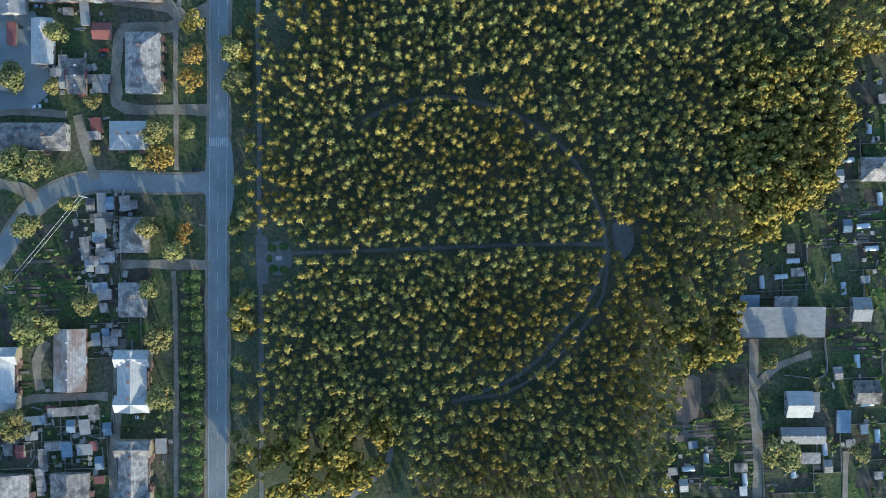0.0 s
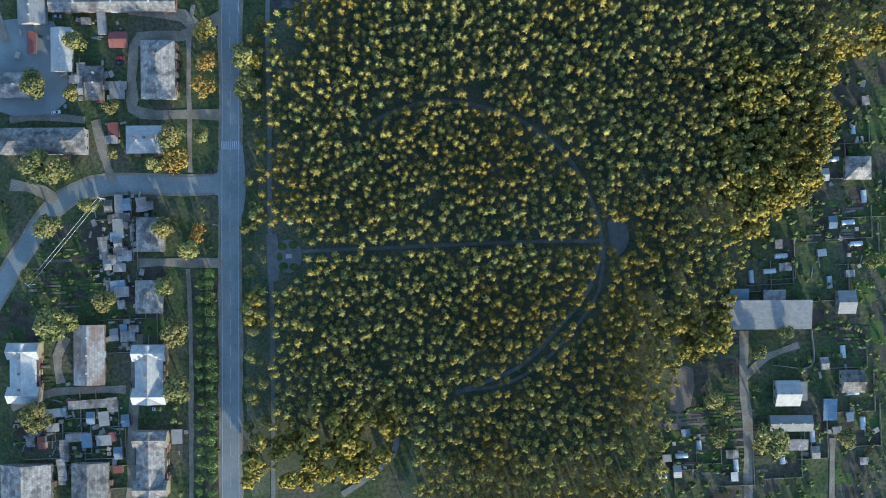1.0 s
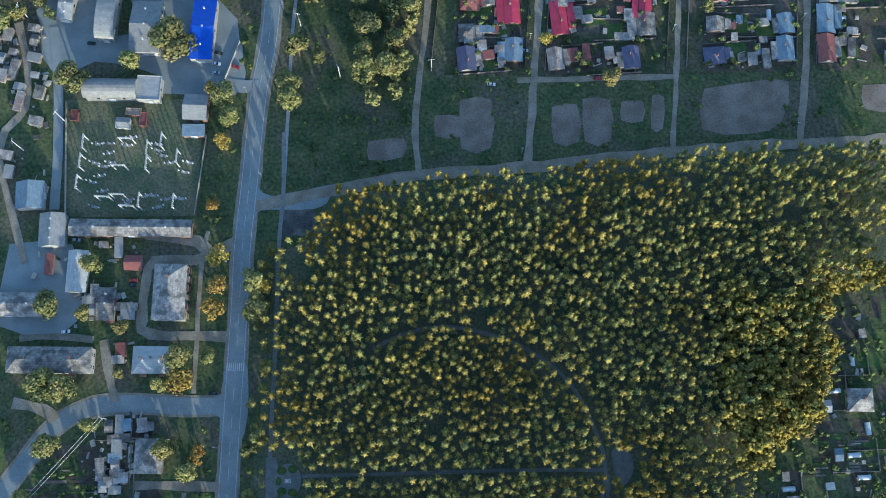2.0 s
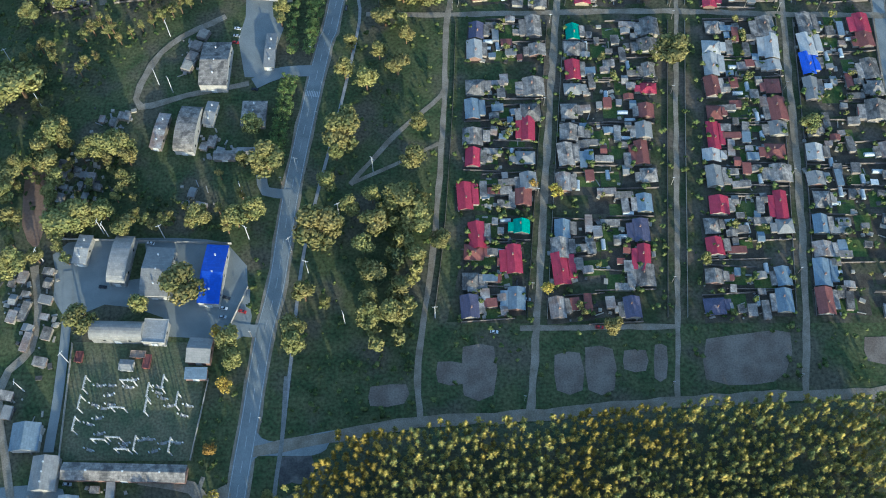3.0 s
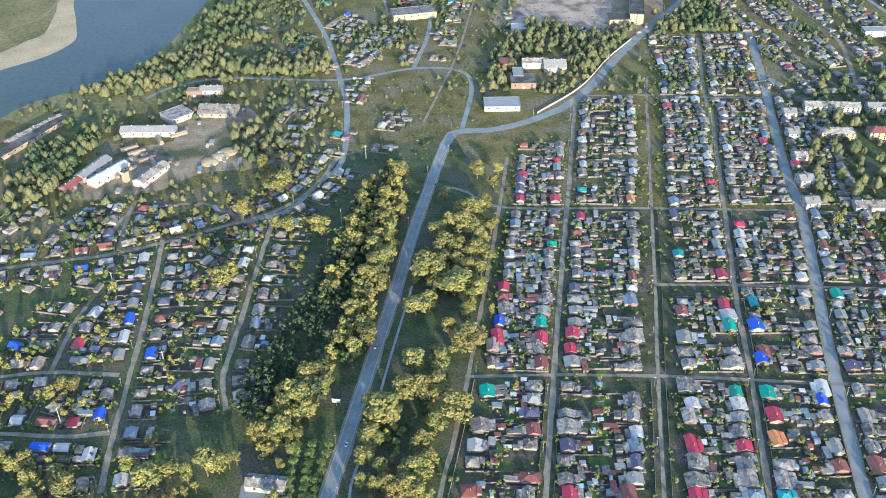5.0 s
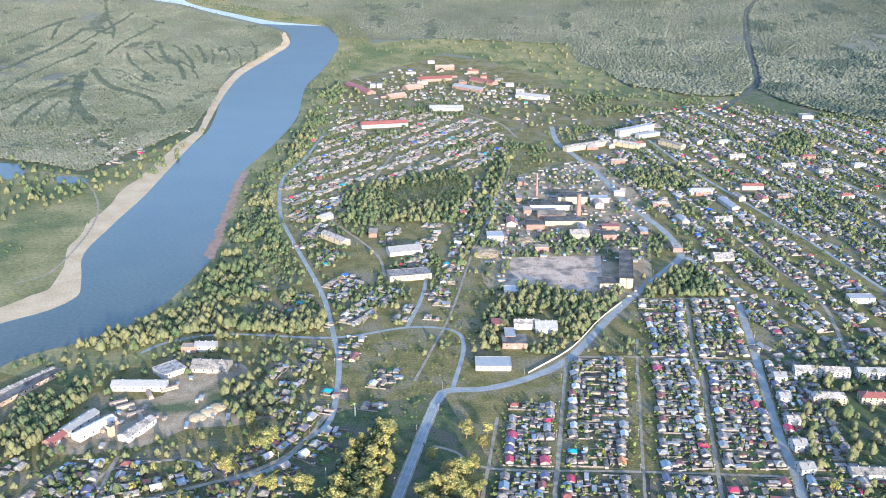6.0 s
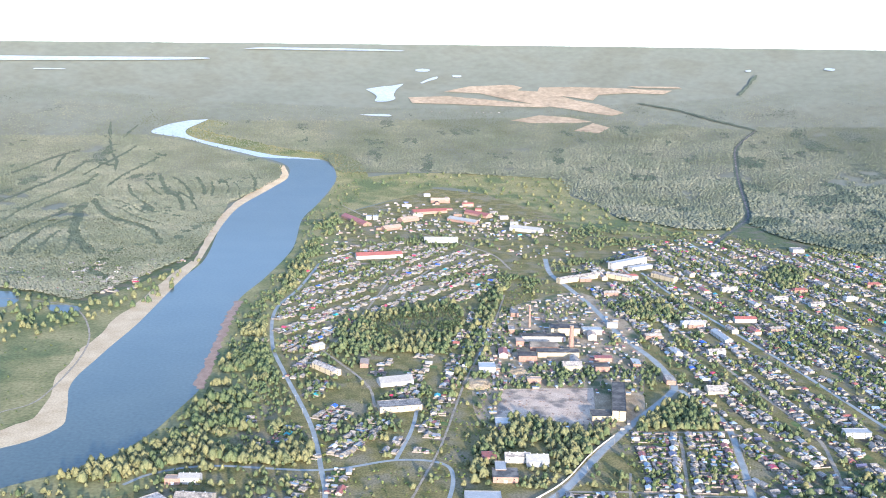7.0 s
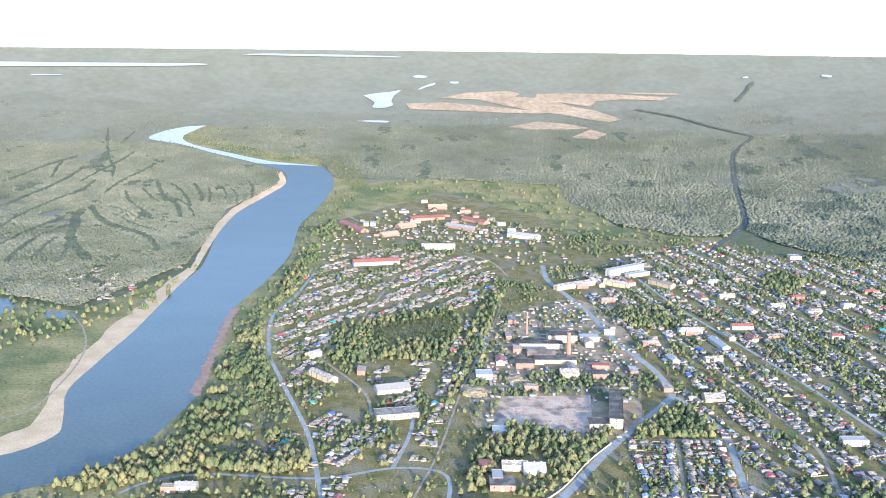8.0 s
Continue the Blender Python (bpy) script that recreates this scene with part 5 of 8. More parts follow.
def scatter(rng, box, gap, loose=0.42):
    """A jittered grid of points over a box x0, y0, x1, y1."""
    x0, y0, x1, y1 = box
    gx, gy = np.meshgrid(np.arange(x0, x1, gap), np.arange(y0, y1, gap * 0.87))
    gx = gx + (np.arange(gx.shape[0]) % 2)[:, None] * gap / 2
    x, y = gx.ravel(), gy.ravel()
    return x + rng.uniform(-loose, loose, x.shape) * gap, y + rng.uniform(-loose, loose, x.shape) * gap


rng = np.random.default_rng(3)
PARK = AREAS["park_outline"]
x, y = scatter(rng, (-92, -190, 215, 170), 3.65, 0.38)
keep = inside(PARK, x, y)
for key, room in (("park_ring", 1.5), ("park_ring2", 1.2), ("park_axis", 1.6), ("park_side", 1.7), ("park_exit", 2.5)):
    keep &= near_line(LINES[key][2], x, y) > room
keep &= (np.hypot(x - 76, y - 6) > 7.5) & (np.hypot(x + 80, y - 3) > 9.5) & ((np.abs(x + 84) > 5) | (np.abs(y - 3) > 15))
for key in ("edge_s", "edge_se", "edge_x"):
    keep &= ~inside(AREAS[key], x, y)
thin = np.array([noise.noise((a * 0.045, b * 0.045, 3.1)) for a, b in zip(x, y)])
keep &= (thin > -0.6) & (np.hypot(x + 77, y - 128) > 9) & (rng.uniform(size=x.shape) > 0.03)
x, y = x[keep], y[keep]
spots = [(a, b, 0.0, rng.uniform(0.58, 0.92)) for a, b in zip(x, y)]
crowns = [pine_crown(rng) for _ in range(14)]
trunks = [stem(0.2, 0.09, 0, 15.0, 4)]
pines = tagged(new("pine_wood", tri_mesh("pine_wood", *forest(crowns, spots, np.random.default_rng(5)), M["pine"])), "dense park wood of tall slender pines, sunlit crowns", "pine wood", kind="stuff")
bases = new("trunks", tri_mesh("trunks", *forest(trunks, spots, np.random.default_rng(5)), M["bark"]))
bases.parent = pines


# Buildings
def metal(name, a, rough=0.45):
    return mat(name, a, tuple(0.88 * v for v in a), 0.3, 1.5, rough, 0.0, bump=0.07, band=1.6, rand=0.12, spec=0.25, amp=0.12)


M["slate"] = mat("slate", (0.19, 0.17, 0.15), (0.315, 0.28, 0.24), 0.5, 2.6, 0.9, spec=0.12, bump=0.09, band=1.3, rand=0.3, c=(0.12, 0.11, 0.1), s3=0.2, amp=0.22, lap=0.2)
M["patched"] = mat("patched", (0.32, 0.3, 0.275), (0.24, 0.19, 0.16), 0.16, 1.2, 0.8, bump=0.06, band=1.8, c=(0.22, 0.155, 0.12), s3=0.12, amp=0.15, lap=0.22)
M["white_metal"] = metal("white_metal", (0.42, 0.4, 0.365))
M["pale_metal"] = metal("pale_metal", (0.255, 0.243, 0.222))
M["sky_metal"] = metal("sky_metal", (0.17, 0.215, 0.25))
M["blue_metal"] = metal("blue_metal", (0.03, 0.09, 0.5), 0.35)
M["navy_metal"] = metal("navy_metal", (0.09, 0.085, 0.13))
M["red_metal"] = metal("red_metal", (0.37, 0.035, 0.065), 0.4)
M["rust"] = metal("rust", (0.21, 0.075, 0.06), 0.6)
M["green_metal"] = metal("green_metal", (0.02, 0.28, 0.19))
M["teal_metal"] = metal("teal_metal", (0.03, 0.26, 0.27))
M["orange_metal"] = metal("orange_metal", (0.6, 0.22, 0.08))
M["sand_roof"] = metal("sand_roof", (0.3, 0.22, 0.16), 0.7)
M["plaster"] = mat("plaster", (0.29, 0.27, 0.24), (0.36, 0.335, 0.295), 0.3, 2.0, 0.9, rand=0.1)
M["cream"] = mat("cream", (0.3, 0.24, 0.15), (0.35, 0.29, 0.19), 0.3, 2.0, 0.9, rand=0.1)
M["brick"] = mat("brick", (0.17, 0.1, 0.075), (0.24, 0.145, 0.11), 0.5, 4.0, 0.9, rand=0.15)
M["timber"] = mat("timber", (0.17, 0.145, 0.118), (0.27, 0.235, 0.19), 0.5, 3.0, 0.9, rand=0.4, hue=0.03)
M["mixed"] = mat("mixed", (0.12, 0.1, 0.08), (0.27, 0.24, 0.195), 0.04, 3.0, 0.9, island=0.35)
M["glass"] = mat("glass", (0.02, 0.025, 0.03), (0.03, 0.035, 0.04), 0.5, 2.0, 0.15)
M["film"] = mat("film", (0.34, 0.37, 0.37), (0.42, 0.44, 0.44), 0.6, 2.0, 0.4, rand=0.12)
M["steel"] = mat("steel", (0.45, 0.45, 0.44), (0.58, 0.58, 0.56), 0.8, 3.0, 0.6)


def box(bm, x0, y0, z0, x1, y1, z1):
    v = [bm.verts.new(p) for p in ((x0, y0, z0), (x1, y0, z0), (x1, y1, z0), (x0, y1, z0), (x0, y0, z1), (x1, y0, z1), (x1, y1, z1), (x0, y1, z1))]
    for f in ((3, 2, 1, 0), (4, 5, 6, 7), (0, 1, 5, 4), (1, 2, 6, 5), (2, 3, 7, 6), (3, 0, 4, 7)):
        bm.faces.new([v[i] for i in f])


def loft(bm, rows, close=True):
    """Joins rows of points into a skin."""
    made = [[bm.verts.new(p) for p in row] for row in rows]
    for a, b in zip(made, made[1:]):
        for k in range(len(a) - (0 if close else 1)):
            j = (k + 1) % len(a)
            bm.faces.new((a[k], a[j], b[j], b[k]))
    return made


def roof_bm(l, w, h, kind, rise, over=0.45):
    """A roof over a plan l by w whose eaves are at height h: hip, gable, arch, shed or flat, with thickness."""
    bm = bmesh.new()
    x, y, t = l / 2 + over, w / 2 + over, 0.18
    if kind == "hip":
        along = l >= w
        rx, ry = (max(0.3, l / 2 - w / 2 * 0.85), 0.02) if along else (0.02, max(0.3, w / 2 - l / 2 * 0.85))
        low, eave, ridge = h - 0.12, h + t - 0.12, h + rise
        corner = ((-1, -1), (1, -1), (1, 1), (-1, 1))
        rows = loft(bm, [[(a * x, b * y, low) for a, b in corner], [(a * x, b * y, eave) for a, b in corner], [(a * rx, b * ry, ridge) for a, b in corner]])
        bm.faces.new(rows[2])
        bm.faces.new(rows[0][::-1])
    elif kind in ("gable", "arch", "shed"):
        if kind == "gable":
            prof = [(-1, 0), (0, 1), (1, 0)]
        elif kind == "shed":
            prof = [(-1, 0), (1, 0.5)]
        else:
            prof = [(-math.cos(k * math.pi / 10), math.sin(k * math.pi / 10)) for k in range(11)]
        top = [(a * y, h + b * rise) for a, b in prof]
        ring = top + [(a, b - t) for a, b in top[::-1]]
        rows = loft(bm, [[(s * x, a, b) for a, b in ring] for s in (-1, 1)])
        for row, way in ((rows[0], 1), (rows[1], -1)):
            n = len(top)
            for k in range(n - 1):
                bm.faces.new([row[k], row[k + 1], row[2 * n - 2 - k], row[2 * n - 1 - k]][::way])
    else:
        box(bm, -x + 0.2, -y + 0.2, h - 0.02, x - 0.2, y - 0.2, h + 0.12)
        for x0, y0, x1, y1 in ((-x, -y, x, -y + 0.3), (-x, y - 0.3, x, y), (-x, -y + 0.302, -x + 0.3, y - 0.302), (x - 0.3, -y + 0.302, x, y - 0.302)):
            box(bm, x0, y0, h - 0.02, x1, y1, h + 0.5)
    bmesh.ops.recalc_face_normals(bm, faces=bm.faces)
    return bm


def wall_bm(l, w, h, kind, rise):
    """Walls with gable ends where the roof has them."""
    bm = bmesh.new()
    x, y = l / 2, w / 2
    if kind in ("gable", "arch"):
        prof = [(-1, 0), (-1, h), (0, h + rise * 0.93), (1, h), (1, 0)] if kind == "gable" else [(-1, 0), (-1, h)] + [(-math.cos(k * math.pi / 8), h + 0.94 * rise * math.sin(k * math.pi / 8)) for k in range(1, 8)] + [(1, h), (1, 0)]
        rows = loft(bm, [[(s * x, a * y * 0.99, b) for a, b in prof] for s in (-1, 1)])
        bm.faces.new(rows[0])
        bm.faces.new(rows[1][::-1])
    else:
        box(bm, -x, -y, 0, x, y, h)
    bmesh.ops.recalc_face_normals(bm, faces=bm.faces)
    return bm


def block_bm(*boxes):
    bm = bmesh.new()
    for b in boxes:
        box(bm, *b)
    return bm


FRAME_MESH = from_bm("window", block_bm((-0.7, -0.06, -0.8, 0.7, 0.05, 0.8)), M["glass"])
SURROUND = from_bm("frame", block_bm((-0.82, -0.09, -0.92, -0.7, 0.05, 0.92), (0.7, -0.09, -0.92, 0.82, 0.05, 0.92), (-0.7, -0.09, 0.8, 0.7, 0.05, 0.92), (-0.7, -0.09, -0.92, 0.7, 0.05, -0.8), (-0.05, -0.08, -0.8, 0.05, 0.04, 0.8)), M["plaster"])


def window_at(parent, x, y, z, turn, framed=False):
    ob = new("window", FRAME_MESH)
    ob.parent = parent
    ob.matrix_basis = pose(x, y, z, 0, 0, turn)
    if framed:
        f = new("frame", SURROUND)
        f.parent = ob
    return ob


CHIMNEY = {}


def chimney_on(parent, x, y, z, s=0.6, tall=1.6):
    if (s, tall) not in CHIMNEY:
        CHIMNEY[s, tall] = from_bm("chimney", block_bm((-s / 2, -s / 2, -1.2, s / 2, s / 2, tall), (-s / 2 - 0.08, -s / 2 - 0.08, tall + 0.002, s / 2 + 0.08, s / 2 + 0.08, tall + 0.15)), M["brick"])
    ob = new("chimney", CHIMNEY[s, tall])
    ob.parent = parent
    ob.location = (x, y, z)


def shell(name, x, y, l, w, turn, h, roof, roofing, walling, label, category, rise=None):
    base = tagged(new(name), label, category)
    base.matrix_basis = pose(x, y, ground_z(x, y), 0, 0, turn)
    rise = rise or (min(l, w) * (0.5 if roof == "arch" else 0.24))
    walls = part("body", wall_bm(l, w, h, roof, rise), M[walling], base)
    part("roof", roof_bm(l, w, h, roof, rise), M[roofing], base)
    return base, walls, rise


def flats(x, y, l, w, turn, h, roof, roofing, walling, label):
    """An apartment or public building: storeys of windows on the long sides, porches, chimneys."""
    base, walls, rise = shell("apartment_building", x, y, l, w, turn, h, roof, roofing, walling, label, "building")
    storeys = max(1, round(h / 3.1))
    near = math.hypot(x, y) < 1100
    step = 5.0 if near else 13.0
    for s in range(storeys):
        z = h * (s + 0.55) / storeys
        for long_side, other, rot in ((l, w, 0), (w, l, 90)):
            count = int(long_side / step)
            for k in range(count):
                along = (k + 0.5) * long_side / count - long_side / 2
                for side in (-1, 1):
                    px, py = (along, side * other / 2) if rot == 0 else (side * other / 2, along)
                    window_at(base, px, py, z, rot + (0 if side < 0 else 180) if rot == 0 else (90 if side > 0 else -90), y < 150)
    if roof != "flat":
        for k in range(3):
            a = (k - 1) * max(l, w) * 0.27
            chimney_on(base, *((a, min(w, 2) * 0.4) if l >= w else (min(l, 2) * 0.4, a)), h + rise * 0.85, 0.9, 1.3)
    if near:
        for k in range(2):
            a = (k - 0.5) * max(l, w) * 0.5
            bm = bmesh.new()
            if l >= w:
                box(bm, a - 1.3, -w / 2 - 1.6, 0, a + 1.3, -w / 2 - 0.003, 2.6)
            else:
                box(bm, l / 2 + 0.003, a - 1.3, 0, l / 2 + 1.6, a + 1.3, 2.6)
            part("porch", bm, M["brick"], base)
    return base


def balconies(base, l, w, side, count):
    """A row of small brick balconies along one long side, on both floors."""
    for k in range(count):
        a = (k + 0.5) * l / count - l / 2
        for z in (0.9, 4.0):
            y0, y1 = sorted((side * (w / 2 + 0.003), side * (w / 2 + 1.25)))
            part("balcony", block_bm((a - 1.3, y0, z, a + 1.3, y1, z + 0.15), (a - 1.3, y1 - 0.12 if side > 0 else y0, z + 0.153, a + 1.3, y1 if side > 0 else y0 + 0.12, z + 1.15)), M["brick" if k % 2 else "cream"], base, "small railed balcony")


def end_wings(base, l, w, h, rise, roofing, walling):
    """Cross wings with their own gables at both ends of a long house."""
    for s in (-1, 1):
        for name, bm, material in (("wing", wall_bm(w + 2.6, 7.0, h - 0.01, "gable", rise), walling), ("wing_roof", roof_bm(w + 2.6, 7.0, h + 0.05, "gable", rise), roofing)):
            ob = part(name, bm, M[material], base)
            ob.matrix_basis = pose(s * (l / 2 - 3.4), 0, 0, 0, 0, 90)


def hall(x, y, l, w, turn, h, roof, roofing, walling, label):
    """A works hall, barn or shed: walls, roof, gates and a band of windows."""
    base, walls, rise = shell("works_hall", x, y, l, w, turn, h, roof, roofing, walling, label, "building")
    if max(l, w) > 9 and math.hypot(x, y) < 1300:
        bm = block_bm((-min(1.6, l / 4), -w / 2 - 0.06, 0, min(1.6, l / 4), -w / 2 + 0.02, min(3, h * 0.8)))
        part("gate", bm, M["steel"], base, "grey metal gate")
        count = max(1, int(max(l, w) / 9))
        for k in range(count):
            a = (k + 0.5) * max(l, w) / count - max(l, w) / 2
            if abs(a) < 2.8 and l >= w:
                continue
            for side in (-1, 1):
                if l >= w:
                    window_at(base, a, side * w / 2, h * 0.62, 0 if side < 0 else 180)
                else:
                    window_at(base, side * l / 2, a, h * 0.62, 90 if side > 0 else -90)
        if roof in ("gable", "hip") and max(l, w) > 14:
            for k in range(3):
                a = (k - 1) * max(l, w) * 0.3
                bm = block_bm((-0.3, -0.3, -0.5, 0.3, 0.3, 0.7), (-0.4, -0.4, 0.702, 0.4, 0.4, 0.8))
                ob = part("roof_vent", bm, M["steel"], base)
                ob.location = (a, 0, h + rise) if l >= w else (0, a, h + rise * 0.9)
    return base


def house_big(x, y, l, w, turn, h, roof, roofing, walling, label):
    base, walls, rise = shell("house", x, y, l, w, turn, h, roof, roofing, walling, label, "house", min(l, w) * 0.32)
    for k in (-1, 1):
        window_at(base, k * l * 0.25, -w / 2, h * 0.55, 0, True)
        window_at(base, l / 2, k * w * 0.22, h * 0.55, 90, True)
        window_at(base, -l / 2, k * w * 0.22, h * 0.55, -90, True)
    chimney_on(base, 0.8, 0.5, h + rise * 0.8)
    return base


block = flats(-138.6, 93.6, 26.8, 15.0, 88, 6.5, 'hip', 'slate', 'plaster', 'two-storey apartment house with a grey hipped roof')
balconies(block, 26.8, 15.0, -1, 6)
flats(-194.6, 62.2, 39.5, 11.7, -2, 6.5, 'hip', 'slate', 'plaster', 'long two-storey apartment house, grey slate hipped roof')
flats(-146.2, 61.1, 17.9, 12.3, -2, 4.5, 'hip', 'white_metal', 'plaster', 'square house with a bright white metal hipped roof')
block = flats(-148.9, -50.0, 27.3, 12.5, 88, 6.5, 'gable', 'white_metal', 'brick', 'two-storey apartment house, pale roof and brick porches')
balconies(block, 27.3, 12.5, -1, 5)
end_wings(block, 27.3, 12.5, 6.5, 3.0, 'white_metal', 'cream')
block = flats(-208.1, -46.7, 27.5, 11.7, 88, 6.5, 'gable', 'white_metal', 'brick', 'two-storey apartment house, pale roof and brick porches')
balconies(block, 27.5, 11.7, -1, 5)
end_wings(block, 27.5, 11.7, 6.5, 2.8, 'white_metal', 'cream')
block = flats(-150.1, -92.2, 30.1, 12.7, 88, 6.5, 'gable', 'slate', 'brick', 'two-storey apartment house with a weathered grey roof')
balconies(block, 30.1, 12.7, -1, 5)
end_wings(block, 30.1, 12.7, 6.5, 3.0, 'slate', 'cream')
flats(-179.9, -110.3, 38.4, 16.4, 88, 5, 'gable', 'slate', 'timber', 'old house with a patched grey slate roof')
flats(-210.1, -109.5, 37.8, 23.0, 88, 5, 'gable', 'slate', 'timber', 'old house with a patched grey slate roof')
hall(-177.6, -39.7, 27.7, 13.8, 88, 4, 'gable', 'patched', 'brick', 'old barn with a rusty patched corrugated roof')
hall(-184.4, 105.4, 20.0, 9.0, 88, 4.5, 'gable', 'white_metal', 'plaster', 'white-roofed storehouse beside the works yard')
hall(-159.2, 126.5, 59.2, 7.8, -2, 5, 'gable', 'slate', 'brick', 'long low brick garage block with a grey roof')
hall(-217.7, 90.0, 35.9, 11.0, -2, 4, 'gable', 'slate', 'brick', 'low workshop with a dull grey roof')
hall(-197.6, 126.5, 16.0, 12.1, 90, 5, 'gable', 'pale_metal', 'plaster', 'pale-roofed storehouse at the yard gate')
hall(-210.0, 144.7, 13.3, 13.2, 91, 4.5, 'gable', 'sky_metal', 'plaster', 'light blue-roofed shed by the lane')
house_big(-146.3, 16.1, 15.4, 12.6, 88, 3.5, 'hip', 'slate', 'timber', 'old timber house with a mossy slate roof')
house_big(-148.2, -13.4, 14.9, 12.1, 88, 3.5, 'hip', 'slate', 'timber', 'old timber house with a mossy slate roof')
hall(-157.7, 109.3, 7.7, 6.7, -2, 3, 'gable', 'rust', 'timber', 'small store with a brownish roof')
hall(-170.0, 89.2, 7.7, 15.4, -2, 3, 'gable', 'slate', 'timber', 'grey-roofed garden outbuilding with plain walls')
hall(144.8, -34.5, 39.4, 13.0, -2, 5, 'shed', 'pale_metal', 'brick', 'large farm barn with a pale sheet-metal lean roof')
hall(131.7, -25.0, 8.2, 5.6, -2, 3, 'shed', 'sky_metal', 'brick', 'low lean-to with a pale metal roof')
hall(148.4, -25.9, 9.8, 5.1, -2, 3, 'shed', 'slate', 'brick', 'low lean-to with a dark roof')
house_big(152.3, -72.2, 11.0, 11.3, -2, 4, 'gable', 'white_metal', 'plaster', 'small house with a white metal gable roof')
hall(160.0, -71.6, 3.3, 8.2, -2, 2.8, 'shed', 'pale_metal', 'plaster', 'pale porch annexe beside the house')
hall(153.7, -86.6, 19.5, 6.9, -2, 3.2, 'gable', 'pale_metal', 'timber', 'long shed with a pale metal roof')
hall(153.2, -96.9, 15.4, 4.4, -2, 3, 'shed', 'slate', 'timber', 'low shed with a brownish roof')
house_big(182.2, -30.2, 7.7, 10.2, -2, 4, 'gable', 'pale_metal', 'timber', 'summer house with a pale roof')
house_big(183.5, -67.8, 10.0, 10.0, -2, 4, 'gable', 'slate', 'timber', 'summer house with a grey roof')
hall(172.5, -80.9, 5.6, 9.5, -2, 3, 'shed', 'sky_metal', 'timber', 'summer shed with a pale blue roof')
house_big(190.4, 33.1, 11.5, 10.2, -2, 4, 'hip', 'slate', 'timber', 'summer house with a dark roof')
hall(-126.1, 231.5, 11.0, 33.5, -4, 6, 'gable', 'blue_metal', 'plaster', 'works hall with a vivid blue metal roof')
hall(-175.6, 240.8, 9.0, 26.9, -5, 6, 'arch', 'pale_metal', 'pale_metal', 'rounded white steel hangar in the yard')
hall(-155.7, 233.2, 14.3, 27.8, -3, 6, 'gable', 'pale_metal', 'plaster', 'works hall with a half-renewed pale roof')
hall(-197.6, 247.5, 6.8, 16.3, -6, 5, 'gable', 'white_metal', 'plaster', 'narrow store with a white roof')
hall(-172.0, 199.5, 26.1, 9.3, -2, 6, 'arch', 'pale_metal', 'pale_metal', 'long rounded white hangar')
hall(-152.9, 199.4, 11.6, 12.1, -4, 6, 'flat', 'white_metal', 'plaster', 'flat-roofed block joined to the hangar')
hall(-129.0, 188.8, 11.5, 12.8, -4, 5, 'gable', 'pale_metal', 'brick', 'brick store with a pale roof')
hall(-130.0, 176.7, 10.5, 5.4, -1, 4, 'shed', 'sky_metal', 'brick', 'low brick lean-to with a pale roof')
hall(-166.0, 182.0, 6.5, 5.0, -4, 3, 'gable', 'pale_metal', 'plaster', 'small white switchyard cabin with a pale roof')
hall(-156.0, 184.0, 3.0, 6.5, -4, 2.4, 'flat', 'rust', 'rust', 'rusty steel container in the switchyard')
hall(-161.0, 188.0, 7.0, 3.0, -4, 2.4, 'flat', 'sand_roof', 'rust', 'brown steel container in the switchyard')
hall(-191.0, 187.0, 3.0, 5.0, -4, 2.4, 'flat', 'rust', 'rust', 'rusty steel container by the fence')
hall(-137.3, 368.1, 15.8, 30.6, -1, 8, 'gable', 'slate', 'plaster', 'large white works hall with a grey ribbed roof')
hall(-149.0, 324.0, 11.0, 29.4, -5, 5, 'arch', 'slate', 'plaster', 'rounded grey warehouse with metal skin')
hall(-165.4, 323.9, 6.2, 23.1, -8, 4, 'gable', 'patched', 'timber', 'long narrow shed with a weathered roof')
hall(-137.8, 335.8, 6.0, 15.2, -8, 4, 'gable', 'pale_metal', 'plaster', 'small white building with pale roof')
hall(-112.7, 335.1, 13.6, 16.6, -1, 4, 'hip', 'slate', 'timber', 'low building with a dark grey roof')
hall(-106.3, 380.9, 5.7, 24.6, -1, 4, 'gable', 'pale_metal', 'plaster', 'long low building beside the yard')
hall(-108.2, 427.5, 26.0, 10.7, -6, 5, 'gable', 'slate', 'plaster', 'low white building with a grey roof by the trees')
hall(-127.2, 307.4, 12.1, 5.3, -1, 3, 'gable', 'slate', 'timber', 'small grey-roofed timber store')
hall(-114.7, 309.1, 11.8, 6.1, -1, 3, 'gable', 'patched', 'timber', 'small weathered timber store')
hall(-313.0, 901.9, 56.1, 15.1, 2, 6, 'gable', 'pale_metal', 'plaster', 'long pale office building at the timber yard')
hall(-292.9, 938.6, 26.8, 24.0, 46, 6, 'flat', 'slate', 'plaster', 'grey-roofed works building with plain walls')
hall(-345.7, 823.0, 42.0, 12.0, 69, 6, 'gable', 'pale_metal', 'plaster', 'pale-roofed sawmill in the timber yard')
hall(-357.6, 792.6, 20.0, 11.5, 69, 5, 'gable', 'rust', 'brick', 'rust-roofed brick store joined to the sawmill')
hall(-328.0, 813.5, 43.0, 12.0, 59, 6, 'gable', 'white_metal', 'plaster', 'white sawmill building with a pale roof')
hall(-309.0, 806.0, 5.0, 5.0, 62, 11, 'flat', 'tar', 'cream', 'pale sawdust tower of the sawmill')
hall(-286.5, 813.5, 40.0, 13.0, 68, 6, 'gable', 'slate', 'plaster', 'long sawmill shed with grey roof')
hall(-250.8, 950.3, 39.6, 24.0, -3, 5, 'gable', 'slate', 'timber', 'open timber store with a dark roof')
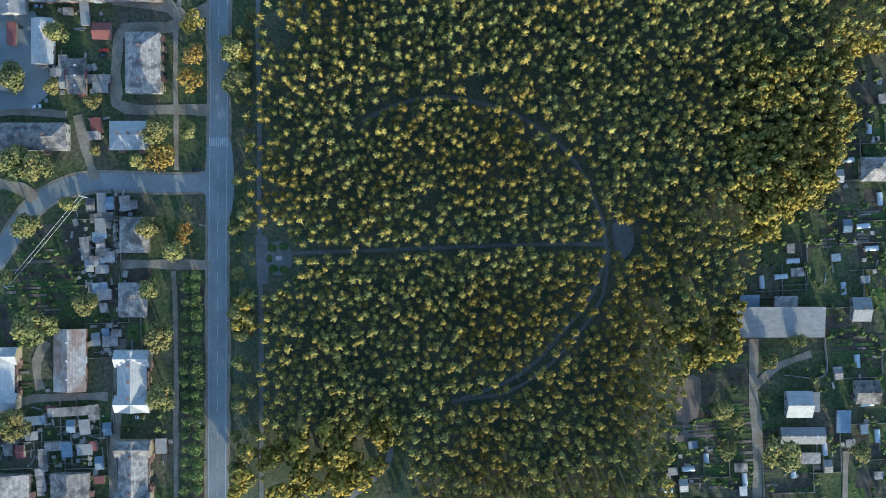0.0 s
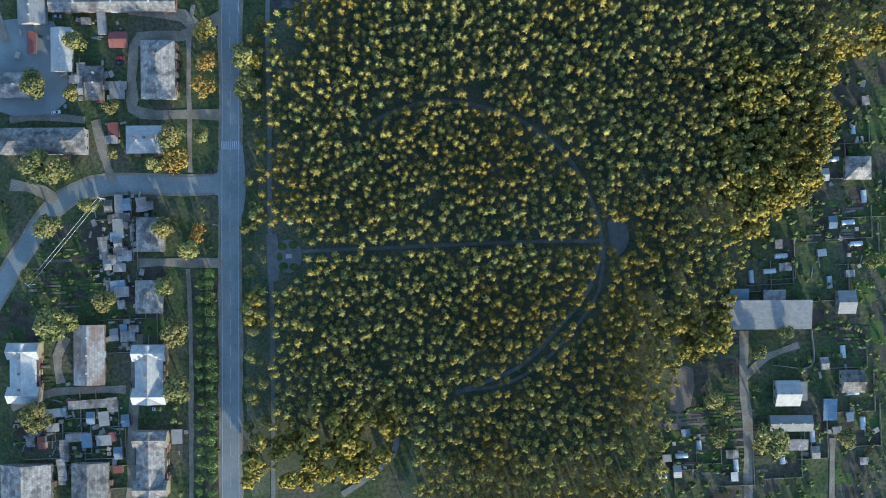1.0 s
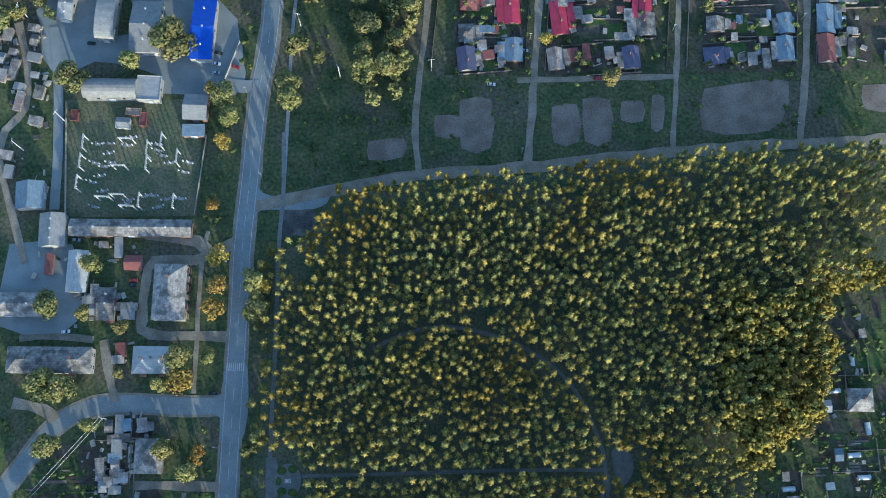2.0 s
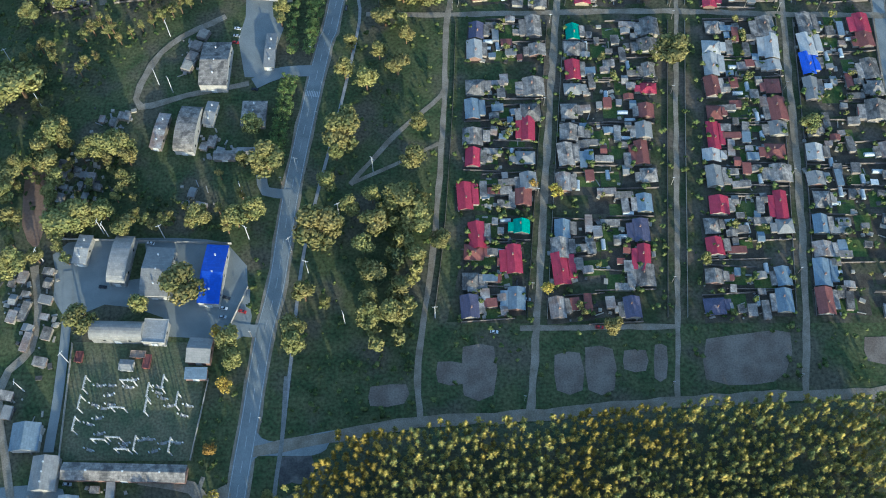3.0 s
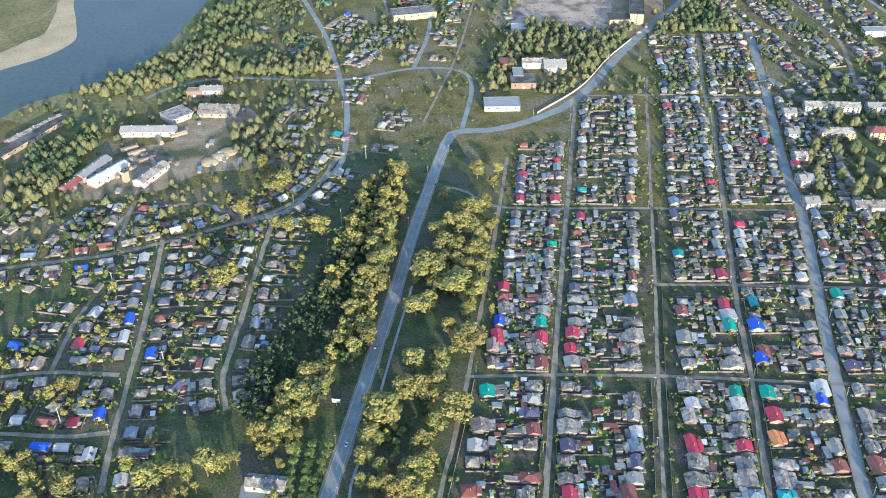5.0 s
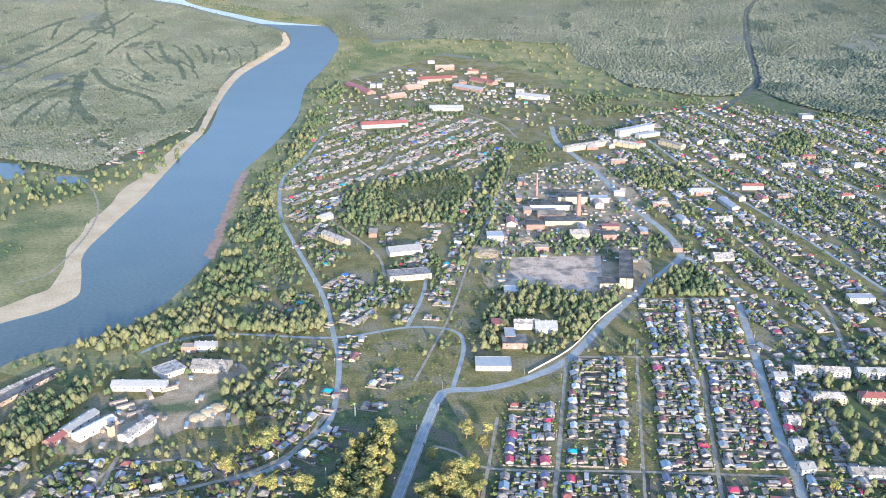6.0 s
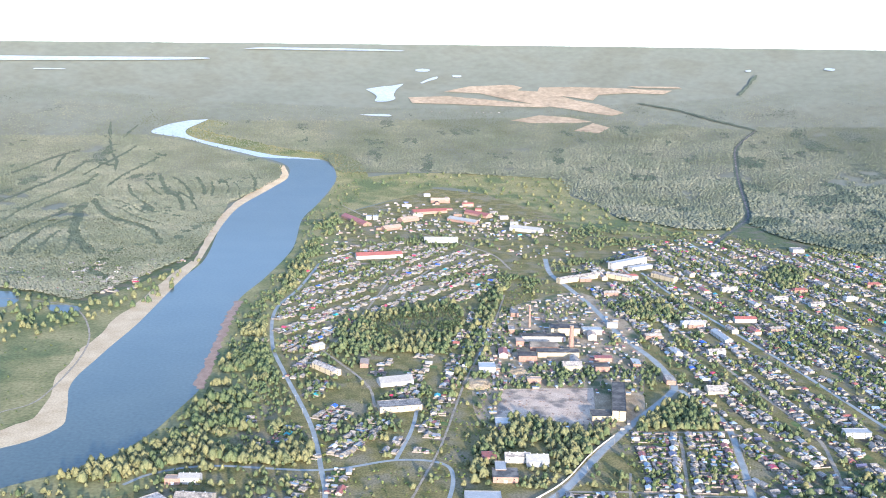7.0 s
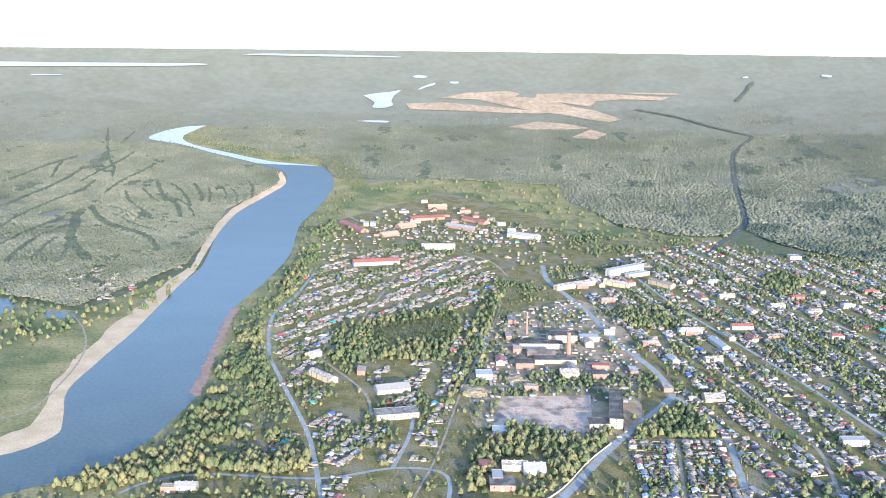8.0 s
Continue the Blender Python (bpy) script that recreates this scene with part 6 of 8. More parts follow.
hall(-432.3, 882.3, 108.3, 11.0, 66, 5, 'flat', 'tar', 'concrete', 'long grey row of garages by the river')
hall(-434.2, 904.9, 67.7, 11.0, 60, 4, 'gable', 'slate', 'brick', 'long row of brick garages')
hall(52.6, 967.9, 38.2, 22.1, 2, 6, 'flat', 'pale_metal', 'plaster', 'white flat-roofed shop by the junction')
flats(235.0, 1258.0, 17.0, 112.0, -7, 14, 'flat', 'tar', 'cream', 'four-storey concrete office block on the factory yard')
hall(207.0, 1212.0, 27.0, 22.0, 3, 7, 'flat', 'tar', 'cream', 'low annexe of the office block')
hall(78.2, 1182.8, 18.1, 19.4, 3, 5, 'flat', 'pale_metal', 'plaster', 'small white cabin block on the yard')
hall(115.6, 1068.2, 25.7, 22.8, 3, 6, 'gable', 'pale_metal', 'plaster', 'pale-roofed store among trees')
hall(77.6, 1024.8, 28.0, 24.0, 2, 7, 'flat', 'tar', 'brick', 'roofless brick shell of a works building')
hall(190.0, 1586.0, 48.0, 28.0, 3, 13, 'flat', 'tar', 'cream', 'tall cream factory block with a dark flat roof')
hall(153.0, 1546.0, 70.0, 18.0, 3, 9, 'flat', 'tar', 'plaster', 'long white factory block')
hall(150.0, 1500.0, 44.0, 22.0, 3, 7, 'gable', 'tar', 'brick', 'dark-roofed factory hall with plain walls')
hall(122.0, 1446.0, 28.0, 22.0, 3, 9, 'flat', 'tar', 'brick', 'brick factory block with a dark flat roof')
hall(170.0, 1468.0, 64.0, 20.0, 3, 8, 'flat', 'tar', 'cream', 'low cream factory hall with a dark flat roof')
hall(186.0, 1405.0, 28.0, 20.0, 3, 8, 'gable', 'slate', 'cream', 'grey-roofed factory hall with cream walls')
hall(230.0, 1404.0, 21.0, 18.0, 3, 8, 'flat', 'tar', 'brick', 'small brick factory store with a dark roof')
hall(60.0, 1390.0, 24.0, 22.0, 3, 9, 'flat', 'pale_metal', 'plaster', 'white cube-like factory store')
hall(236.0, 1592.0, 32.0, 18.0, 3, 8, 'flat', 'pale_metal', 'plaster', 'pale-roofed white factory building')
hall(-56.4, 1229.0, 56.4, 24.0, 15, 8, 'flat', 'slate', 'cream', 'cream depot building with a flat dark roof')
hall(-70.3, 1326.4, 48.2, 24.0, 20, 6, 'gable', 'pale_metal', 'plaster', 'low white depot range')
flats(-174.8, 1370.6, 54.0, 14.0, -46, 8, 'gable', 'slate', 'cream', 'cream apartment house with a grey roof')
flats(-205.8, 1472.7, 23.6, 14.0, 50, 7, 'gable', 'pale_metal', 'cream', 'apartment house end-on with a pale roof')
hall(-174.2, 2137.5, 102.9, 24.0, 16, 8, 'gable', 'rust', 'plaster', 'long school with a dark red roof and white walls')
hall(785.6, 2276.1, 26.0, 24.0, 3, 8, 'flat', 'slate', 'plaster', 'low flat-roofed block among houses')
flats(368.3, 2095.1, 107.6, 14.0, 40, 15, 'flat', 'pale_metal', 'plaster', 'white four-storey block of flats')
flats(252.6, 1962.2, 111.3, 14.0, 34, 9, 'gable', 'slate', 'cream', 'three-storey apartment block in cream plaster')
flats(335.9, 1975.0, 58.8, 14.0, -38, 9, 'gable', 'slate', 'cream', 'three-storey apartment block in cream plaster')
flats(427.1, 1983.5, 60.4, 14.0, -51, 9, 'gable', 'slate', 'cream', 'three-storey apartment block in cream plaster')
flats(390.9, 2068.2, 58.8, 14.0, 35, 8, 'flat', 'pale_metal', 'plaster', 'white public building with a flat roof')
flats(517.4, 1169.8, 32.0, 14.0, 3, 8, 'flat', 'pale_metal', 'plaster', 'white school building with a pale roof')
flats(413.9, 1642.7, 40.6, 14.0, 3, 8, 'hip', 'pale_metal', 'plaster', 'white public hall with a pale roof')
flats(447.3, 1576.2, 57.7, 14.0, -79, 6, 'gable', 'pale_metal', 'plaster', 'low white hall with a pale roof')
flats(510.9, 1678.6, 37.4, 14.0, 3, 7, 'gable', 'rust', 'plaster', 'public building with a dark red roof')
flats(402.1, 961.5, 57.1, 14.0, -3, 8, 'gable', 'slate', 'plaster', 'long two-storey apartment house of white brick')
flats(462.2, 960.2, 46.8, 14.0, -1, 8, 'gable', 'pale_metal', 'plaster', 'long two-storey apartment house of white brick')
flats(390.3, 902.2, 33.3, 14.0, -2, 8, 'hip', 'slate', 'cream', 'two-storey cream apartment house')
flats(437.5, 904.2, 29.8, 14.0, -2, 8, 'hip', 'rust', 'cream', 'two-storey cream apartment house with a brown roof')
flats(354.1, 948.4, 13.1, 14.0, 2, 7, 'gable', 'pale_metal', 'plaster', 'white apartment house with a pale roof')
flats(346.5, 903.4, 11.4, 14.0, 2, 7, 'gable', 'pale_metal', 'plaster', 'white apartment house with a pale roof')
flats(340.9, 855.4, 12.0, 14.0, 2, 7, 'gable', 'slate', 'plaster', 'white apartment house with a grey roof')
flats(333.3, 810.3, 13.3, 14.0, 11, 7, 'gable', 'pale_metal', 'plaster', 'white apartment house with a pale roof')
flats(327.7, 770.1, 13.7, 14.0, 10, 7, 'gable', 'pale_metal', 'plaster', 'white apartment house with a pale roof')
hall(381.7, 767.0, 31.6, 14.9, -1, 5, 'gable', 'slate', 'plaster', 'low building with a grey roof among yellow trees')
hall(378.8, 1319.5, 27.7, 23.2, 3, 5, 'gable', 'slate', 'cream', 'long low building by the crossing')
hall(-246.8, 2604.6, 13.4, 20.1, 3, 9, 'flat', 'pale_metal', 'plaster', 'white silo-like works block')
hall(-229.0, 2605.6, 13.4, 20.1, 3, 9, 'flat', 'pale_metal', 'plaster', 'white silo-like works block')
hall(167.9, 2469.9, 84.1, 24.0, -28, 8, 'gable', 'pale_metal', 'plaster', 'wide grey-roofed warehouse with plain walls')
hall(-43.1, 2319.8, 79.9, 24.0, 3, 7, 'gable', 'pale_metal', 'plaster', 'pale-roofed greenhouse works with plain walls')
hall(-276.7, 2567.2, 143.1, 24.0, -59, 6, 'gable', 'rust', 'brick', 'long brick shed with a rusty roof')
hall(-175.1, 2468.6, 51.1, 24.0, 38, 6, 'gable', 'sand_roof', 'brick', 'old brick works building by the river')
hall(-90.1, 2700.8, 97.9, 24.0, 22, 8, 'gable', 'rust', 'brick', 'brick works hall with a rusty roof')
hall(-65.8, 2861.5, 55.1, 24.0, 3, 8, 'gable', 'sand_roof', 'brick', 'old brick works hall by the river')
hall(7.5, 2580.2, 95.5, 24.0, -39, 7, 'gable', 'pale_metal', 'brick', 'pale-roofed works hall with plain walls')
hall(45.2, 2677.8, 86.3, 24.0, -45, 7, 'gable', 'rust', 'brick', 'old brick works hall by the river')
hall(-140.2, 2588.7, 54.6, 24.0, 39, 7, 'gable', 'sand_roof', 'brick', 'old brick works building by the river')


# Houses of the village streets
HOUSE_PLANS = ((8.0, 9.0, 2.4, "hip", 2.1), (9.0, 8.0, 2.4, "gable", 2.0), (7.0, 8.0, 2.3, "hip", 1.9), (9.5, 7.0, 2.4, "gable", 2.1), (8.0, 8.5, 2.4, "gable", 2.1), (11.0, 8.0, 2.6, "gable", 1.9), (12.5, 6.5, 2.5, "gable", 1.6), (10.5, 8.5, 2.9, "gable", 2.3))
ROOF_WORDS = {"slate": "grey slate", "pale_metal": "pale metal", "white_metal": "white metal", "sky_metal": "light blue metal", "blue_metal": "vivid blue metal", "red_metal": "crimson metal", "rust": "brown-red metal", "navy_metal": "dark violet metal", "green_metal": "green metal", "teal_metal": "turquoise metal", "orange_metal": "orange metal", "patched": "patched rusty"}
WALLS = ("timber", "timber", "brick", "timber", "cream")
MADE = {}


def village_house(x, y, turn, plan, roofing):
    """A one-storey village house with a porch annexe; the first of each kind is built, the rest copied."""
    key = plan, roofing
    at = pose(x, y, ground_z(x, y), 0, 0, turn) @ Matrix.Diagonal((draw.uniform(0.9, 1.2), draw.uniform(0.9, 1.2), draw.uniform(0.9, 1.1), 1))
    if key in MADE:
        return copy_thing(MADE[key], at)
    l, w, h, roof, rise = HOUSE_PLANS[plan]
    walling = WALLS[(plan * 3 + len(roofing)) % 5]
    label = "one-storey village house with a %s %s roof" % (ROOF_WORDS[roofing], "hipped" if roof == "hip" else "gable")
    base = tagged(new("house"), label, "house", "village houses")
    part("body", wall_bm(l, w, h, roof, rise), M[walling], base)
    part("roof", roof_bm(l, w, h, roof, rise, 0.65), M[roofing], base)
    part("annexe", block_bm((-l / 2 + 0.6, w / 2 + 0.003, 0, l / 2 - 2.0, w / 2 + 3.4, 2.3)), M["timber"], base)
    lean = bmesh.new()
    rows = loft(lean, [[(s, w / 2 + 0.5, 2.75), (s, w / 2 + 3.8, 2.32), (s, w / 2 + 3.8, 2.44), (s, w / 2 + 0.5, 2.9)] for s in (-l / 2 + 0.3, l / 2 - 1.7)])
    lean.faces.new(rows[0])
    lean.faces.new(rows[1][::-1])
    bmesh.ops.recalc_face_normals(lean, faces=lean.faces)
    part("annexe_roof", lean, M["slate" if plan % 2 else roofing], base)
    for k in (-0.28, 0.28):
        window_at(base, k * l, -w / 2, h * 0.52, 0)
    chimney_on(base, l * 0.12, w * 0.1, h + rise * 0.8)
    base.matrix_basis = at
    MADE[key] = base
    return base


SHED_PLANS = ((3.5, 5.5, 2.3, "gable"), (4.5, 6.5, 2.5, "shed"), (3.0, 4.0, 2.2, "shed"), (3.6, 10.0, 2.5, "shed"))
SHED_ROOFS = ("slate", "slate", "slate", "pale_metal", "patched", "slate", "rust", "sky_metal")


def shed(x, y, turn, plan, roofing):
    key = "shed", plan, roofing
    at = pose(x, y, ground_z(x, y), 0, 0, turn)
    if key in MADE:
        return copy_thing(MADE[key], at)
    l, w, h, roof = SHED_PLANS[plan]
    base = tagged(new("shed"), "small timber garden shed with a %s roof" % ROOF_WORDS[roofing], "shed", "garden sheds")
    part("body", wall_bm(l, w, h, roof, 0.9), M["timber"], base)
    part("roof", roof_bm(l, w, h, roof, 0.9, 0.25), M[roofing], base)
    part("door", block_bm((-0.45, -w / 2 - 0.05, 0, 0.45, -w / 2 + 0.02, 1.9)), M["brick"], base)
    base.matrix_basis = at
    MADE[key] = base
    return base


def greenhouse(x, y, turn):
    at = pose(x, y, ground_z(x, y), 0, 0, turn)
    if "greenhouse" in MADE:
        return copy_thing(MADE["greenhouse"], at)
    base = tagged(new("greenhouse"), "low arched garden greenhouse of pale plastic film", "greenhouse", "garden greenhouses")
    part("cover", wall_bm(6.0, 2.4, 0.9, "arch", 0.9), M["film"], base)
    for k in range(2):
        bm = bmesh.new()
        pts = [(-math.cos(a * math.pi / 8) * 1.24, 0.9 + math.sin(a * math.pi / 8) * 0.9) for a in range(9)]
        s = -2.6 + k * 5.12
        rows = loft(bm, [[(s, p, q), (s + 0.08, p, q), (s + 0.08, p, q + 0.05), (s, p, q + 0.05)] for p, q in pts])
        part("hoop", bm, M["steel"], base)
    base.matrix_basis = at
    MADE["greenhouse"] = base
    return base


def stripes(line, step, start=6.0):
    """Places and directions every step metres along a line."""
    p = smooth_line(line, 4)
    d = np.r_[0, np.cumsum(np.linalg.norm(np.diff(p, axis=0), axis=1))]
    n = sides(p)
    for s in np.arange(start, d[-1] - 4, step):
        k = min(len(p) - 2, int(np.searchsorted(d, s)))
        yield p[k], n[k], math.degrees(math.atan2(-n[k][0], n[k][1]))


FAR_DRAW = ("red_metal", "red_metal", "blue_metal", "teal_metal", "white_metal", "white_metal") + ("slate",) * 48 + ("rust", "rust", "patched", "pale_metal", "pale_metal", "pale_metal", "pale_metal") + ("pale_metal",) * 4 + ("rust", "patched", "patched", "navy_metal", "sky_metal", "tar", "tar")
ROOF_DRAW = ("slate",) * 11 + ("pale_metal",) * 4 + ("rust",) * 2 + ("white_metal", "white_metal", "white_metal", "sky_metal", "navy_metal", "patched", "patched", "red_metal")
lots = []
draw = random.Random(11)


def street_of(key):
    p = np.array(sorted(LINES[key][2], key=lambda q: q[1]), float)
    return lambda v: float(np.interp(v, p[:, 1], p[:, 0]))


east_road = street_of("eastmain")


COLUMNS = [street_of("s0"), street_of("s1"), street_of("s2"), street_of("s3"), east_road, lambda v: east_road(v) + 66, lambda v: east_road(v) + 134]
ROWS = [(206, 404, 0), (416, 530, 0), (541, 643, 2), (652, 758, 2), (541, 758, 0), (770, 990, 1), (1000, 1165, 3)]
SETBACK = [(11, 16), (11, 11), (17, 20), (10, 10), (11, 12), (11, 11), (11, 11)]
plots = []
for y0, y1, kind in ROWS:
    for c in range(len(COLUMNS) - 1):
        if (kind == 2 and c < 2) or (kind == 0 and y1 == 758 and c >= 2) or (kind == 3 and c not in (2, 3)) or (kind == 1 and c > 4):
            continue
        if kind == 1 and c == 0:
            span = (y0, 885)
        else:
            span = (y0, y1)
        count = round((span[1] - span[0]) / 15.2)
        for k in range(count):
            v = span[0] + (k + 0.5) * (span[1] - span[0]) / count
            for side in (0, 1):
                edge, other = (COLUMNS[c](v), COLUMNS[c + 1](v)) if side == 0 else (COLUMNS[c + 1](v), COLUMNS[c](v))
                if c == 0 and side == 0 and v < 260:
                    edge += 5
                way = 1 if side == 0 else -1
                lots.append((edge + way * SETBACK[c + side][0 if way < 0 else 1], v, way, abs(other - edge) / 2))
for key in ("w1", "w2", "w3", "w4", "w5", "w6", "w7"):
    for side in (1, -1):
        for p, n, turn in stripes(LINES[key][2], 21):
            q = p + n * side * 12
            lots.append((q[0], q[1], None, turn + (180 if side < 0 else 0)))


def place_houses():
    spots = []
    for edge, v, way, extra in lots:
        if way is None:
            turn = extra
            x, y = edge, v
        else:
            x, y = edge + way * draw.uniform(-1.5, 2.5), v + draw.uniform(-2.5, 2.5)
            turn = 90 if way < 0 else -90
        spots.append([x, y, turn + draw.uniform(-4, 4), draw.randrange(8), draw.choice(ROOF_DRAW), way, extra])
    kept = []
    hx, hy = np.array([(s[0], s[1]) for s in spots]).T
    room = np.min([near_line(LINES[key][2], hx, hy) for key in ("w1", "w2", "w3", "w4", "w5", "w6", "w7", "village", "cross_w", "eastmain", "main")], axis=0)
    for s, r in zip(spots, room):
        if r > 6.5 and all(math.hypot(s[0] - o[0], s[1] - o[1]) > 12.5 for o in kept):
            kept.append(s)
    for roofing, places in SPOTS.items():
        for px, py in places:
            best = min(kept, key=lambda s: math.hypot(s[0] - px, s[1] - py))
            if math.hypot(best[0] - px, best[1] - py) < 14:
                best[4] = roofing
                best[0], best[1] = 0.4 * best[0] + 0.6 * px, 0.4 * best[1] + 0.6 * py
                if roofing in ("red_metal", "blue_metal", "navy_metal", "sky_metal"):
                    best[3] = draw.choice((5, 6, 7, 3))
    return kept


houses = place_houses()
extra_sheds = []
bm_plots = bmesh.new()
houses.sort(key=lambda s: math.hypot(s[0] - 90, s[1] - 300))
far_houses = []
for number, (x, y, turn, plan, roofing, way, extra) in enumerate(houses):
    if number < 260:
        village_house(x, y, turn, plan, roofing)
    else:
        far_houses.append((x, y, turn, plan, roofing))
    c, s = math.cos(radians(turn)), math.sin(radians(turn))
    for k in range(draw.choice((3, 4, 5)) if way else draw.choice((2, 3, 4))):
        u, v = draw.uniform(-6.5, 6.5), draw.uniform(7, 15) if k < 3 else draw.uniform(13, 27 if way else 22)
        px, py = x + u * c - v * s, y + u * s + v * c
        extra_sheds.append((px, py, turn + draw.choice((0, 90)) + draw.uniform(-4, 4)))
    u, v = draw.uniform(-3, 3), draw.uniform(15, 24)
    px, py = x + u * c - v * s, y + u * s + v * c
    a, b = draw.uniform(3, 6), draw.uniform(4, 7)
    plots.append((px, py, turn, a, b))
for k, (px, py, turn, a, b) in enumerate(plots):
    c, s = math.cos(radians(turn)), math.sin(radians(turn))
    z = 0.04 + 0.0004 * (k % 60)
    bm_plots.faces.new([bm_plots.verts.new((px + i * a * c - j * b * s, py + i * a * s + j * b * c, z)) for i, j in ((-1, -1), (1, -1), (1, 1), (-1, 1))])
bm_yard = bmesh.new()
for k, (x, y, turn, plan, roofing, way, extra) in enumerate(houses):
    c, s = math.cos(radians(turn)), math.sin(radians(turn))
    z = 0.012 + 0.0004 * (k % 50)
    a = draw.uniform(6.5, 8.5)
    bm_yard.faces.new([bm_yard.verts.new((x + i * a * c - j * s, y + i * a * s + j * c, z)) for i, j in ((-1, -5), (1, -6), (0.9, draw.uniform(12, 22)), (-0.95, draw.uniform(12, 22)))])
tagged(part("yard_earth", bm_yard, M["yard"]), "trodden earth yards round the village houses", "yard", kind="stuff")
tagged(part("garden_beds", bm_plots, M["dark_soil"]), "dark dug garden beds behind the village houses", "garden bed", kind="stuff")
taken = [(h[0], h[1]) for h in houses]
clear = [LINES[k][2] for k in ("s0", "s1", "s2", "s3", "c1", "c2", "c3", "c4", "w1", "w2", "w3", "w5", "w6", "eastmain", "c5", "village", "forest_edge")]
spare, done, glazed = [], 0, 0
sx, sy = np.array([(e[0], e[1]) for e in extra_sheds]).T
room = np.min([near_line(k, sx, sy) for k in clear], axis=0)
extra_sheds = [e for e, r in zip(extra_sheds, room) if r > 6]
for px, py, turn in extra_sheds:
    if min(math.hypot(px - a, py - b) for a, b in taken) < 4.6:
        continue
    taken.append((px, py))
    if draw.random() < 0.16 and glazed < 55:
        glazed += 1
        greenhouse(px, py, turn)
    elif done < 165:
        shed(px, py, turn, draw.randrange(4), draw.choice(SHED_ROOFS))
        done += 1
    else:
        spare.append((px, py, turn))

# Board fences between the gardens
bm = bmesh.new()
for x, y, turn, plan, roofing, way, extra in houses:
    c, s = math.cos(radians(turn)), math.sin(radians(turn))
    u = draw.choice((-7.4, 7.4))
    v0, v1 = -5.0, draw.uniform(18, 30)
    e = 0.07
    v = [bm.verts.new((x + (u + q) * c - w * s, y + (u + q) * s + w * c, z)) for z in (0, 1.5) for w in (v0, v1) for q in (-e, e)]
    for f in ((0, 2, 6, 4), (1, 5, 7, 3), (4, 6, 7, 5), (0, 4, 5, 1), (2, 3, 7, 6)):
        bm.faces.new([v[i] for i in f])
tagged(part("garden_fences", bm, M["timber"]), "grey board fences between the village gardens", "fence", kind="stuff")
bm = bmesh.new()
for k, (x, y, turn, plan, roofing, way, extra) in enumerate(houses):
    if draw.random() < 0.85:
        c, s = math.cos(radians(turn)), math.sin(radians(turn))
        u, v, a, b = draw.uniform(-4, 4), draw.uniform(10, 26), draw.uniform(2.5, 6), draw.uniform(3.5, 7)
        px, py, z = x + u * c - v * s, y + u * s + v * c, 0.07 + 0.0004 * (k % 60)
        bm.faces.new([bm.verts.new((px + i * a * c - j * b * s, py + i * a * s + j * b * c, z)) for i, j in ((-1, -1), (1, -1), (1, 1), (-1, 1))])
tagged(part("garden_lawns", bm, M["lawn"]), "green grass and vegetable beds behind the houses", "garden", kind="stuff")


# Houses past the near streets: real walls and roofs, joined
def arrays(bm):
    bmesh.ops.triangulate(bm, faces=bm.faces)
    v = np.array([p.co[:] for p in bm.verts])
    bm.verts.index_update()
    f = np.array([[p.index for p in q.verts] for q in bm.faces])
    bm.free()
    return v, f


def placed(template, spot):
    x, y, turn, scale = spot
    c, s = math.cos(radians(turn)) * scale, math.sin(radians(turn)) * scale
    v, f = template
    return v @ np.array([(c, s, 0), (-s, c, 0), (0, 0, scale)]) + (x, y, ground_z(x, y)), f


WALL_FORMS = [arrays(wall_bm(l, w, h, roof, rise)) for l, w, h, roof, rise in HOUSE_PLANS]
ROOF_FORMS = [arrays(roof_bm(l, w, h, roof, rise, 0.4)) for l, w, h, roof, rise in HOUSE_PLANS]
SHED_WALLS = [arrays(wall_bm(l, w, h, roof, 0.9)) for l, w, h, roof in SHED_PLANS]
SHED_TOPS = [arrays(roof_bm(l, w, h, roof, 0.9, 0.25)) for l, w, h, roof in SHED_PLANS]


def shrink(x, y):
    """How much smaller things stand on the rising far ground."""
    r = math.hypot(x - CX, y - CY)
    if r <= FLAT:
        return 1.0
    u = min((r - FLAT) / (RIM - FLAT), 0.96)
    return r / (FLAT + SOFT * u / (1 - u))


def fill(key, turn, along, across, chance=0.85):
    """House spots in rows over an outline."""
    poly = AREAS[key]
    p = np.array(poly, float)
    c, s = math.cos(radians(turn)), math.sin(radians(turn))
    mid = p.mean(0)
    reach = np.abs(p - mid).max() * 1.5
    for i, u in enumerate(np.arange(-reach, reach, along)):
        for j, v in enumerate(np.arange(-reach, reach, across)):
            shift = 6 if j % 2 else 0
            x, y = mid[0] + u * c - (v - shift) * s + draw.uniform(-5, 5), mid[1] + u * s + (v - shift) * c + draw.uniform(-6, 6)
            if draw.random() < chance:
                yield x, y, turn + (180 if j % 2 else 0) + draw.uniform(-9, 9) + (90 if draw.random() < 0.25 else 0)


wide = []
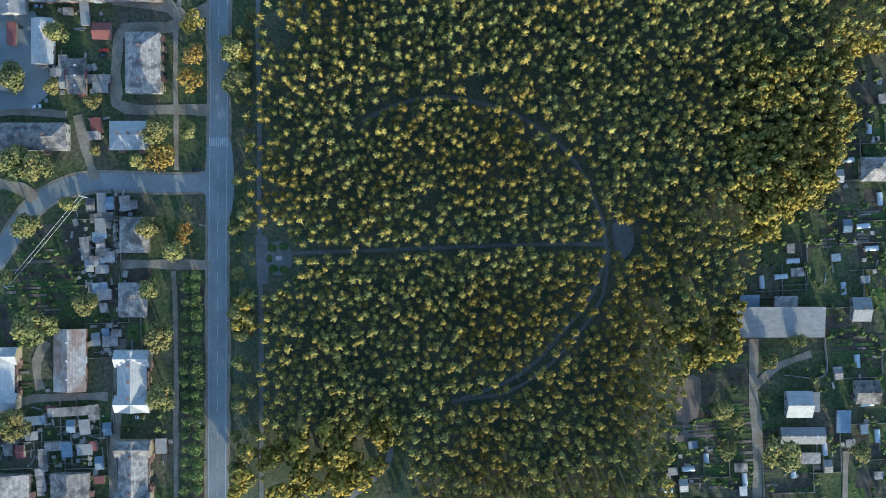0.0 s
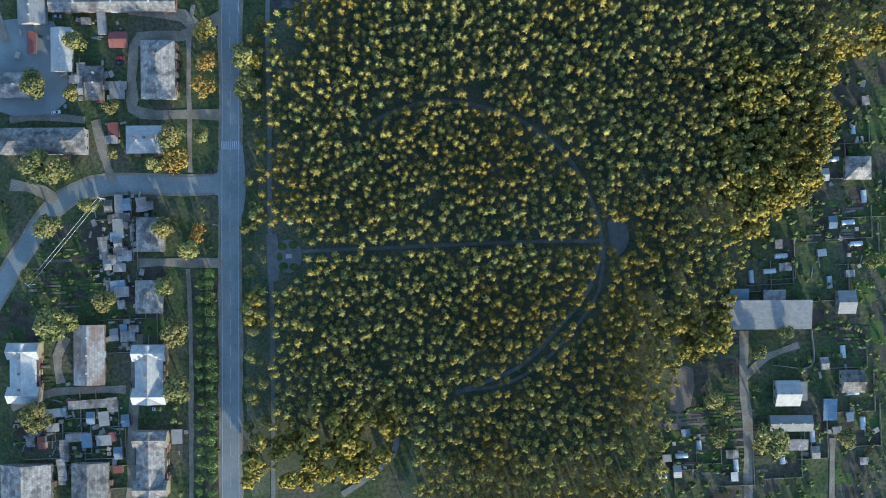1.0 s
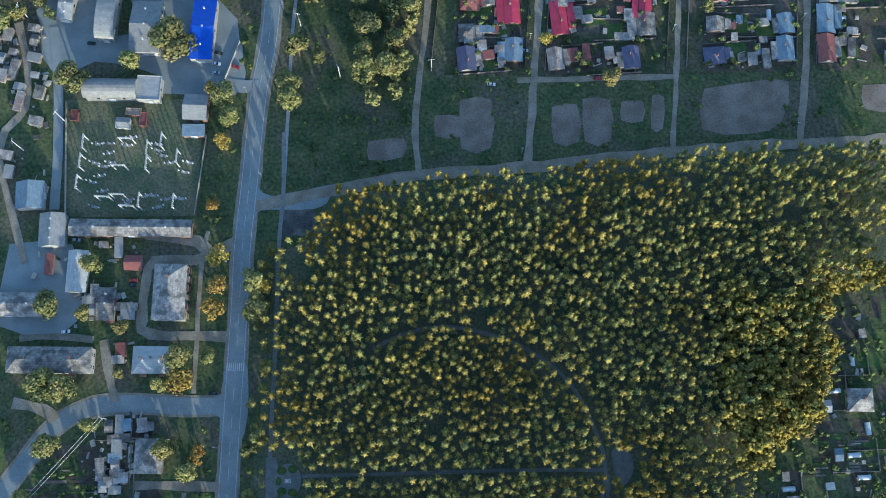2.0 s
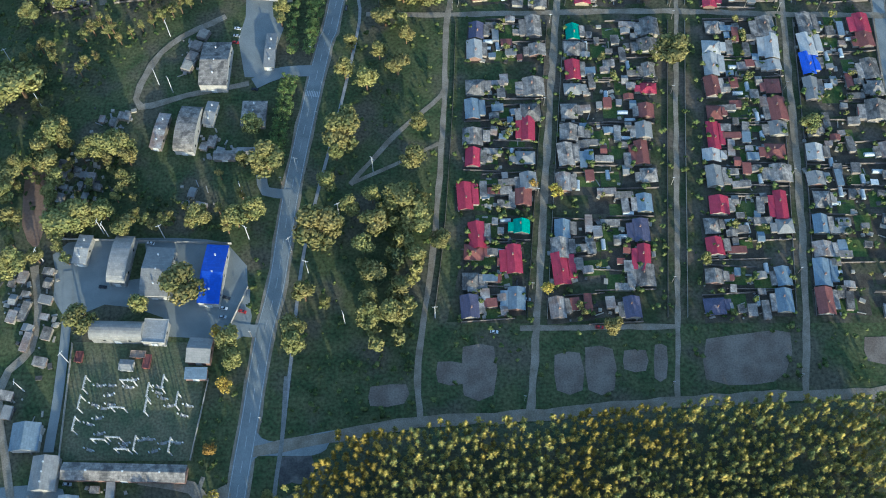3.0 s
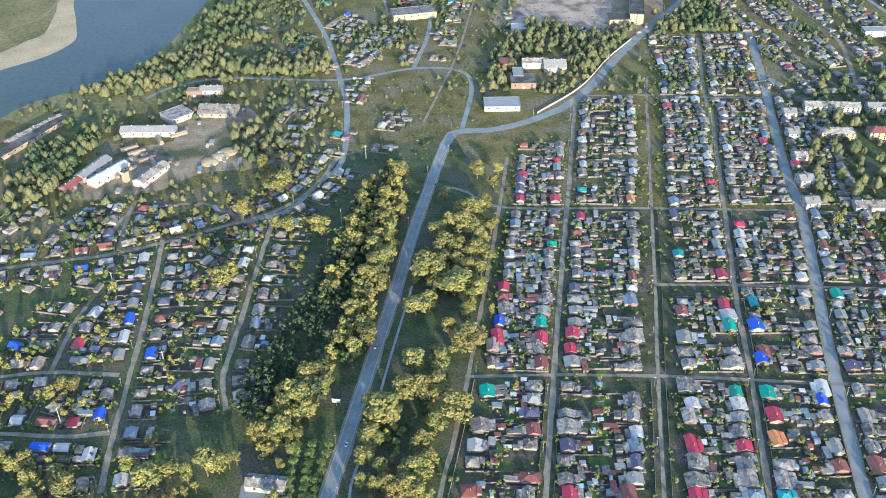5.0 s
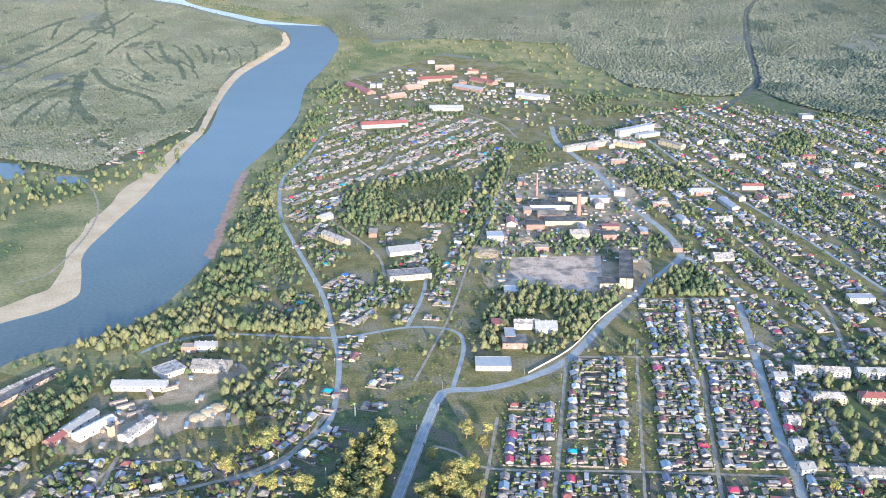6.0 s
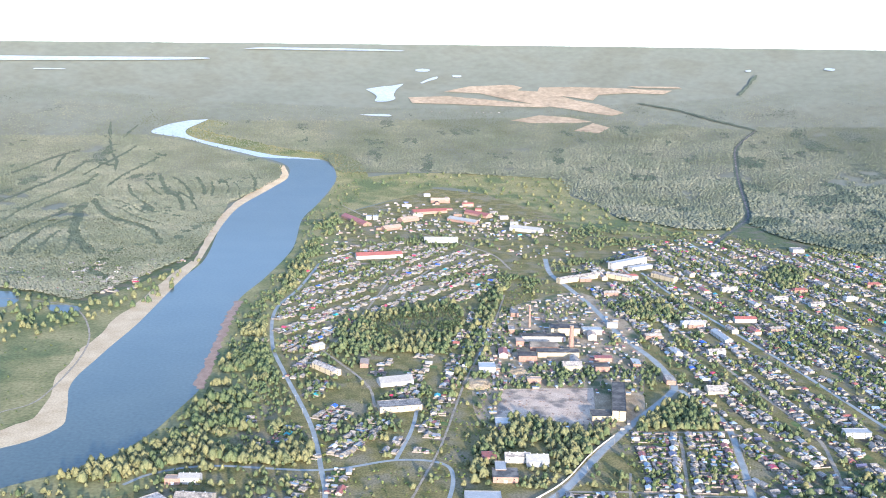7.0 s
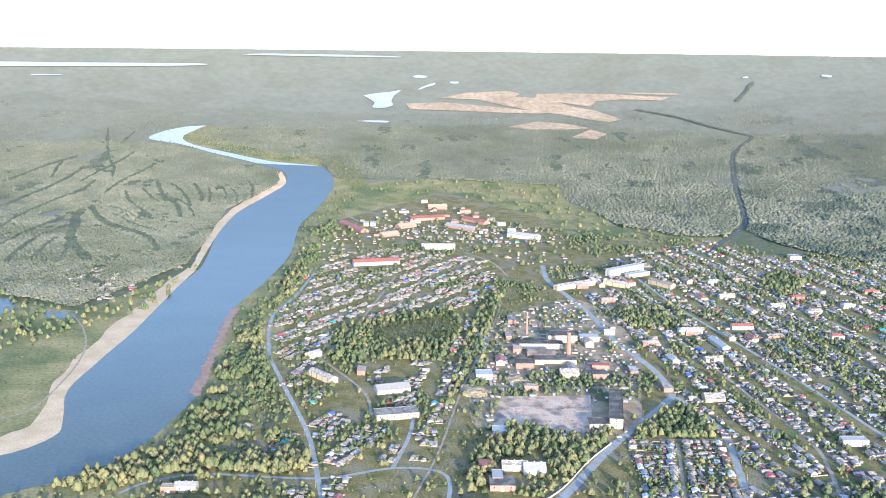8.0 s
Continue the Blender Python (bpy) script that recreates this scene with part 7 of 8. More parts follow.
for key, turn, along, across, chance in (("town_e", 102, 15, 26, 0.85), ("town_mid", 85, 18, 30, 0.7), ("town_w", 60, 14.5, 32, 0.85), ("town_v", 72, 15, 31, 0.8), ("town_s", 85, 17, 32, 0.75), ("town_x", 80, 18, 34, 0.6), ("town_n", 10, 26, 40, 0.5), ("town_far", 0, 30, 40, 0.6), ("town_bank", 5, 22, 40, 0.5), ("town_sw", 70, 20, 36, 0.55)):
    found = list(fill(key, turn, along, across, chance))
    fx, fy = np.array([(f[0], f[1]) for f in found]).T
    keep = inside(AREAS[key], fx, fy)
    for line in ("main", "village", "east1", "east2", "east3", "cross_w", "eastmain", "highway", "spur", "n3", "n4", "rail", "w6", "w1", "w2", "w3", "w5", "north1", "beach"):
        keep &= near_line(LINES[line][2], fx, fy) > 9
    keep &= ~inside(AREAS["lumber"], fx, fy)
    keep &= ~inside(AREAS["park_town"], fx, fy)
    wide += [f for f, k in zip(found, keep) if k]
solid = [(o.matrix_basis.translation.x, o.matrix_basis.translation.y, max(c.dimensions.length for c in o.children) / 2) for o in scene.objects if o.name.startswith(("works_hall", "apartment_building"))]
sx, sy, sr = np.array(solid).T
hx, hy = np.array([(h[0], h[1]) for h in houses]).T
far_beds = []
for x, y, turn in wide:
    if (np.hypot(sx - x, sy - y) < sr + 6).any() or (np.hypot(hx - x, hy - y) < 14).any():
        continue
    far_houses.append((x, y, turn, draw.randrange(8), draw.choice(FAR_DRAW)))
    if y > 2600:
        continue
    c, s = math.cos(radians(turn)), math.sin(radians(turn))
    for k in range(draw.choice((1, 2, 2, 3))):
        u, v = draw.uniform(-8, 8), draw.uniform(8, 17)
        spare.append((x + u * c - v * s, y + u * s + v * c, turn + draw.choice((0, 90)) + draw.uniform(-6, 6)))
    for k in range(3):
        u, v = draw.uniform(-7, 7), draw.uniform(5, 20)
        far_beds.append((x + u * c - v * s, y + u * s + v * c, c, s, draw.uniform(3, 7), draw.uniform(4, 8), draw.choice(("soil", "dark_soil", "lawn", "yard", "lawn"))))
walls, tops = [], {}
for x, y, turn, plan, roofing in far_houses:
    spot = x, y, turn, shrink(x, y)
    walls.append(placed(WALL_FORMS[plan], spot))
    tops.setdefault(roofing, []).append(placed(ROOF_FORMS[plan], spot))
town = tagged(new("far_houses", tri_mesh("far_houses", *gather(walls), M["mixed"], False)), "hundreds of small village houses with mixed roofs", "houses", kind="stuff")
for roofing, pieces in tops.items():
    ob = new("roofs", tri_mesh("roofs", *gather(pieces), M[roofing], False))
    ob.parent = town
for key, gap, chance in (("factory_ground", 13, 0.5), ("north_trees", 24, 0.4), ("lumber", 16, 0.35)):
    p = np.array(AREAS[key], float)
    x, y = scatter(np.random.default_rng(17), (*p.min(0), *p.max(0)), gap)
    keep = inside(AREAS[key], x, y) & ~inside(AREAS["lot"], x, y)
    for a, b in zip(x[keep], y[keep]):
        if draw.random() < chance and (np.hypot(sx - a, sy - b) > sr * 0.75 + 3).all():
            spare.append((a, b, draw.choice((2, 92)) + draw.uniform(-8, 8)))
walls, tops = [], {}
for x, y, turn in spare:
    plan, roofing = draw.randrange(4), draw.choice(SHED_ROOFS + ("film",))
    plan = 2 if roofing == "film" else plan
    walls.append(placed(SHED_WALLS[plan], (x, y, turn, 1.0)))
    tops.setdefault(roofing, []).append(placed(SHED_TOPS[plan], (x, y, turn, 1.0)))
huts = tagged(new("far_sheds", tri_mesh("far_sheds", *gather(walls), M["timber"], False)), "many small grey sheds behind the houses", "sheds", kind="stuff")
for roofing, pieces in tops.items():
    ob = new("roofs", tri_mesh("roofs", *gather(pieces), M[roofing], False))
    ob.parent = huts


# Broadleaf trees
def tree_meshes(seed, wide, high, lobes, per, leaf):
    r = np.random.default_rng(seed)
    crown = tri_mesh("crown", *broad_crown(r, wide, high * 0.3, high * 0.95, lobes, per // 3, wide * 0.15, per * 2), leaf)
    limbs = [stem(0.32, 0.16, 0, high * 0.5, 6)]
    for k in range(4):
        a = k * 1.7
        v, f = stem(0.14, 0.05, 0, high * 0.34, 4, (math.cos(a) * wide * 0.5, math.sin(a) * wide * 0.5))
        limbs.append((v + (0, 0, high * 0.4), f))
    return crown, tri_mesh("trunk", *gather(limbs), M["bark"])


def tree_kind(name, label, seed, wide, high, lobes, per, leaf, group):
    crown, trunk = tree_meshes(seed, wide, high, lobes, per, leaf)
    base = tagged(new(name), label, "tree", group)
    for part_name, me in (("trunk", trunk), ("crown", crown)):
        ob = new(part_name, me)
        ob.parent = base
    return base


KINDS = {
    "broad": [tree_kind("tree", "broad poplar with a sunlit yellow-green crown", 20 + k, 4.2, 13, 9, 64, M["leaf"], "verge trees") for k in range(5)],
    "birch": [tree_kind("birch_tree", "slender birch with a pointed sunlit yellow-green crown", 30 + k, 2.5, 13, 7, 48, M["leaf"], "birches") for k in range(4)],
    "lime": [tree_kind("lime_tree", "small round clipped street tree, dull green", 40 + k, 2.4, 5.5, 6, 24, M["lime"], "rows of street trees") for k in range(3)],
    "autumn": [tree_kind("autumn_tree", "small tree with orange-yellow autumn leaves", 50 + k, 3.2, 8, 7, 32, M["autumn"], "autumn trees") for k in range(3)],
}
SIZES = {"broad": 5.2, "birch": 3.1, "lime": 3.0, "autumn": 4.2}
used = set()


def plant(kind, x, y, radius):
    source = draw.choice(KINDS[kind])
    s = radius / SIZES[kind]
    m = pose(x, y, 0, 0, 0, draw.uniform(0, 360)) @ Matrix.Diagonal((s, s, s**0.5 * draw.uniform(0.85, 1.1), 1))
    if source.name in used:
        copy_thing(source, m)
    else:
        used.add(source.name)
        source.matrix_basis = m


for key, rows in TREES.items():
    kind = "lime" if key.startswith("lime") else "autumn" if key == "autumn" else "birch" if key.startswith("birch") else "broad"
    for x, y, r in rows:
        plant(kind, x, y, r * (1.12 if kind == "broad" else 1.1 if kind == "birch" else 1.55))

rng = np.random.default_rng(8)


NEAR = [broad_crown(rng, 3.6, 2.0, 10.5, 6, 5, 1.05, 32) for _ in range(12)]


def dome_tree(domes, wide, tall, tufts):
    """A far broadleaf tree: overlapping uneven domes of foliage with ragged tufts."""
    out = []
    for k in range(domes):
        a, reach = k * 2.3 + rng.uniform(-0.5, 0.5), (0.0 if k == 0 else wide * rng.uniform(0.45, 0.75))
        r, top = wide * (0.8 if k == 0 else rng.uniform(0.42, 0.65)), tall * (1.0 if k == 0 else rng.uniform(0.55, 0.85))
        turn = np.arange(6) * math.pi / 3 + rng.uniform(0, 1)
        low = np.stack([r * rng.uniform(0.8, 1.1, 6) * np.cos(turn), r * rng.uniform(0.8, 1.1, 6) * np.sin(turn), top * rng.uniform(0.1, 0.35, 6)], 1)
        mid = np.stack([r * rng.uniform(0.65, 0.95, 6) * np.cos(turn + 0.5), r * rng.uniform(0.65, 0.95, 6) * np.sin(turn + 0.5), top * rng.uniform(0.6, 0.8, 6)], 1)
        v = np.vstack([low, mid, [(*rng.uniform(-0.4, 0.4, 2), top)]]) + (reach * math.cos(a), reach * math.sin(a), 0)
        f = []
        for j in range(6):
            i = (j + 1) % 6
            f += [(j, i, 6 + j), (i, 6 + i, 6 + j), (6 + j, 6 + i, 12)]
        out.append((v, np.array(f)))
    for _ in range(tufts):
        d = rng.normal(size=3)
        d /= np.linalg.norm(d)
        out.append((clump(rng) * rng.uniform(0.6, 1.0) + d * (wide * 0.95, wide * 0.95, tall * 0.4) + (0, 0, tall * 0.55), CLUMP_FACES))
    return gather(out)


LOW = [dome_tree(4, 3.8, 9.0, 4) for _ in range(14)]
LIGHT = [dome_tree(3, 3.2, 7.0, 3) for _ in range(14)]
BUSH = [broad_crown(rng, 1.5, 0.4, 2.6, 2, 3, 1.05) for _ in range(8)]
SLIM = [broad_crown(rng, 2.3, 1.0, 12.0, 6, 4, 1.0) for _ in range(8)]


def wood_crown():
    """A far forest tree: a blunt six-sided crown down to the undergrowth."""
    a = np.arange(6) * math.pi / 3 + rng.uniform(-0.2, 0.2, 6)
    r = 4.3 * rng.uniform(0.8, 1.2, 6)
    ring = np.stack([r * np.cos(a), r * np.sin(a), rng.uniform(2.2, 4.6, 6)], 1)
    return np.vstack([ring, [(*rng.uniform(-0.6, 0.6, 2), rng.uniform(6.6, 8.4))]]), np.array([(k, (k + 1) % 6, 6) for k in range(6)])


WOOD = [wood_crown() for _ in range(24)]


def grown(key, gap, chance=0.9, low=0.7, high=1.2, room=5.0):
    p = np.array(AREAS[key], float)
    x, y = scatter(rng, (*p.min(0), *p.max(0)), gap)
    keep = inside(AREAS[key], x, y) & (rng.uniform(size=x.shape) < chance)
    for line, (width, surface, points) in LINES.items():
        q = np.array(points)
        if (q.max(0) + 20 > p.min(0)).all() and (q.min(0) - 20 < p.max(0)).all():
            keep &= near_line(points, x, y) > width / 2 + (room if width > 4 else 2)
    return [(a, b, ground_z(a, b), rng.uniform(low, high)) for a, b in zip(x[keep], y[keep])]


groves, fringe = [], []
for key, gap in (("belt_l", 6.8), ("belt_out", 6.5), ("belt_r", 9.5), ("bank_clump", 6.5), ("nw_shrub", 11), ("grove", 10), ("park_town", 10), ("bank_e", 9), ("bank_s", 12), ("bank_m", 15), ("plant_s", 9), ("plant_e", 8), ("strip_rail", 12), ("east_w", 10), ("mid_w", 10), ("low_w", 10), ("low_w2", 10), ("edge_e", 7.5), ("edge_x", 5.5), ("edge_ne", 7), ("edge_se", 6), ("edge_s", 6), ("edge_w", 8), ("edge_w2", 8), ("bank_n", 11), ("north_trees", 42), ("left_low", 22), ("flats_e", 17), ("meadow", 45)):
    fresh = grown(key, gap * 1.12, 0.58 if key in ("bank_s", "bank_m", "bank_n") else 0.9, 0.5 if key == "nw_shrub" else 1.0 if key.startswith("belt") else 1.3 if key.startswith("edge") else 0.85, 0.9 if key == "nw_shrub" else 1.7 if key.startswith(("belt", "edge")) else 1.5)
    if key in ("bank_s", "bank_m", "bank_n", "bank_e"):
        fresh = [q for q in grown(key, gap * 0.75, 0.95, 0.6, 1.7) if noise.noise((q[0] * 0.022, q[1] * 0.022, 4.4)) + 0.5 * noise.noise((q[0] * 0.06, q[1] * 0.06, 1.3)) > 0.02]
    if key == "belt_r":
        fresh = [(a, b, c, d * 0.72) for a, b, c, d in fresh if rng.uniform() < 0.85]
    if key.startswith("edge"):
        fringe += fresh
    else:
        groves += fresh
for x, y, turn, plan, roofing, way, extra in houses:
    c, s = math.cos(radians(turn)), math.sin(radians(turn))
    for k in range(int(rng.uniform(1, 4)) if way is None else int(rng.uniform(0, 2))):
        u, v = rng.uniform(-9, 9), rng.uniform(10, 27)
        groves.append((x + u * c - v * s, y + u * s + v * c, 0.0, rng.uniform(0.35, 0.75) if way else rng.uniform(0.4, 1.05)))
gx, gy = np.array([(q[0], q[1]) for q in groves]).T
dry = ~inside(river, gx, gy)
for key in ("pond1", "pond2"):
    dry &= ~inside(AREAS[key], gx, gy)
dry &= ~inside(AREAS["park_dark"], gx, gy)
groves = [q for q, k in zip(groves, dry) if k]
townscape = [q for q in grown("town_all", 9.5, 0.85, 0.4, 1.25) if noise.noise((q[0] * 0.013, q[1] * 0.013, 2.4)) + 0.6 * noise.noise((q[0] * 0.05, q[1] * 0.05, 7.7)) > 0.14]
townscape += grown("town_all", 36, 0.6, 0.4, 1.2) + grown("town_low", 12.5, 0.65, 0.5, 1.4)
bank = smooth_line(AREAS["river_r"], 11)
out = sides(bank)
out *= -1 if inside(river, *(bank[len(bank) // 3] + out[len(bank) // 3] * 6).reshape(2, 1))[0] else 1
for p, n in zip(bank, out):
    for k in range(3):
        q = p + n * rng.uniform(12, 95) ** 1.0
        if rng.uniform() < 0.55 and q[1] > 900:
            townscape.append((q[0], q[1], ground_z(*q), rng.uniform(0.5, 1.3) * shrink(*q)))
tx, ty = np.array([(q[0], q[1]) for q in townscape]).T
ok = (~inside(AREAS["town_w"], tx, ty) | (rng.uniform(size=tx.shape) < 0.6)) & ~inside(AREAS["north_trees"], tx, ty) & ~inside(river, tx, ty) & ~inside(AREAS["lot"], tx, ty) & ~inside(AREAS["lumber"], tx, ty) & ((tx < -20) | (ty > 1000))
for bx, by, br in solid:
    ok &= np.hypot(tx - bx, ty - by) > br * 0.8 + 3
townscape = [q for q, k in zip(townscape, ok) if k]
def halves(spots, share):
    """Parts spots into two kinds of tree in loose clusters."""
    one, two = [], []
    for q in spots:
        (one if noise.noise((q[0] * 0.02, q[1] * 0.02, 8.3)) + rng.uniform(-0.35, 0.35) < share - (0.3 if q[1] > 1150 else 0.0) + (0.5 if q[1] < 200 else 0.0) else two).append(q)
    return one, two


for name, forms, spots, share, first_label, second_label in (("town_trees", LIGHT, townscape, -0.05, "sunlit olive broadleaf trees between the town houses", "dull green broadleaf trees between the town houses"), ("groves", NEAR, [q for q in groves if math.hypot(q[0], q[1]) < 820], 0.3, "groves of sunlit olive-gold broadleaf trees", "groves of deep green broadleaf trees"), ("groves", LOW, [q for q in groves if math.hypot(q[0], q[1]) >= 820], 0.3, "groves of sunlit olive-gold broadleaf trees", "groves of deep green broadleaf trees")):
    for chosen, leaf, label in zip(halves(spots, share), ("leaf" if forms is NEAR else "leaf_olive", "leaf_green"), (first_label, second_label)):
        tagged(new(name, tri_mesh(name, *forest(forms, chosen, rng), M[leaf])), label, "trees", kind="stuff")
tagged(new("fringe_trees", tri_mesh("fringe_trees", *forest(NEAR, fringe, rng), M["gold"])), "golden-leaved broadleaf trees fringing the pine park", "trees", kind="stuff")
darker = grown("belt_dark", 5.5, 0.95, 0.9, 1.4) + grown("park_dark", 8.0, 0.55, 0.8, 1.3)
tagged(new("spruce_belt", tri_mesh("spruce_belt", *forest(SLIM, darker, rng), M["spruce"])), "dark belt of slim young conifers", "trees", kind="stuff")
yard = []
for x, y, turn, plan, roofing, way, extra in houses:
    for k in range(10):
        a, d = rng.uniform(0, 6.28), rng.uniform(7, 24)
        yard.append((x + d * math.cos(a), y + d * math.sin(a), 0, rng.uniform(0.4, 1.6)))
for x, y, turn, plan, roofing in far_houses:
    if y < 2400:
        for k in range(1):
            a, d = rng.uniform(0, 6.28), rng.uniform(8, 17)
            yard.append((x + d * math.cos(a), y + d * math.sin(a), 0, rng.uniform(0.7, 2.6)))
yx, yy = np.array([(q[0], q[1]) for q in yard]).T
ok = np.ones(len(yard), bool)
for line, (width, surface, points) in LINES.items():
    ok &= near_line(points, yx, yy) > width / 2 + 1.5
yard = [q for q, k in zip(yard, ok) if k]
tagged(new("garden_bushes", tri_mesh("garden_bushes", *forest(BUSH, yard, rng), M["shrub"])), "bushes and small fruit trees in the gardens", "bushes", kind="stuff")

for material, label in (("soil", "bare tan garden beds of the town plots"), ("dark_soil", "dark dug garden beds of the town plots"), ("lawn", "green garden lawns of the town plots"), ("yard", "trodden earth yards of the town plots")):
    bm = bmesh.new()
    for k, (x, y, c, s, a, b, kind) in enumerate(far_beds):
        if kind == material:
            bm.faces.new([bm.verts.new((x + i * a * c - j * b * s, y + i * a * s + j * b * c, 0.03 + 0.0004 * (k % 90))) for i, j in ((-1, -1), (1, -1), (1, 1), (-1, 1))])
    tagged(part("garden_ground", bm, M[material]), label, "garden ground", kind="stuff")

# Far woods
far, dark = [], []
for key, gap, chance in (("w_left", 5.4, 0.97), ("w_north", 7.2, 0.96), ("w_east", 6.6, 0.96), ("w_rim", 11, 0.92)):
    spots = grown(key, gap, chance, 0.55, 1.3, 3)
    fx, fy = np.array([(s[0], s[1]) for s in spots]).T
    keep = ~inside(river, fx, fy)
    for other in ("field1", "field2", "field3", "field4", "field5", "field6", "lake", "lake2", "far_river", "far_river2", "far_river3", "far_river4", "pond1", "pond2", "meadow"):
        keep &= ~inside(AREAS[other], fx, fy)
    hollow = np.zeros(len(spots), bool)
    if key == "w_left":
        # distances with the depth from south-east to north-west counted less
        flat = np.array([(1 - 0.6 * 0.11, 0.6 * 0.31), (0.6 * 0.31, 1 - 0.6 * 0.89)])
        wx, wy = flat @ np.stack([fx, fy])
        gap_from = np.min([near_line([tuple(flat @ np.array(q, float)) for q in points], wx, wy) - wide * 0.9 for wide, points in SWALES], axis=0)
        # trees along the hollows get the colour with the shade in it
        hollow = gap_from < 0
        spots = [(a, b, c, s * (0.85 if d < 0 else 1.35 if d < 12 else 1.0)) for (a, b, c, s), d in zip(spots, gap_from)]
    thin = np.array([noise.noise((p * 0.006, q * 0.006, 1.7)) + 0.6 * noise.noise((p * 0.02, q * 0.02, 5.2)) for p, q in zip(fx, fy)])
    spots = [(a, b, c, s * (1.0 + 0.45 * t)) for (a, b, c, s), t in zip(spots, thin)]
    keep &= thin > -0.62
    # noise patches of the same dark colour, for shadows over the forest
    stand = np.array([noise.noise((p * 0.011, q * 0.007, 6.1)) + 0.5 * noise.noise((p * 0.035, q * 0.03, 2.2)) for p, q in zip(fx, fy)])
    hollow |= stand > (0.5 if key == "w_left" else 0.3 if key == "w_east" else 0.5)
    for (a, b, c, s), k, h in zip(spots, keep, hollow):
        if k:
            (dark if h else far).append((a, b, c, s * (0.74 if key == "w_left" else 0.95) * max(0.45, shrink(a, b))))
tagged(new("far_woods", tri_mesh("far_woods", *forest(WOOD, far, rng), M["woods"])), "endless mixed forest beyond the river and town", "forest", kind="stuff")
tagged(new("hollow_woods", tri_mesh("hollow_woods", *forest(WOOD, dark, rng), M["woods_shade"])), "forest trees coloured darker for the shade of hollows and patches", "forest", kind="stuff")


# Sheds and garages of the old quarter, the summer gardens and the works
M["black"] = mat("black", (0.02, 0.02, 0.022), (0.035, 0.035, 0.035), 1.0, 4.0, 0.5)
M["white_concrete"] = mat("white_concrete", (0.4, 0.385, 0.36), (0.5, 0.48, 0.45), 0.3, 2.0, 0.85)
for key, turn, roofs in (("garages", 2, ("slate", "pale_metal", "sky_metal", "patched", "slate")), ("yards", 2, ("slate", "sky_metal", "pale_metal", "rust", "slate")), ("north", 0, ("slate", "pale_metal", "rust")), ("dachas", 2, ("pale_metal", "slate", "slate", "sky_metal", "white_metal")), ("garages_w", -12, ("slate", "slate", "pale_metal", "patched"))):
    for k, (x, y) in enumerate(PLACES[key]):
        if key == "dachas" and k % 2 == 0:
            greenhouse(x, y, draw.choice((2, 92)))
            continue
        shed(x, y, turn + draw.choice((0, 90)) + draw.uniform(-3, 3), draw.choice((0, 2, 2)) if key == "dachas" else draw.randrange(4), roofs[k % len(roofs)])


OLD_PLOTS = []
for key, gap, chance in (("old_town", 15, 0.55), ("gardens_e", 15, 0.7)):
    for x, y, z, s in grown(key, gap, chance, 0.5, 1.0, 2.0):
        if (np.hypot(sx - x, sy - y) > sr + 2).all():
            OLD_PLOTS.append((x, y))
for material, pick, label in (("dark_soil", 0, "dark dug garden beds between sheds"), ("lawn", 1, "mown green garden lawns between sheds"), ("yard", 2, "trodden earth yards between sheds")):
    bm = bmesh.new()
    for k, (x, y) in enumerate(OLD_PLOTS):
        if k % 3 == pick:
            a, b = draw.uniform(3, 7), draw.uniform(3, 6)
            z = 0.015 + 0.0003 * (k % 200)
            bm.faces.new([bm.verts.new((x + i * a + draw.uniform(-0.5, 0.5), y + j * b + draw.uniform(-0.5, 0.5), z)) for i, j in ((-1, -1), (1, -1), (1, 1), (-1, 1))])
    tagged(part("garden_ground", bm, M[material]), label, "garden ground", kind="stuff")


# Parked cars
def car_form(paint, label):
    base = tagged(new("car"), label, "car")
    bm = bmesh.new()
    prof = ((-2.1, 0.35), (-2.15, 0.75), (-1.9, 0.85), (0.95, 0.88), (2.0, 0.75), (2.1, 0.4))
    rows = loft(bm, [[(x, s * (0.82 if 0 < k < 5 else 0.78), z) for k, (x, z) in enumerate(prof)] for s in (-1, 1)])
    bm.faces.new(rows[0])
    bm.faces.new(rows[1][::-1])
    bmesh.ops.recalc_face_normals(bm, faces=bm.faces)
    part("body", bm, paint, base)
    bm = bmesh.new()
    prof = ((-1.75, 0.87), (-1.3, 1.35), (0.1, 1.38), (0.95, 0.89))
    rows = loft(bm, [[(x, s * (0.74 if k in (0, 3) else 0.62), z) for k, (x, z) in enumerate(prof)] for s in (-1, 1)])
    bm.faces.new(rows[0])
    bm.faces.new(rows[1][::-1])
    bmesh.ops.recalc_face_normals(bm, faces=bm.faces)
    part("cabin", bm, M["glass"], base)
    part("roof", block_bm((-1.28, -0.6, 1.385, 0.08, 0.6, 1.42)), paint, base)
    for x in (-1.3, 1.3):
        for s in (-1, 1):
            bm = bmesh.new()
            bmesh.ops.create_cone(bm, cap_ends=True, segments=14, radius1=0.31, radius2=0.31, depth=0.2, matrix=Matrix.Translation((x, s * 0.75, 0.31)) @ Matrix.Rotation(math.pi / 2, 4, "X"))
            part("wheel", bm, M["black"], base)
    return base


PAINTS = [(metal("car_white", (0.7, 0.7, 0.7), 0.3), "white parked saloon car"), (metal("car_dark", (0.03, 0.035, 0.045), 0.25), "dark parked saloon car"), (metal("car_red", (0.4, 0.03, 0.03), 0.3), "red parked saloon car"), (metal("car_silver", (0.4, 0.42, 0.44), 0.25), "silver parked saloon car")]
FORMS = [car_form(*p) for p in PAINTS]
fresh = set(range(4))
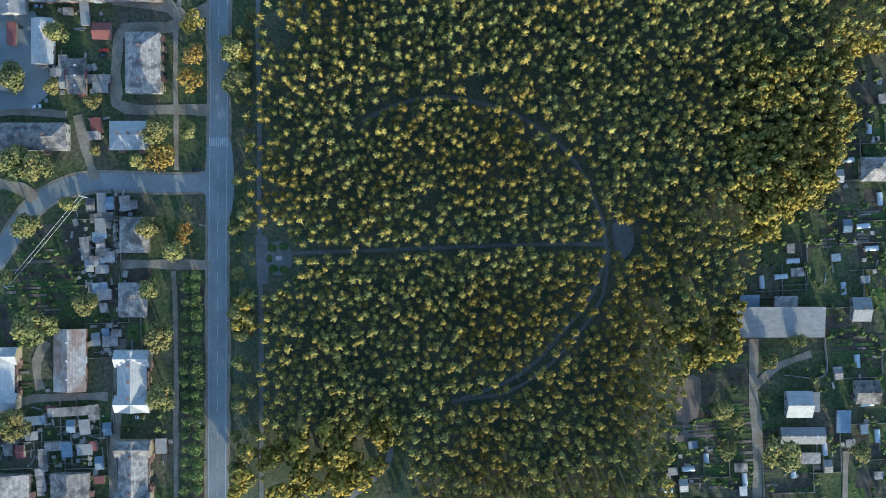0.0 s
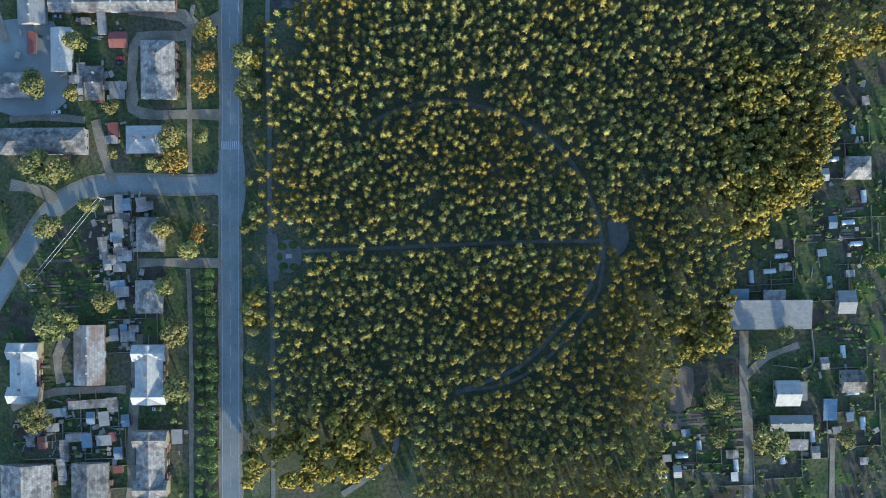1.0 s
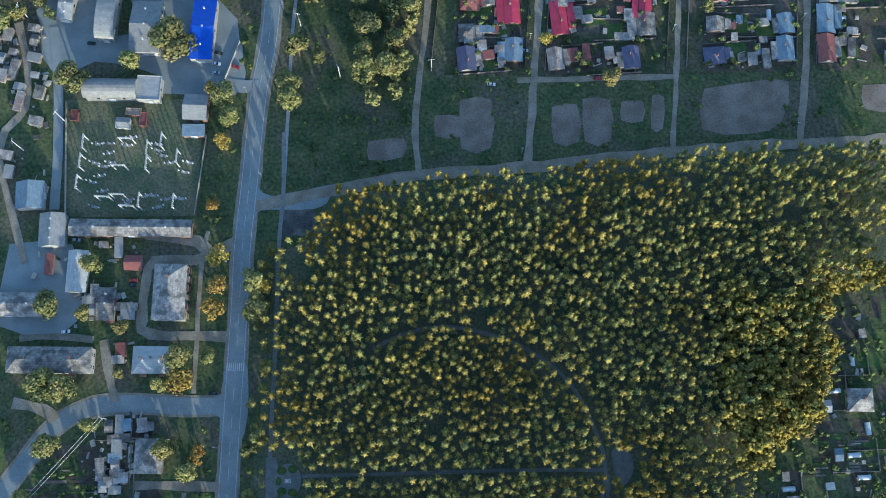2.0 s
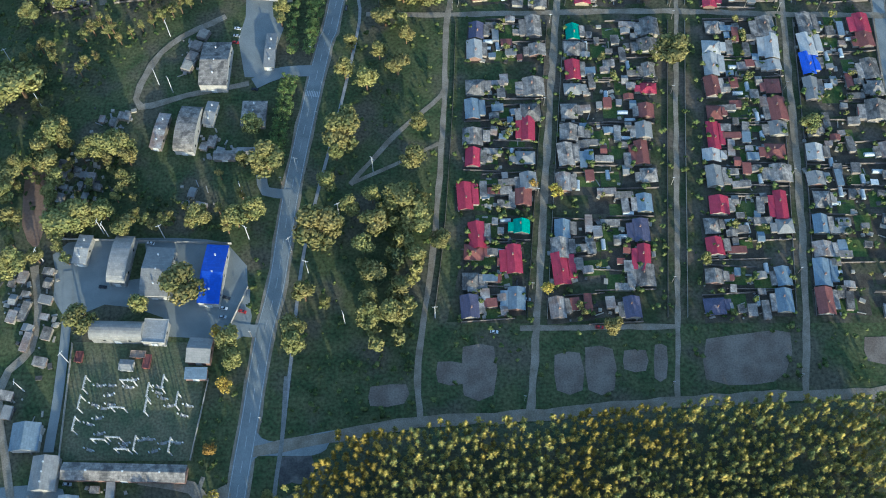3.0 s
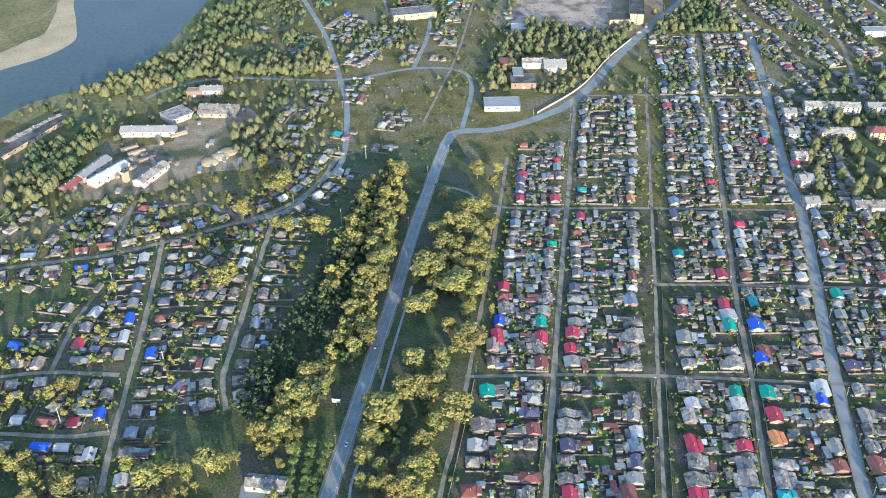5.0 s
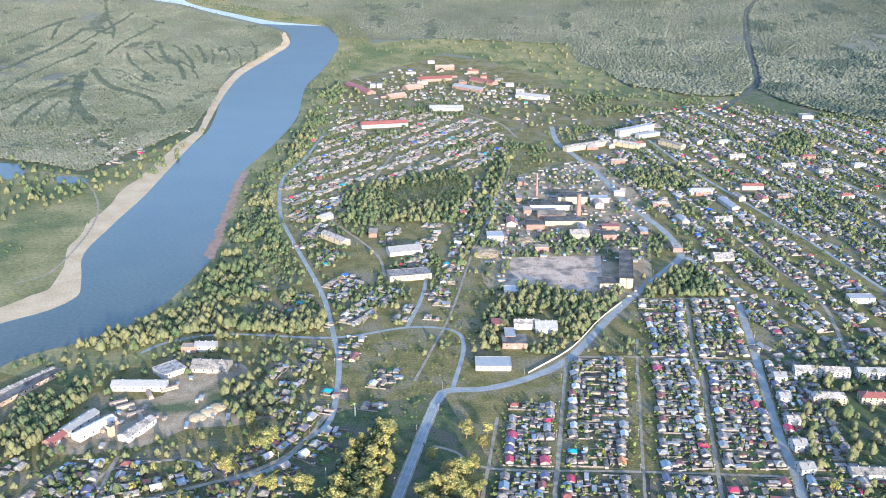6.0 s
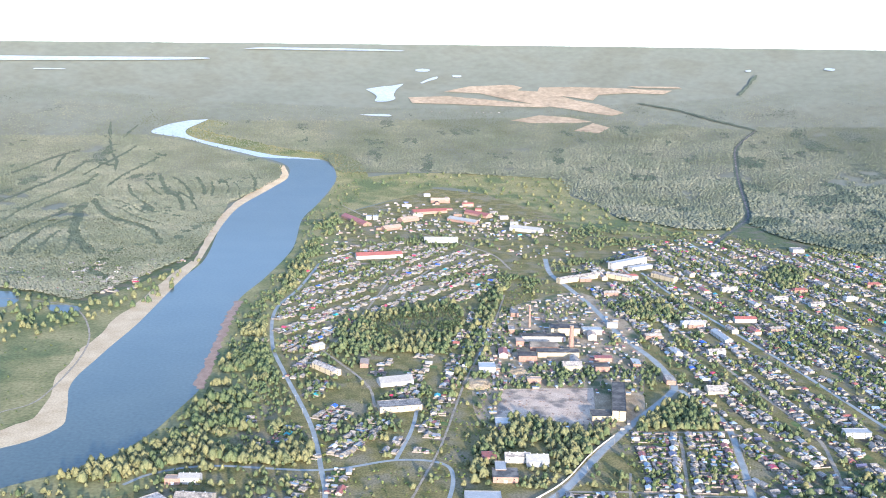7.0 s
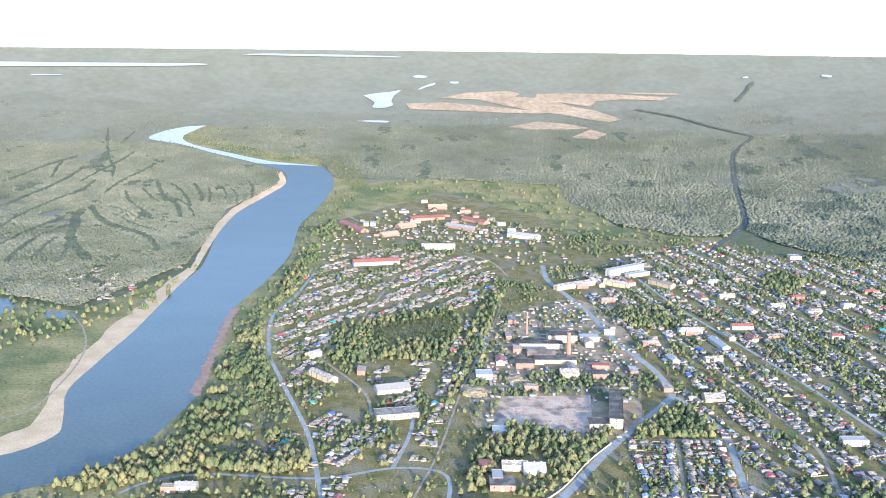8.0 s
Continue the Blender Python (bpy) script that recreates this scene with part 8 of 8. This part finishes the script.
for key, turn in (("cars", -12), ("cars_s", 0), ("road_cars", 82)):
    for k, (x, y) in enumerate(PLACES[key]):
        n = (k * 3 + len(key)) % 4
        m = pose(x, y, 0.42 if key == "road_cars" else 0.1, 0, 0, turn + draw.choice((0, 180)) + draw.uniform(-6, 6))
        if n in fresh:
            fresh.discard(n)
            FORMS[n].matrix_basis = m
        else:
            copy_thing(FORMS[n], m)


# Poles and masts
def pole_form(name, label, tall, thick, arm):
    base = tagged(new(name), label, "pole")
    part("post", bm_of(stem(thick, thick * 0.6, 0, tall, 8)), M["white_concrete" if tall > 10 else "timber"], base)
    part("crossarm", block_bm((-arm, -0.08, tall - 0.9, arm, 0.08, tall - 0.72)), M["steel"], base)
    for s in (-1, 1) if tall > 10 else ():
        part("insulator", block_bm((s * arm * 0.9 - 0.06, -0.06, tall - 0.718, s * arm * 0.9 + 0.06, 0.06, tall - 0.4)), M["white_concrete"], base)
    return base


def bm_of(pair):
    bm = bmesh.new()
    v = [bm.verts.new(p) for p in pair[0]]
    for f in pair[1]:
        bm.faces.new([v[i] for i in f])
    bmesh.ops.holes_fill(bm, edges=[e for e in bm.edges if e.is_boundary])
    bmesh.ops.recalc_face_normals(bm, faces=bm.faces)
    return bm


tall_pole = pole_form("power_pole", "tall pale concrete power pole with crossarm", 15, 0.28, 1.6)
low_pole = pole_form("street_pole", "slim weathered timber street pole with crossarm", 8.5, 0.16, 0.7)
spots = [(x, y, draw.uniform(0, 180)) for key in ("poles", "masts") for x, y in PLACES[key]]
tall_pole.matrix_basis = pose(spots[0][0], spots[0][1], 0, 0, 0, spots[0][2])
for x, y, turn in spots[1:]:
    copy_thing(tall_pole, pose(x, y, 0, 0, 0, turn))
first = True
for key, gap in (("main", 45), ("s1", 60), ("s2", 60), ("s3", 60), ("eastmain", 45), ("village", 50), ("w1", 45), ("w2", 45), ("c1", 45), ("c2", 50)):
    width = LINES[key][0]
    for k, (p, n, turn) in enumerate(stripes(LINES[key][2], gap)):
        if p[1] > 1400:
            continue
        q = p + n * (width / 2 + 1.6) * (1 if k % 2 or key != "main" else -1)
        m = pose(q[0], q[1], 0, 0, 0, turn + 90)
        if first:
            low_pole.matrix_basis, first = m, False
        else:
            copy_thing(low_pole, m)

# Substation
portal = tagged(new("gantry"), "white concrete switchyard gantry with steel beam", "gantry", "switchyard gantries")
for s in (-1, 1):
    part("post", block_bm((-0.22, s * 3.2 - 0.22, 0, 0.22, s * 3.2 + 0.22, 8)), M["white_concrete"], portal)
part("beam", block_bm((-0.3, -3.8, 8.003, -0.16, 3.8, 8.15), (0.16, -3.8, 8.003, 0.3, 3.8, 8.15), (-0.3, -3.8, 8.4, -0.16, 3.8, 8.55), (0.16, -3.8, 8.4, 0.3, 3.8, 8.55), *((-0.158, y - 0.07, 8.003, 0.158, y + 0.07, 8.55) for y in (-3.6, -2.4, -1.2, 0.0, 1.2, 2.4, 3.6))), M["white_concrete"], portal)
for k in range(3):
    part("insulator", block_bm((-0.12, k * 2.2 - 2.32, 6.4, 0.12, k * 2.2 - 2.08, 8.0)), M["steel"], portal)
gear = tagged(new("switchgear"), "cluster of pale insulators on steel stands", "switchgear", "switchyard equipment")
part("base", block_bm((-1.6, -0.7, 0, 1.6, 0.7, 0.25)), M["paving"], gear)
for k in range(3):
    part("stand", block_bm((k * 1.3 - 1.55, -0.25, 0.253, k * 1.3 - 1.05, 0.25, 2.2)), M["steel"], gear)
    part("insulator", bm_of((stem(0.34, 0.2, 2.203, 4.2, 8))), M["white_concrete"], gear)
    gear.children[-1].location.x = k * 1.3 - 1.3
for form, key in ((portal, "portal"), (gear, "gear")):
    (x0, y0), *rest = PLACES[key]
    form.matrix_basis = pose(x0, y0, 0, 0, 0, -4)
    for x, y in rest:
        copy_thing(form, pose(x, y, 0, 0, 0, draw.choice((-4, -4, 86)) if key == "portal" else draw.uniform(-20, 20)))

# Factory stacks
for (x, y), r, tall, label in zip(PLACES["stacks"], (1.9, 4.2), (38, 34), ("tall slim red-brick factory chimney", "stout brick tower of the old factory")):
    stack = tagged(new("chimney_stack"), label, "chimney")
    stack.matrix_basis = pose(x, y, 0)
    part("shaft", bm_of(stem(r, r * 0.72, 0, tall, 16)), M["brick"], stack)
    part("rim", bm_of((stem(r * 0.8, r * 0.8, tall + 0.003, tall + 0.8, 16))), M["concrete"], stack)


# Apartment houses of the upper town
for k, (x, y) in enumerate(PLACES["blocks"]):
    flats(x, y, draw.choice((24, 28, 32)), 12, 12 if k % 3 else 102, 6.5, ("gable", "hip")[k % 2], ("slate", "pale_metal", "slate", "rust")[k % 4], ("cream", "plaster", "brick")[k % 3], "two-storey apartment house with a %s roof in the upper town" % ("grey", "pale", "grey", "brown")[k % 4])

for k, (x, y) in enumerate(PLACES["factory"]):
    hall(x, y, draw.uniform(16, 30), draw.uniform(9, 14), draw.choice((2, 92)), draw.uniform(5, 8), ("flat", "gable", "shed")[k % 3], ("slate", "rust", "sand_roof", "pale_metal")[k % 4], ("brick", "plaster", "brick")[k % 3], "old factory shed with a %s roof among rubble" % ("grey", "rusty", "brownish", "pale")[k % 4])

for k, (x, y) in enumerate(PLACES["north_works"]):
    hall(x, y, draw.uniform(16, 34), draw.uniform(9, 14), draw.choice((5, 12, 95)), draw.uniform(5, 9), ("gable", "flat", "gable")[k % 3], ("pale_metal", "tar", "rust", "slate")[k % 4], ("plaster", "brick", "brick", "cream")[k % 4], "%s works hall by the river with a %s roof" % (("pale", "brick", "brick", "cream")[k % 4], ("pale metal", "dark tar", "rusty", "grey")[k % 4]))

# Timber yard
for x, y in PLACES["logs"]:
    pile = tagged(new("log_pile"), "long stack of brown sawn timber in the yard", "timber stack", "timber stacks")
    pile.matrix_basis = pose(x, y, 0, 0, 0, draw.choice((35, 120)))
    for k in range(4):
        part("layer", block_bm((-9 + 0.3 * (k % 2), -2.5 + 0.2 * k, k * 0.9, 9 - 0.4 * (k % 2), 2.5 - 0.25 * k, k * 0.9 + 0.88)), M["sand_roof" if k % 2 else "timber"], pile)
for x, y in PLACES["hall_stacks"]:
    pile = tagged(new("timber_stack"), "dark weathered stack of sawn boards beside the hall", "timber stack", "board stacks by the hall")
    pile.matrix_basis = pose(x, y, 0, 0, 0, -22)
    for k in range(4):
        part("layer", block_bm((-3.2 + 0.2 * (k % 2), -3.6 + 0.1 * k, k * 0.8, 3.2 - 0.3 * (k % 2), 3.6 - 0.15 * k, k * 0.8 + 0.78)), M["timber"], pile)
for x, y in PLACES["heap"]:
    bm = bmesh.new()
    bmesh.ops.create_icosphere(bm, subdivisions=3, radius=9)
    for v in bm.verts:
        v.co.z = max(-0.4, v.co.z * 0.28) + 0.6 * noise.noise(v.co * 0.3)
    tagged(part("sawdust_heap", bm, M["sand"]), "low pale heap of sawdust and chips", "heap").matrix_basis = pose(x, y, 0.2)

for x, y, wide in PLACES["mounds"]:
    bm = bmesh.new()
    bmesh.ops.create_icosphere(bm, subdivisions=4, radius=wide)
    for v in bm.verts:
        v.co.z = max(-0.4, v.co.z * 0.24) + 1.6 * noise.noise(v.co * 0.16 + Vector((x, y, 0)))
    tagged(part("earth_mound", bm, M["rubble"]), "weathered mound of pale earth and rubble", "mound").matrix_basis = pose(x, y, 0.2)


# Fences
def fence(points, tall, material, label, gap=2.5):
    line = smooth_line(points, gap)
    base = tagged(new("fence"), label, "fence")
    bm = bmesh.new()
    n = sides(line)
    rows = loft(bm, [[(*(p - m * 0.06), 0), (*(p - m * 0.06), tall), (*(p + m * 0.06), tall), (*(p + m * 0.06), 0)] for p, m in zip(line, n)])
    bm.faces.new(rows[0])
    bm.faces.new(rows[-1][::-1])
    bmesh.ops.recalc_face_normals(bm, faces=bm.faces)
    part("panel", bm, material, base)
    return base


for points in FENCES:
    fence(points, 2.2, M["plaster"], "pale concrete panel fence round the works")
for y0, y1, kind in ROWS[:4]:
    for c in range(4):
        if kind == 2 and c < 2:
            continue
        for side in (0, 1):
            col, way = (COLUMNS[c], 5.2) if side == 0 else (COLUMNS[c + 1], -5.2)
            fence([(col(v) + way, v) for v in np.linspace(y0, y1, 5)], 1.5, M["timber"], "weathered board fence along the village street")

# Park square and clearing
def disc(name, x, y, z, radius, wide, material, label, category):
    bm = bmesh.new()
    bmesh.ops.create_circle(bm, cap_ends=True, segments=40, radius=radius)
    ob = tagged(part(name, bm, material), label, category, kind="structure")
    ob.matrix_basis = pose(x, y, z) @ Matrix.Diagonal((wide, 1, 1, 1))


disc("paved_circle", -81.5, 3, 0.45, 8.0, 0.78, M["park"], "round paved square at the park gate", "square")
patch("paved_strip", [(-92, 14), (-87, 14), (-85, 3), (-87, -8), (-92, -10)], M["park"], 0.44, "paved forecourt beside the park square", "square", soft=False)
for turn in (60, 130, 180, 230, 300):
    a = radians(turn)
    disc("flower_bed", -81.5 + 4.4 * math.cos(a), 3 + 6.2 * math.sin(a), 0.52, 1.9, 0.7 if turn == 180 else 1.2, M["lawn"], "green flower bed in the park square", "flower bed")
monument = tagged(new("monument"), "small pale stone monument on a stepped base", "monument")
monument.matrix_basis = pose(-81.5, 3, 0.455)
part("base", block_bm((-1.5, -1.0, 0, 1.5, 1.0, 0.3), (-0.9, -0.6, 0.303, 0.9, 0.6, 0.6)), M["white_concrete"], monument)
part("stele", block_bm((-0.5, -0.25, 0.603, 0.5, 0.25, 3.2)), M["white_concrete"], monument)
patch("park_plaza", [(71, 12), (76, 17), (81, 8), (80, 1), (75, -4), (72, 2)], M["park"], 0.43, "grey trodden clearing where the park paths meet", "square")

# Rough growth on the open ground
rough = []
for key, gap, chance in (("verge_w", 6, 0.5), ("verge_e", 7, 0.45), ("old_town", 5, 0.45), ("gardens_e", 4.5, 0.5), ("nw_birch", 5, 0.6), ("nw_shrub", 4.5, 0.65), ("nw_birch2", 5, 0.6), ("mid_wild", 9, 0.5), ("rail_wild", 8, 0.5), ("bank_wild", 10, 0.6), ("front_wild", 6, 0.4), ("north_wild", 22, 0.5), ("meadow2", 18, 0.4), ("meadow", 26, 0.5)):
    rough += grown(key, gap, chance, 0.45, 1.5, 1.5)
rx, ry = np.array([(q[0], q[1]) for q in rough]).T
blocked = [(o.matrix_basis.translation.x, o.matrix_basis.translation.y, 0.55 * max(c.dimensions.xy.length for c in o.children)) for o in scene.objects if o.children and o.name.startswith(("works_hall", "apartment_building", "house", "shed"))]
ok = np.ones(len(rough), bool)
for bx, by, br in blocked:
    ok &= np.hypot(rx - bx, ry - by) > br
for key in ("yard1", "yard2", "yard3", "lot", "lumber", "substation") + tuple("dirt%d" % k for k in range(1, 12)):
    ok &= ~inside(AREAS[key], rx, ry)
rough = [q for q, k in zip(rough, ok) if k]
tagged(new("scrub", tri_mesh("scrub", *forest(BUSH, rough, rng), M["shrub"])), "scattered shrubs and tall weeds on rough ground", "shrubs", kind="stuff")

# Grass strip along the wooded river bank
line = smooth_line(AREAS["river_r"], 20)
side = sides(line)
way = -1 if inside(river, *(line[len(line) // 3] + side[len(line) // 3] * 6).reshape(2, 1))[0] else 1
bm = bmesh.new()
ribbon(bm, line, 100, 0.045, way * 49, 6)
tagged(part("bank_grass", bm, M["meadow"]), "olive rough grass along the wooded river bank", "grass", kind="structure")

# Debris on the factory yard
chips = np.random.default_rng(31)
x, y = scatter(chips, (*np.array(AREAS["lot"]).min(0), *np.array(AREAS["lot"]).max(0)), 6.0)
keep = inside(AREAS["lot"], x, y) & (chips.uniform(size=x.shape) < 0.3)
heaps = [(clump(chips, 0.35) * chips.uniform(0.6, 2.6, (1, 3)) * (1, 1, 0.5) + (a, b, 0.25), CLUMP_FACES) for a, b in zip(x[keep], y[keep])]
tagged(new("debris", tri_mesh("debris", *gather(heaps), M["mud"])), "low brown heaps of rubble on broken concrete", "rubble", kind="stuff")


# Board fences between the plots of the far streets
bm = bmesh.new()
for x, y, turn, plan, roofing in far_houses:
    if y < 1700:
        m = pose(x, y, 0, 0, 0, turn)
        count = len(bm.verts)
        box(bm, 7.0, -6, 0, 7.14, 16, 1.5)
        bm.verts.ensure_lookup_table()
        for v in bm.verts[count:]:
            v.co = m @ v.co
tagged(part("plot_fences", bm, M["timber"]), "grey board fences between the far garden plots", "fence", kind="stuff")

# Vegetable rows in the open gardens
for material, pick, label in (("dark_soil", 0, "narrow dark dug vegetable rows"), ("lawn", 1, "narrow green vegetable rows in gardens"), ("soil", 2, "narrow pale bare vegetable rows in gardens")):
    bm = bmesh.new()
    row_draw = random.Random(23)
    for key in ("veg1", "veg2", "veg3", "veg4", "veg5", "veg6"):
        p = np.array(AREAS[key], float)
        (x0, y0), (x1, y1) = p.min(0), p.max(0)
        for j, y in enumerate(np.arange(y0, y1, 1.7)):
            x = x0
            while x < x1:
                long = row_draw.uniform(4, 11)
                kind = row_draw.choice((0, 0, 1, 1, 2, 3))
                wide = row_draw.uniform(0.35, 0.75)
                if kind == pick and inside(p, [x + 0.5, x + long], [y, y]).all():
                    block = ((x + 0.4, y - wide, 0.02), (x + long, y + wide, 0.22))
                    box(bm, *block[0], *block[1])
                x += long + row_draw.uniform(0.4, 2.0)
    tagged(part("vegetable_rows", bm, M[material]), label, "garden rows", kind="stuff")

# Loose clutter of the yards: boards, barrels, crates, stacks
chips = random.Random(41)
heap = {"timber": bmesh.new(), "pale_metal": bmesh.new(), "tar": bmesh.new()}
spots = []
for x, y, turn, plan, roofing, way, extra in houses:
    if y < 900:
        c, s = math.cos(radians(turn)), math.sin(radians(turn))
        for k in range(chips.choice((4, 5, 6, 8))):
            u, v = chips.uniform(-7, 7), chips.uniform(-6, 26)
            spots.append((x + u * c - v * s, y + u * s + v * c, turn))
for key in ("garages", "yards", "north", "dachas", "garages_w"):
    for x, y in PLACES[key]:
        for k in range(2 if key == "dachas" else 6):
            spots.append((x + chips.uniform(-9, 9), y + chips.uniform(-9, 9), 0))
cx, cy = np.array([(q[0], q[1]) for q in spots]).T
ok = np.ones(len(spots), bool)
for line, (width, surface, points) in LINES.items():
    ok &= near_line(points, cx, cy) > width / 2 + 1
for (x, y, turn), fine in zip(spots, ok):
    if not fine:
        continue
    bm = heap[chips.choice(("timber", "timber", "timber", "pale_metal", "tar"))]
    a, b, h = chips.choice(((0.4, 0.4, 0.9), (0.5, 1.6, 0.5), (0.7, 0.9, 0.8), (0.25, 2.4, 0.3), (1.1, 1.6, 1.0), (0.9, 0.9, 1.3)))
    count = len(bm.verts)
    box(bm, -a, -b, 0, a, b, h)
    bm.verts.ensure_lookup_table()
    m = pose(x, y, 0, 0, 0, turn + chips.choice((0, 90)) + chips.uniform(-25, 25))
    for v in bm.verts[count:]:
        v.co = m @ v.co
for material, label in (("timber", "stacked boards, firewood and crates in yards"), ("pale_metal", "pale tubs, sheets and boxes in yards"), ("tar", "dark barrels and covered piles in yards")):
    tagged(part("yard_clutter", heap[material], M[material]), label, "clutter", kind="stuff")

# Fences round the old gardens
bm = bmesh.new()
for key in ("dachas", "yards", "garages"):
    for x, y in PLACES[key][::2]:
        a, b = chips.uniform(6, 12), chips.uniform(6, 11)
        e = 0.06
        for x0, y0, x1, y1 in ((x - a, y - b - e, x + a, y - b + e), (x + a - e, y - b + e, x + a + e, y + b)):
            line_clear = min(near_line(LINES[k][2], np.array([x0, x1]), np.array([y0, y1])).min() for k in ("main", "west"))
            if line_clear > 8 and not inside(PARK, [x0, x1], [y0, y1]).any():
                box(bm, x0, y0, 0, x1, y1, 1.4)
tagged(part("garden_fences", bm, M["timber"]), "weathered board fences round the old gardens", "fence", kind="stuff")


# Roadside billboard and bus shelter
x, y = PLACES["board"][0]
board = tagged(new("billboard"), "white roadside billboard on a steel post", "billboard")
board.matrix_basis = pose(x, y, 0, 0, 0, -8)
part("post", bm_of(stem(0.2, 0.18, 0, 3.2, 8)), M["steel"], board)
part("panel", block_bm((-3.0, -0.12, 3.203, 3.0, 0.12, 6.2)), M["white_concrete"], board)
part("frame", block_bm((-3.1, -0.16, 3.1, 3.1, -0.123, 3.2), (-3.1, -0.16, 6.203, 3.1, 0.16, 6.3)), M["steel"], board)
x, y = PLACES["shelter"][0]
shelter = tagged(new("bus_shelter"), "grey roadside bus shelter with a flat roof", "bus shelter")
shelter.matrix_basis = pose(x, y, 0, 0, 0, 82)
part("back_wall", block_bm((-3, 1.3, 0, 3, 1.5, 2.5)), M["pale_metal"], shelter)
for s in (-1, 1):
    part("side_wall", block_bm((s * 3 - 0.1, -1.2, 0, s * 3 + 0.1, 1.297, 2.5)), M["pale_metal"], shelter)
part("roof", block_bm((-3.4, -1.7, 2.503, 3.4, 1.8, 2.7)), M["slate"], shelter)
part("bench", block_bm((-2.4, 0.6, 0.4, 2.4, 1.1, 0.48), (-2.2, 0.75, 0, -2.0, 0.95, 0.398), (2.0, 0.75, 0, 2.2, 0.95, 0.398)), M["timber"], shelter)

# Overhead wires across the old gardens
(x0, y0), (x1, y1) = PLACES["wire"]
wires = tagged(new("power_cable"), "two overhead power wires strung between poles", "power line")
wires.matrix_basis = pose(x0, y0, 0)
along = Vector((x1 - x0, y1 - y0, 0))
across = along.orthogonal().normalized() if abs(along.z) > 1 else Vector((-along.y, along.x, 0)).normalized()
for s in (-0.8, 0.8):
    bm = bmesh.new()
    rows = []
    for k in range(17):
        f = k / 16
        p = along * f + across * s + Vector((0, 0, 9.4 - 3.2 * f * (1 - f)))
        rows.append([p + across * (0.06 * math.cos(a)) + Vector((0, 0, 0.06 * math.sin(a))) for a in (0, 2.1, 4.2)])
    loft(bm, rows)
    part("wire", bm, M["steel"], wires)
for f, (x, y) in ((0, (x0, y0)), (1, (x1, y1))):
    copy_thing(tall_pole, pose(x, y, 0, 0, 0, math.degrees(math.atan2(across.y, across.x))) @ Matrix.Diagonal((1, 1, 0.68, 1)))
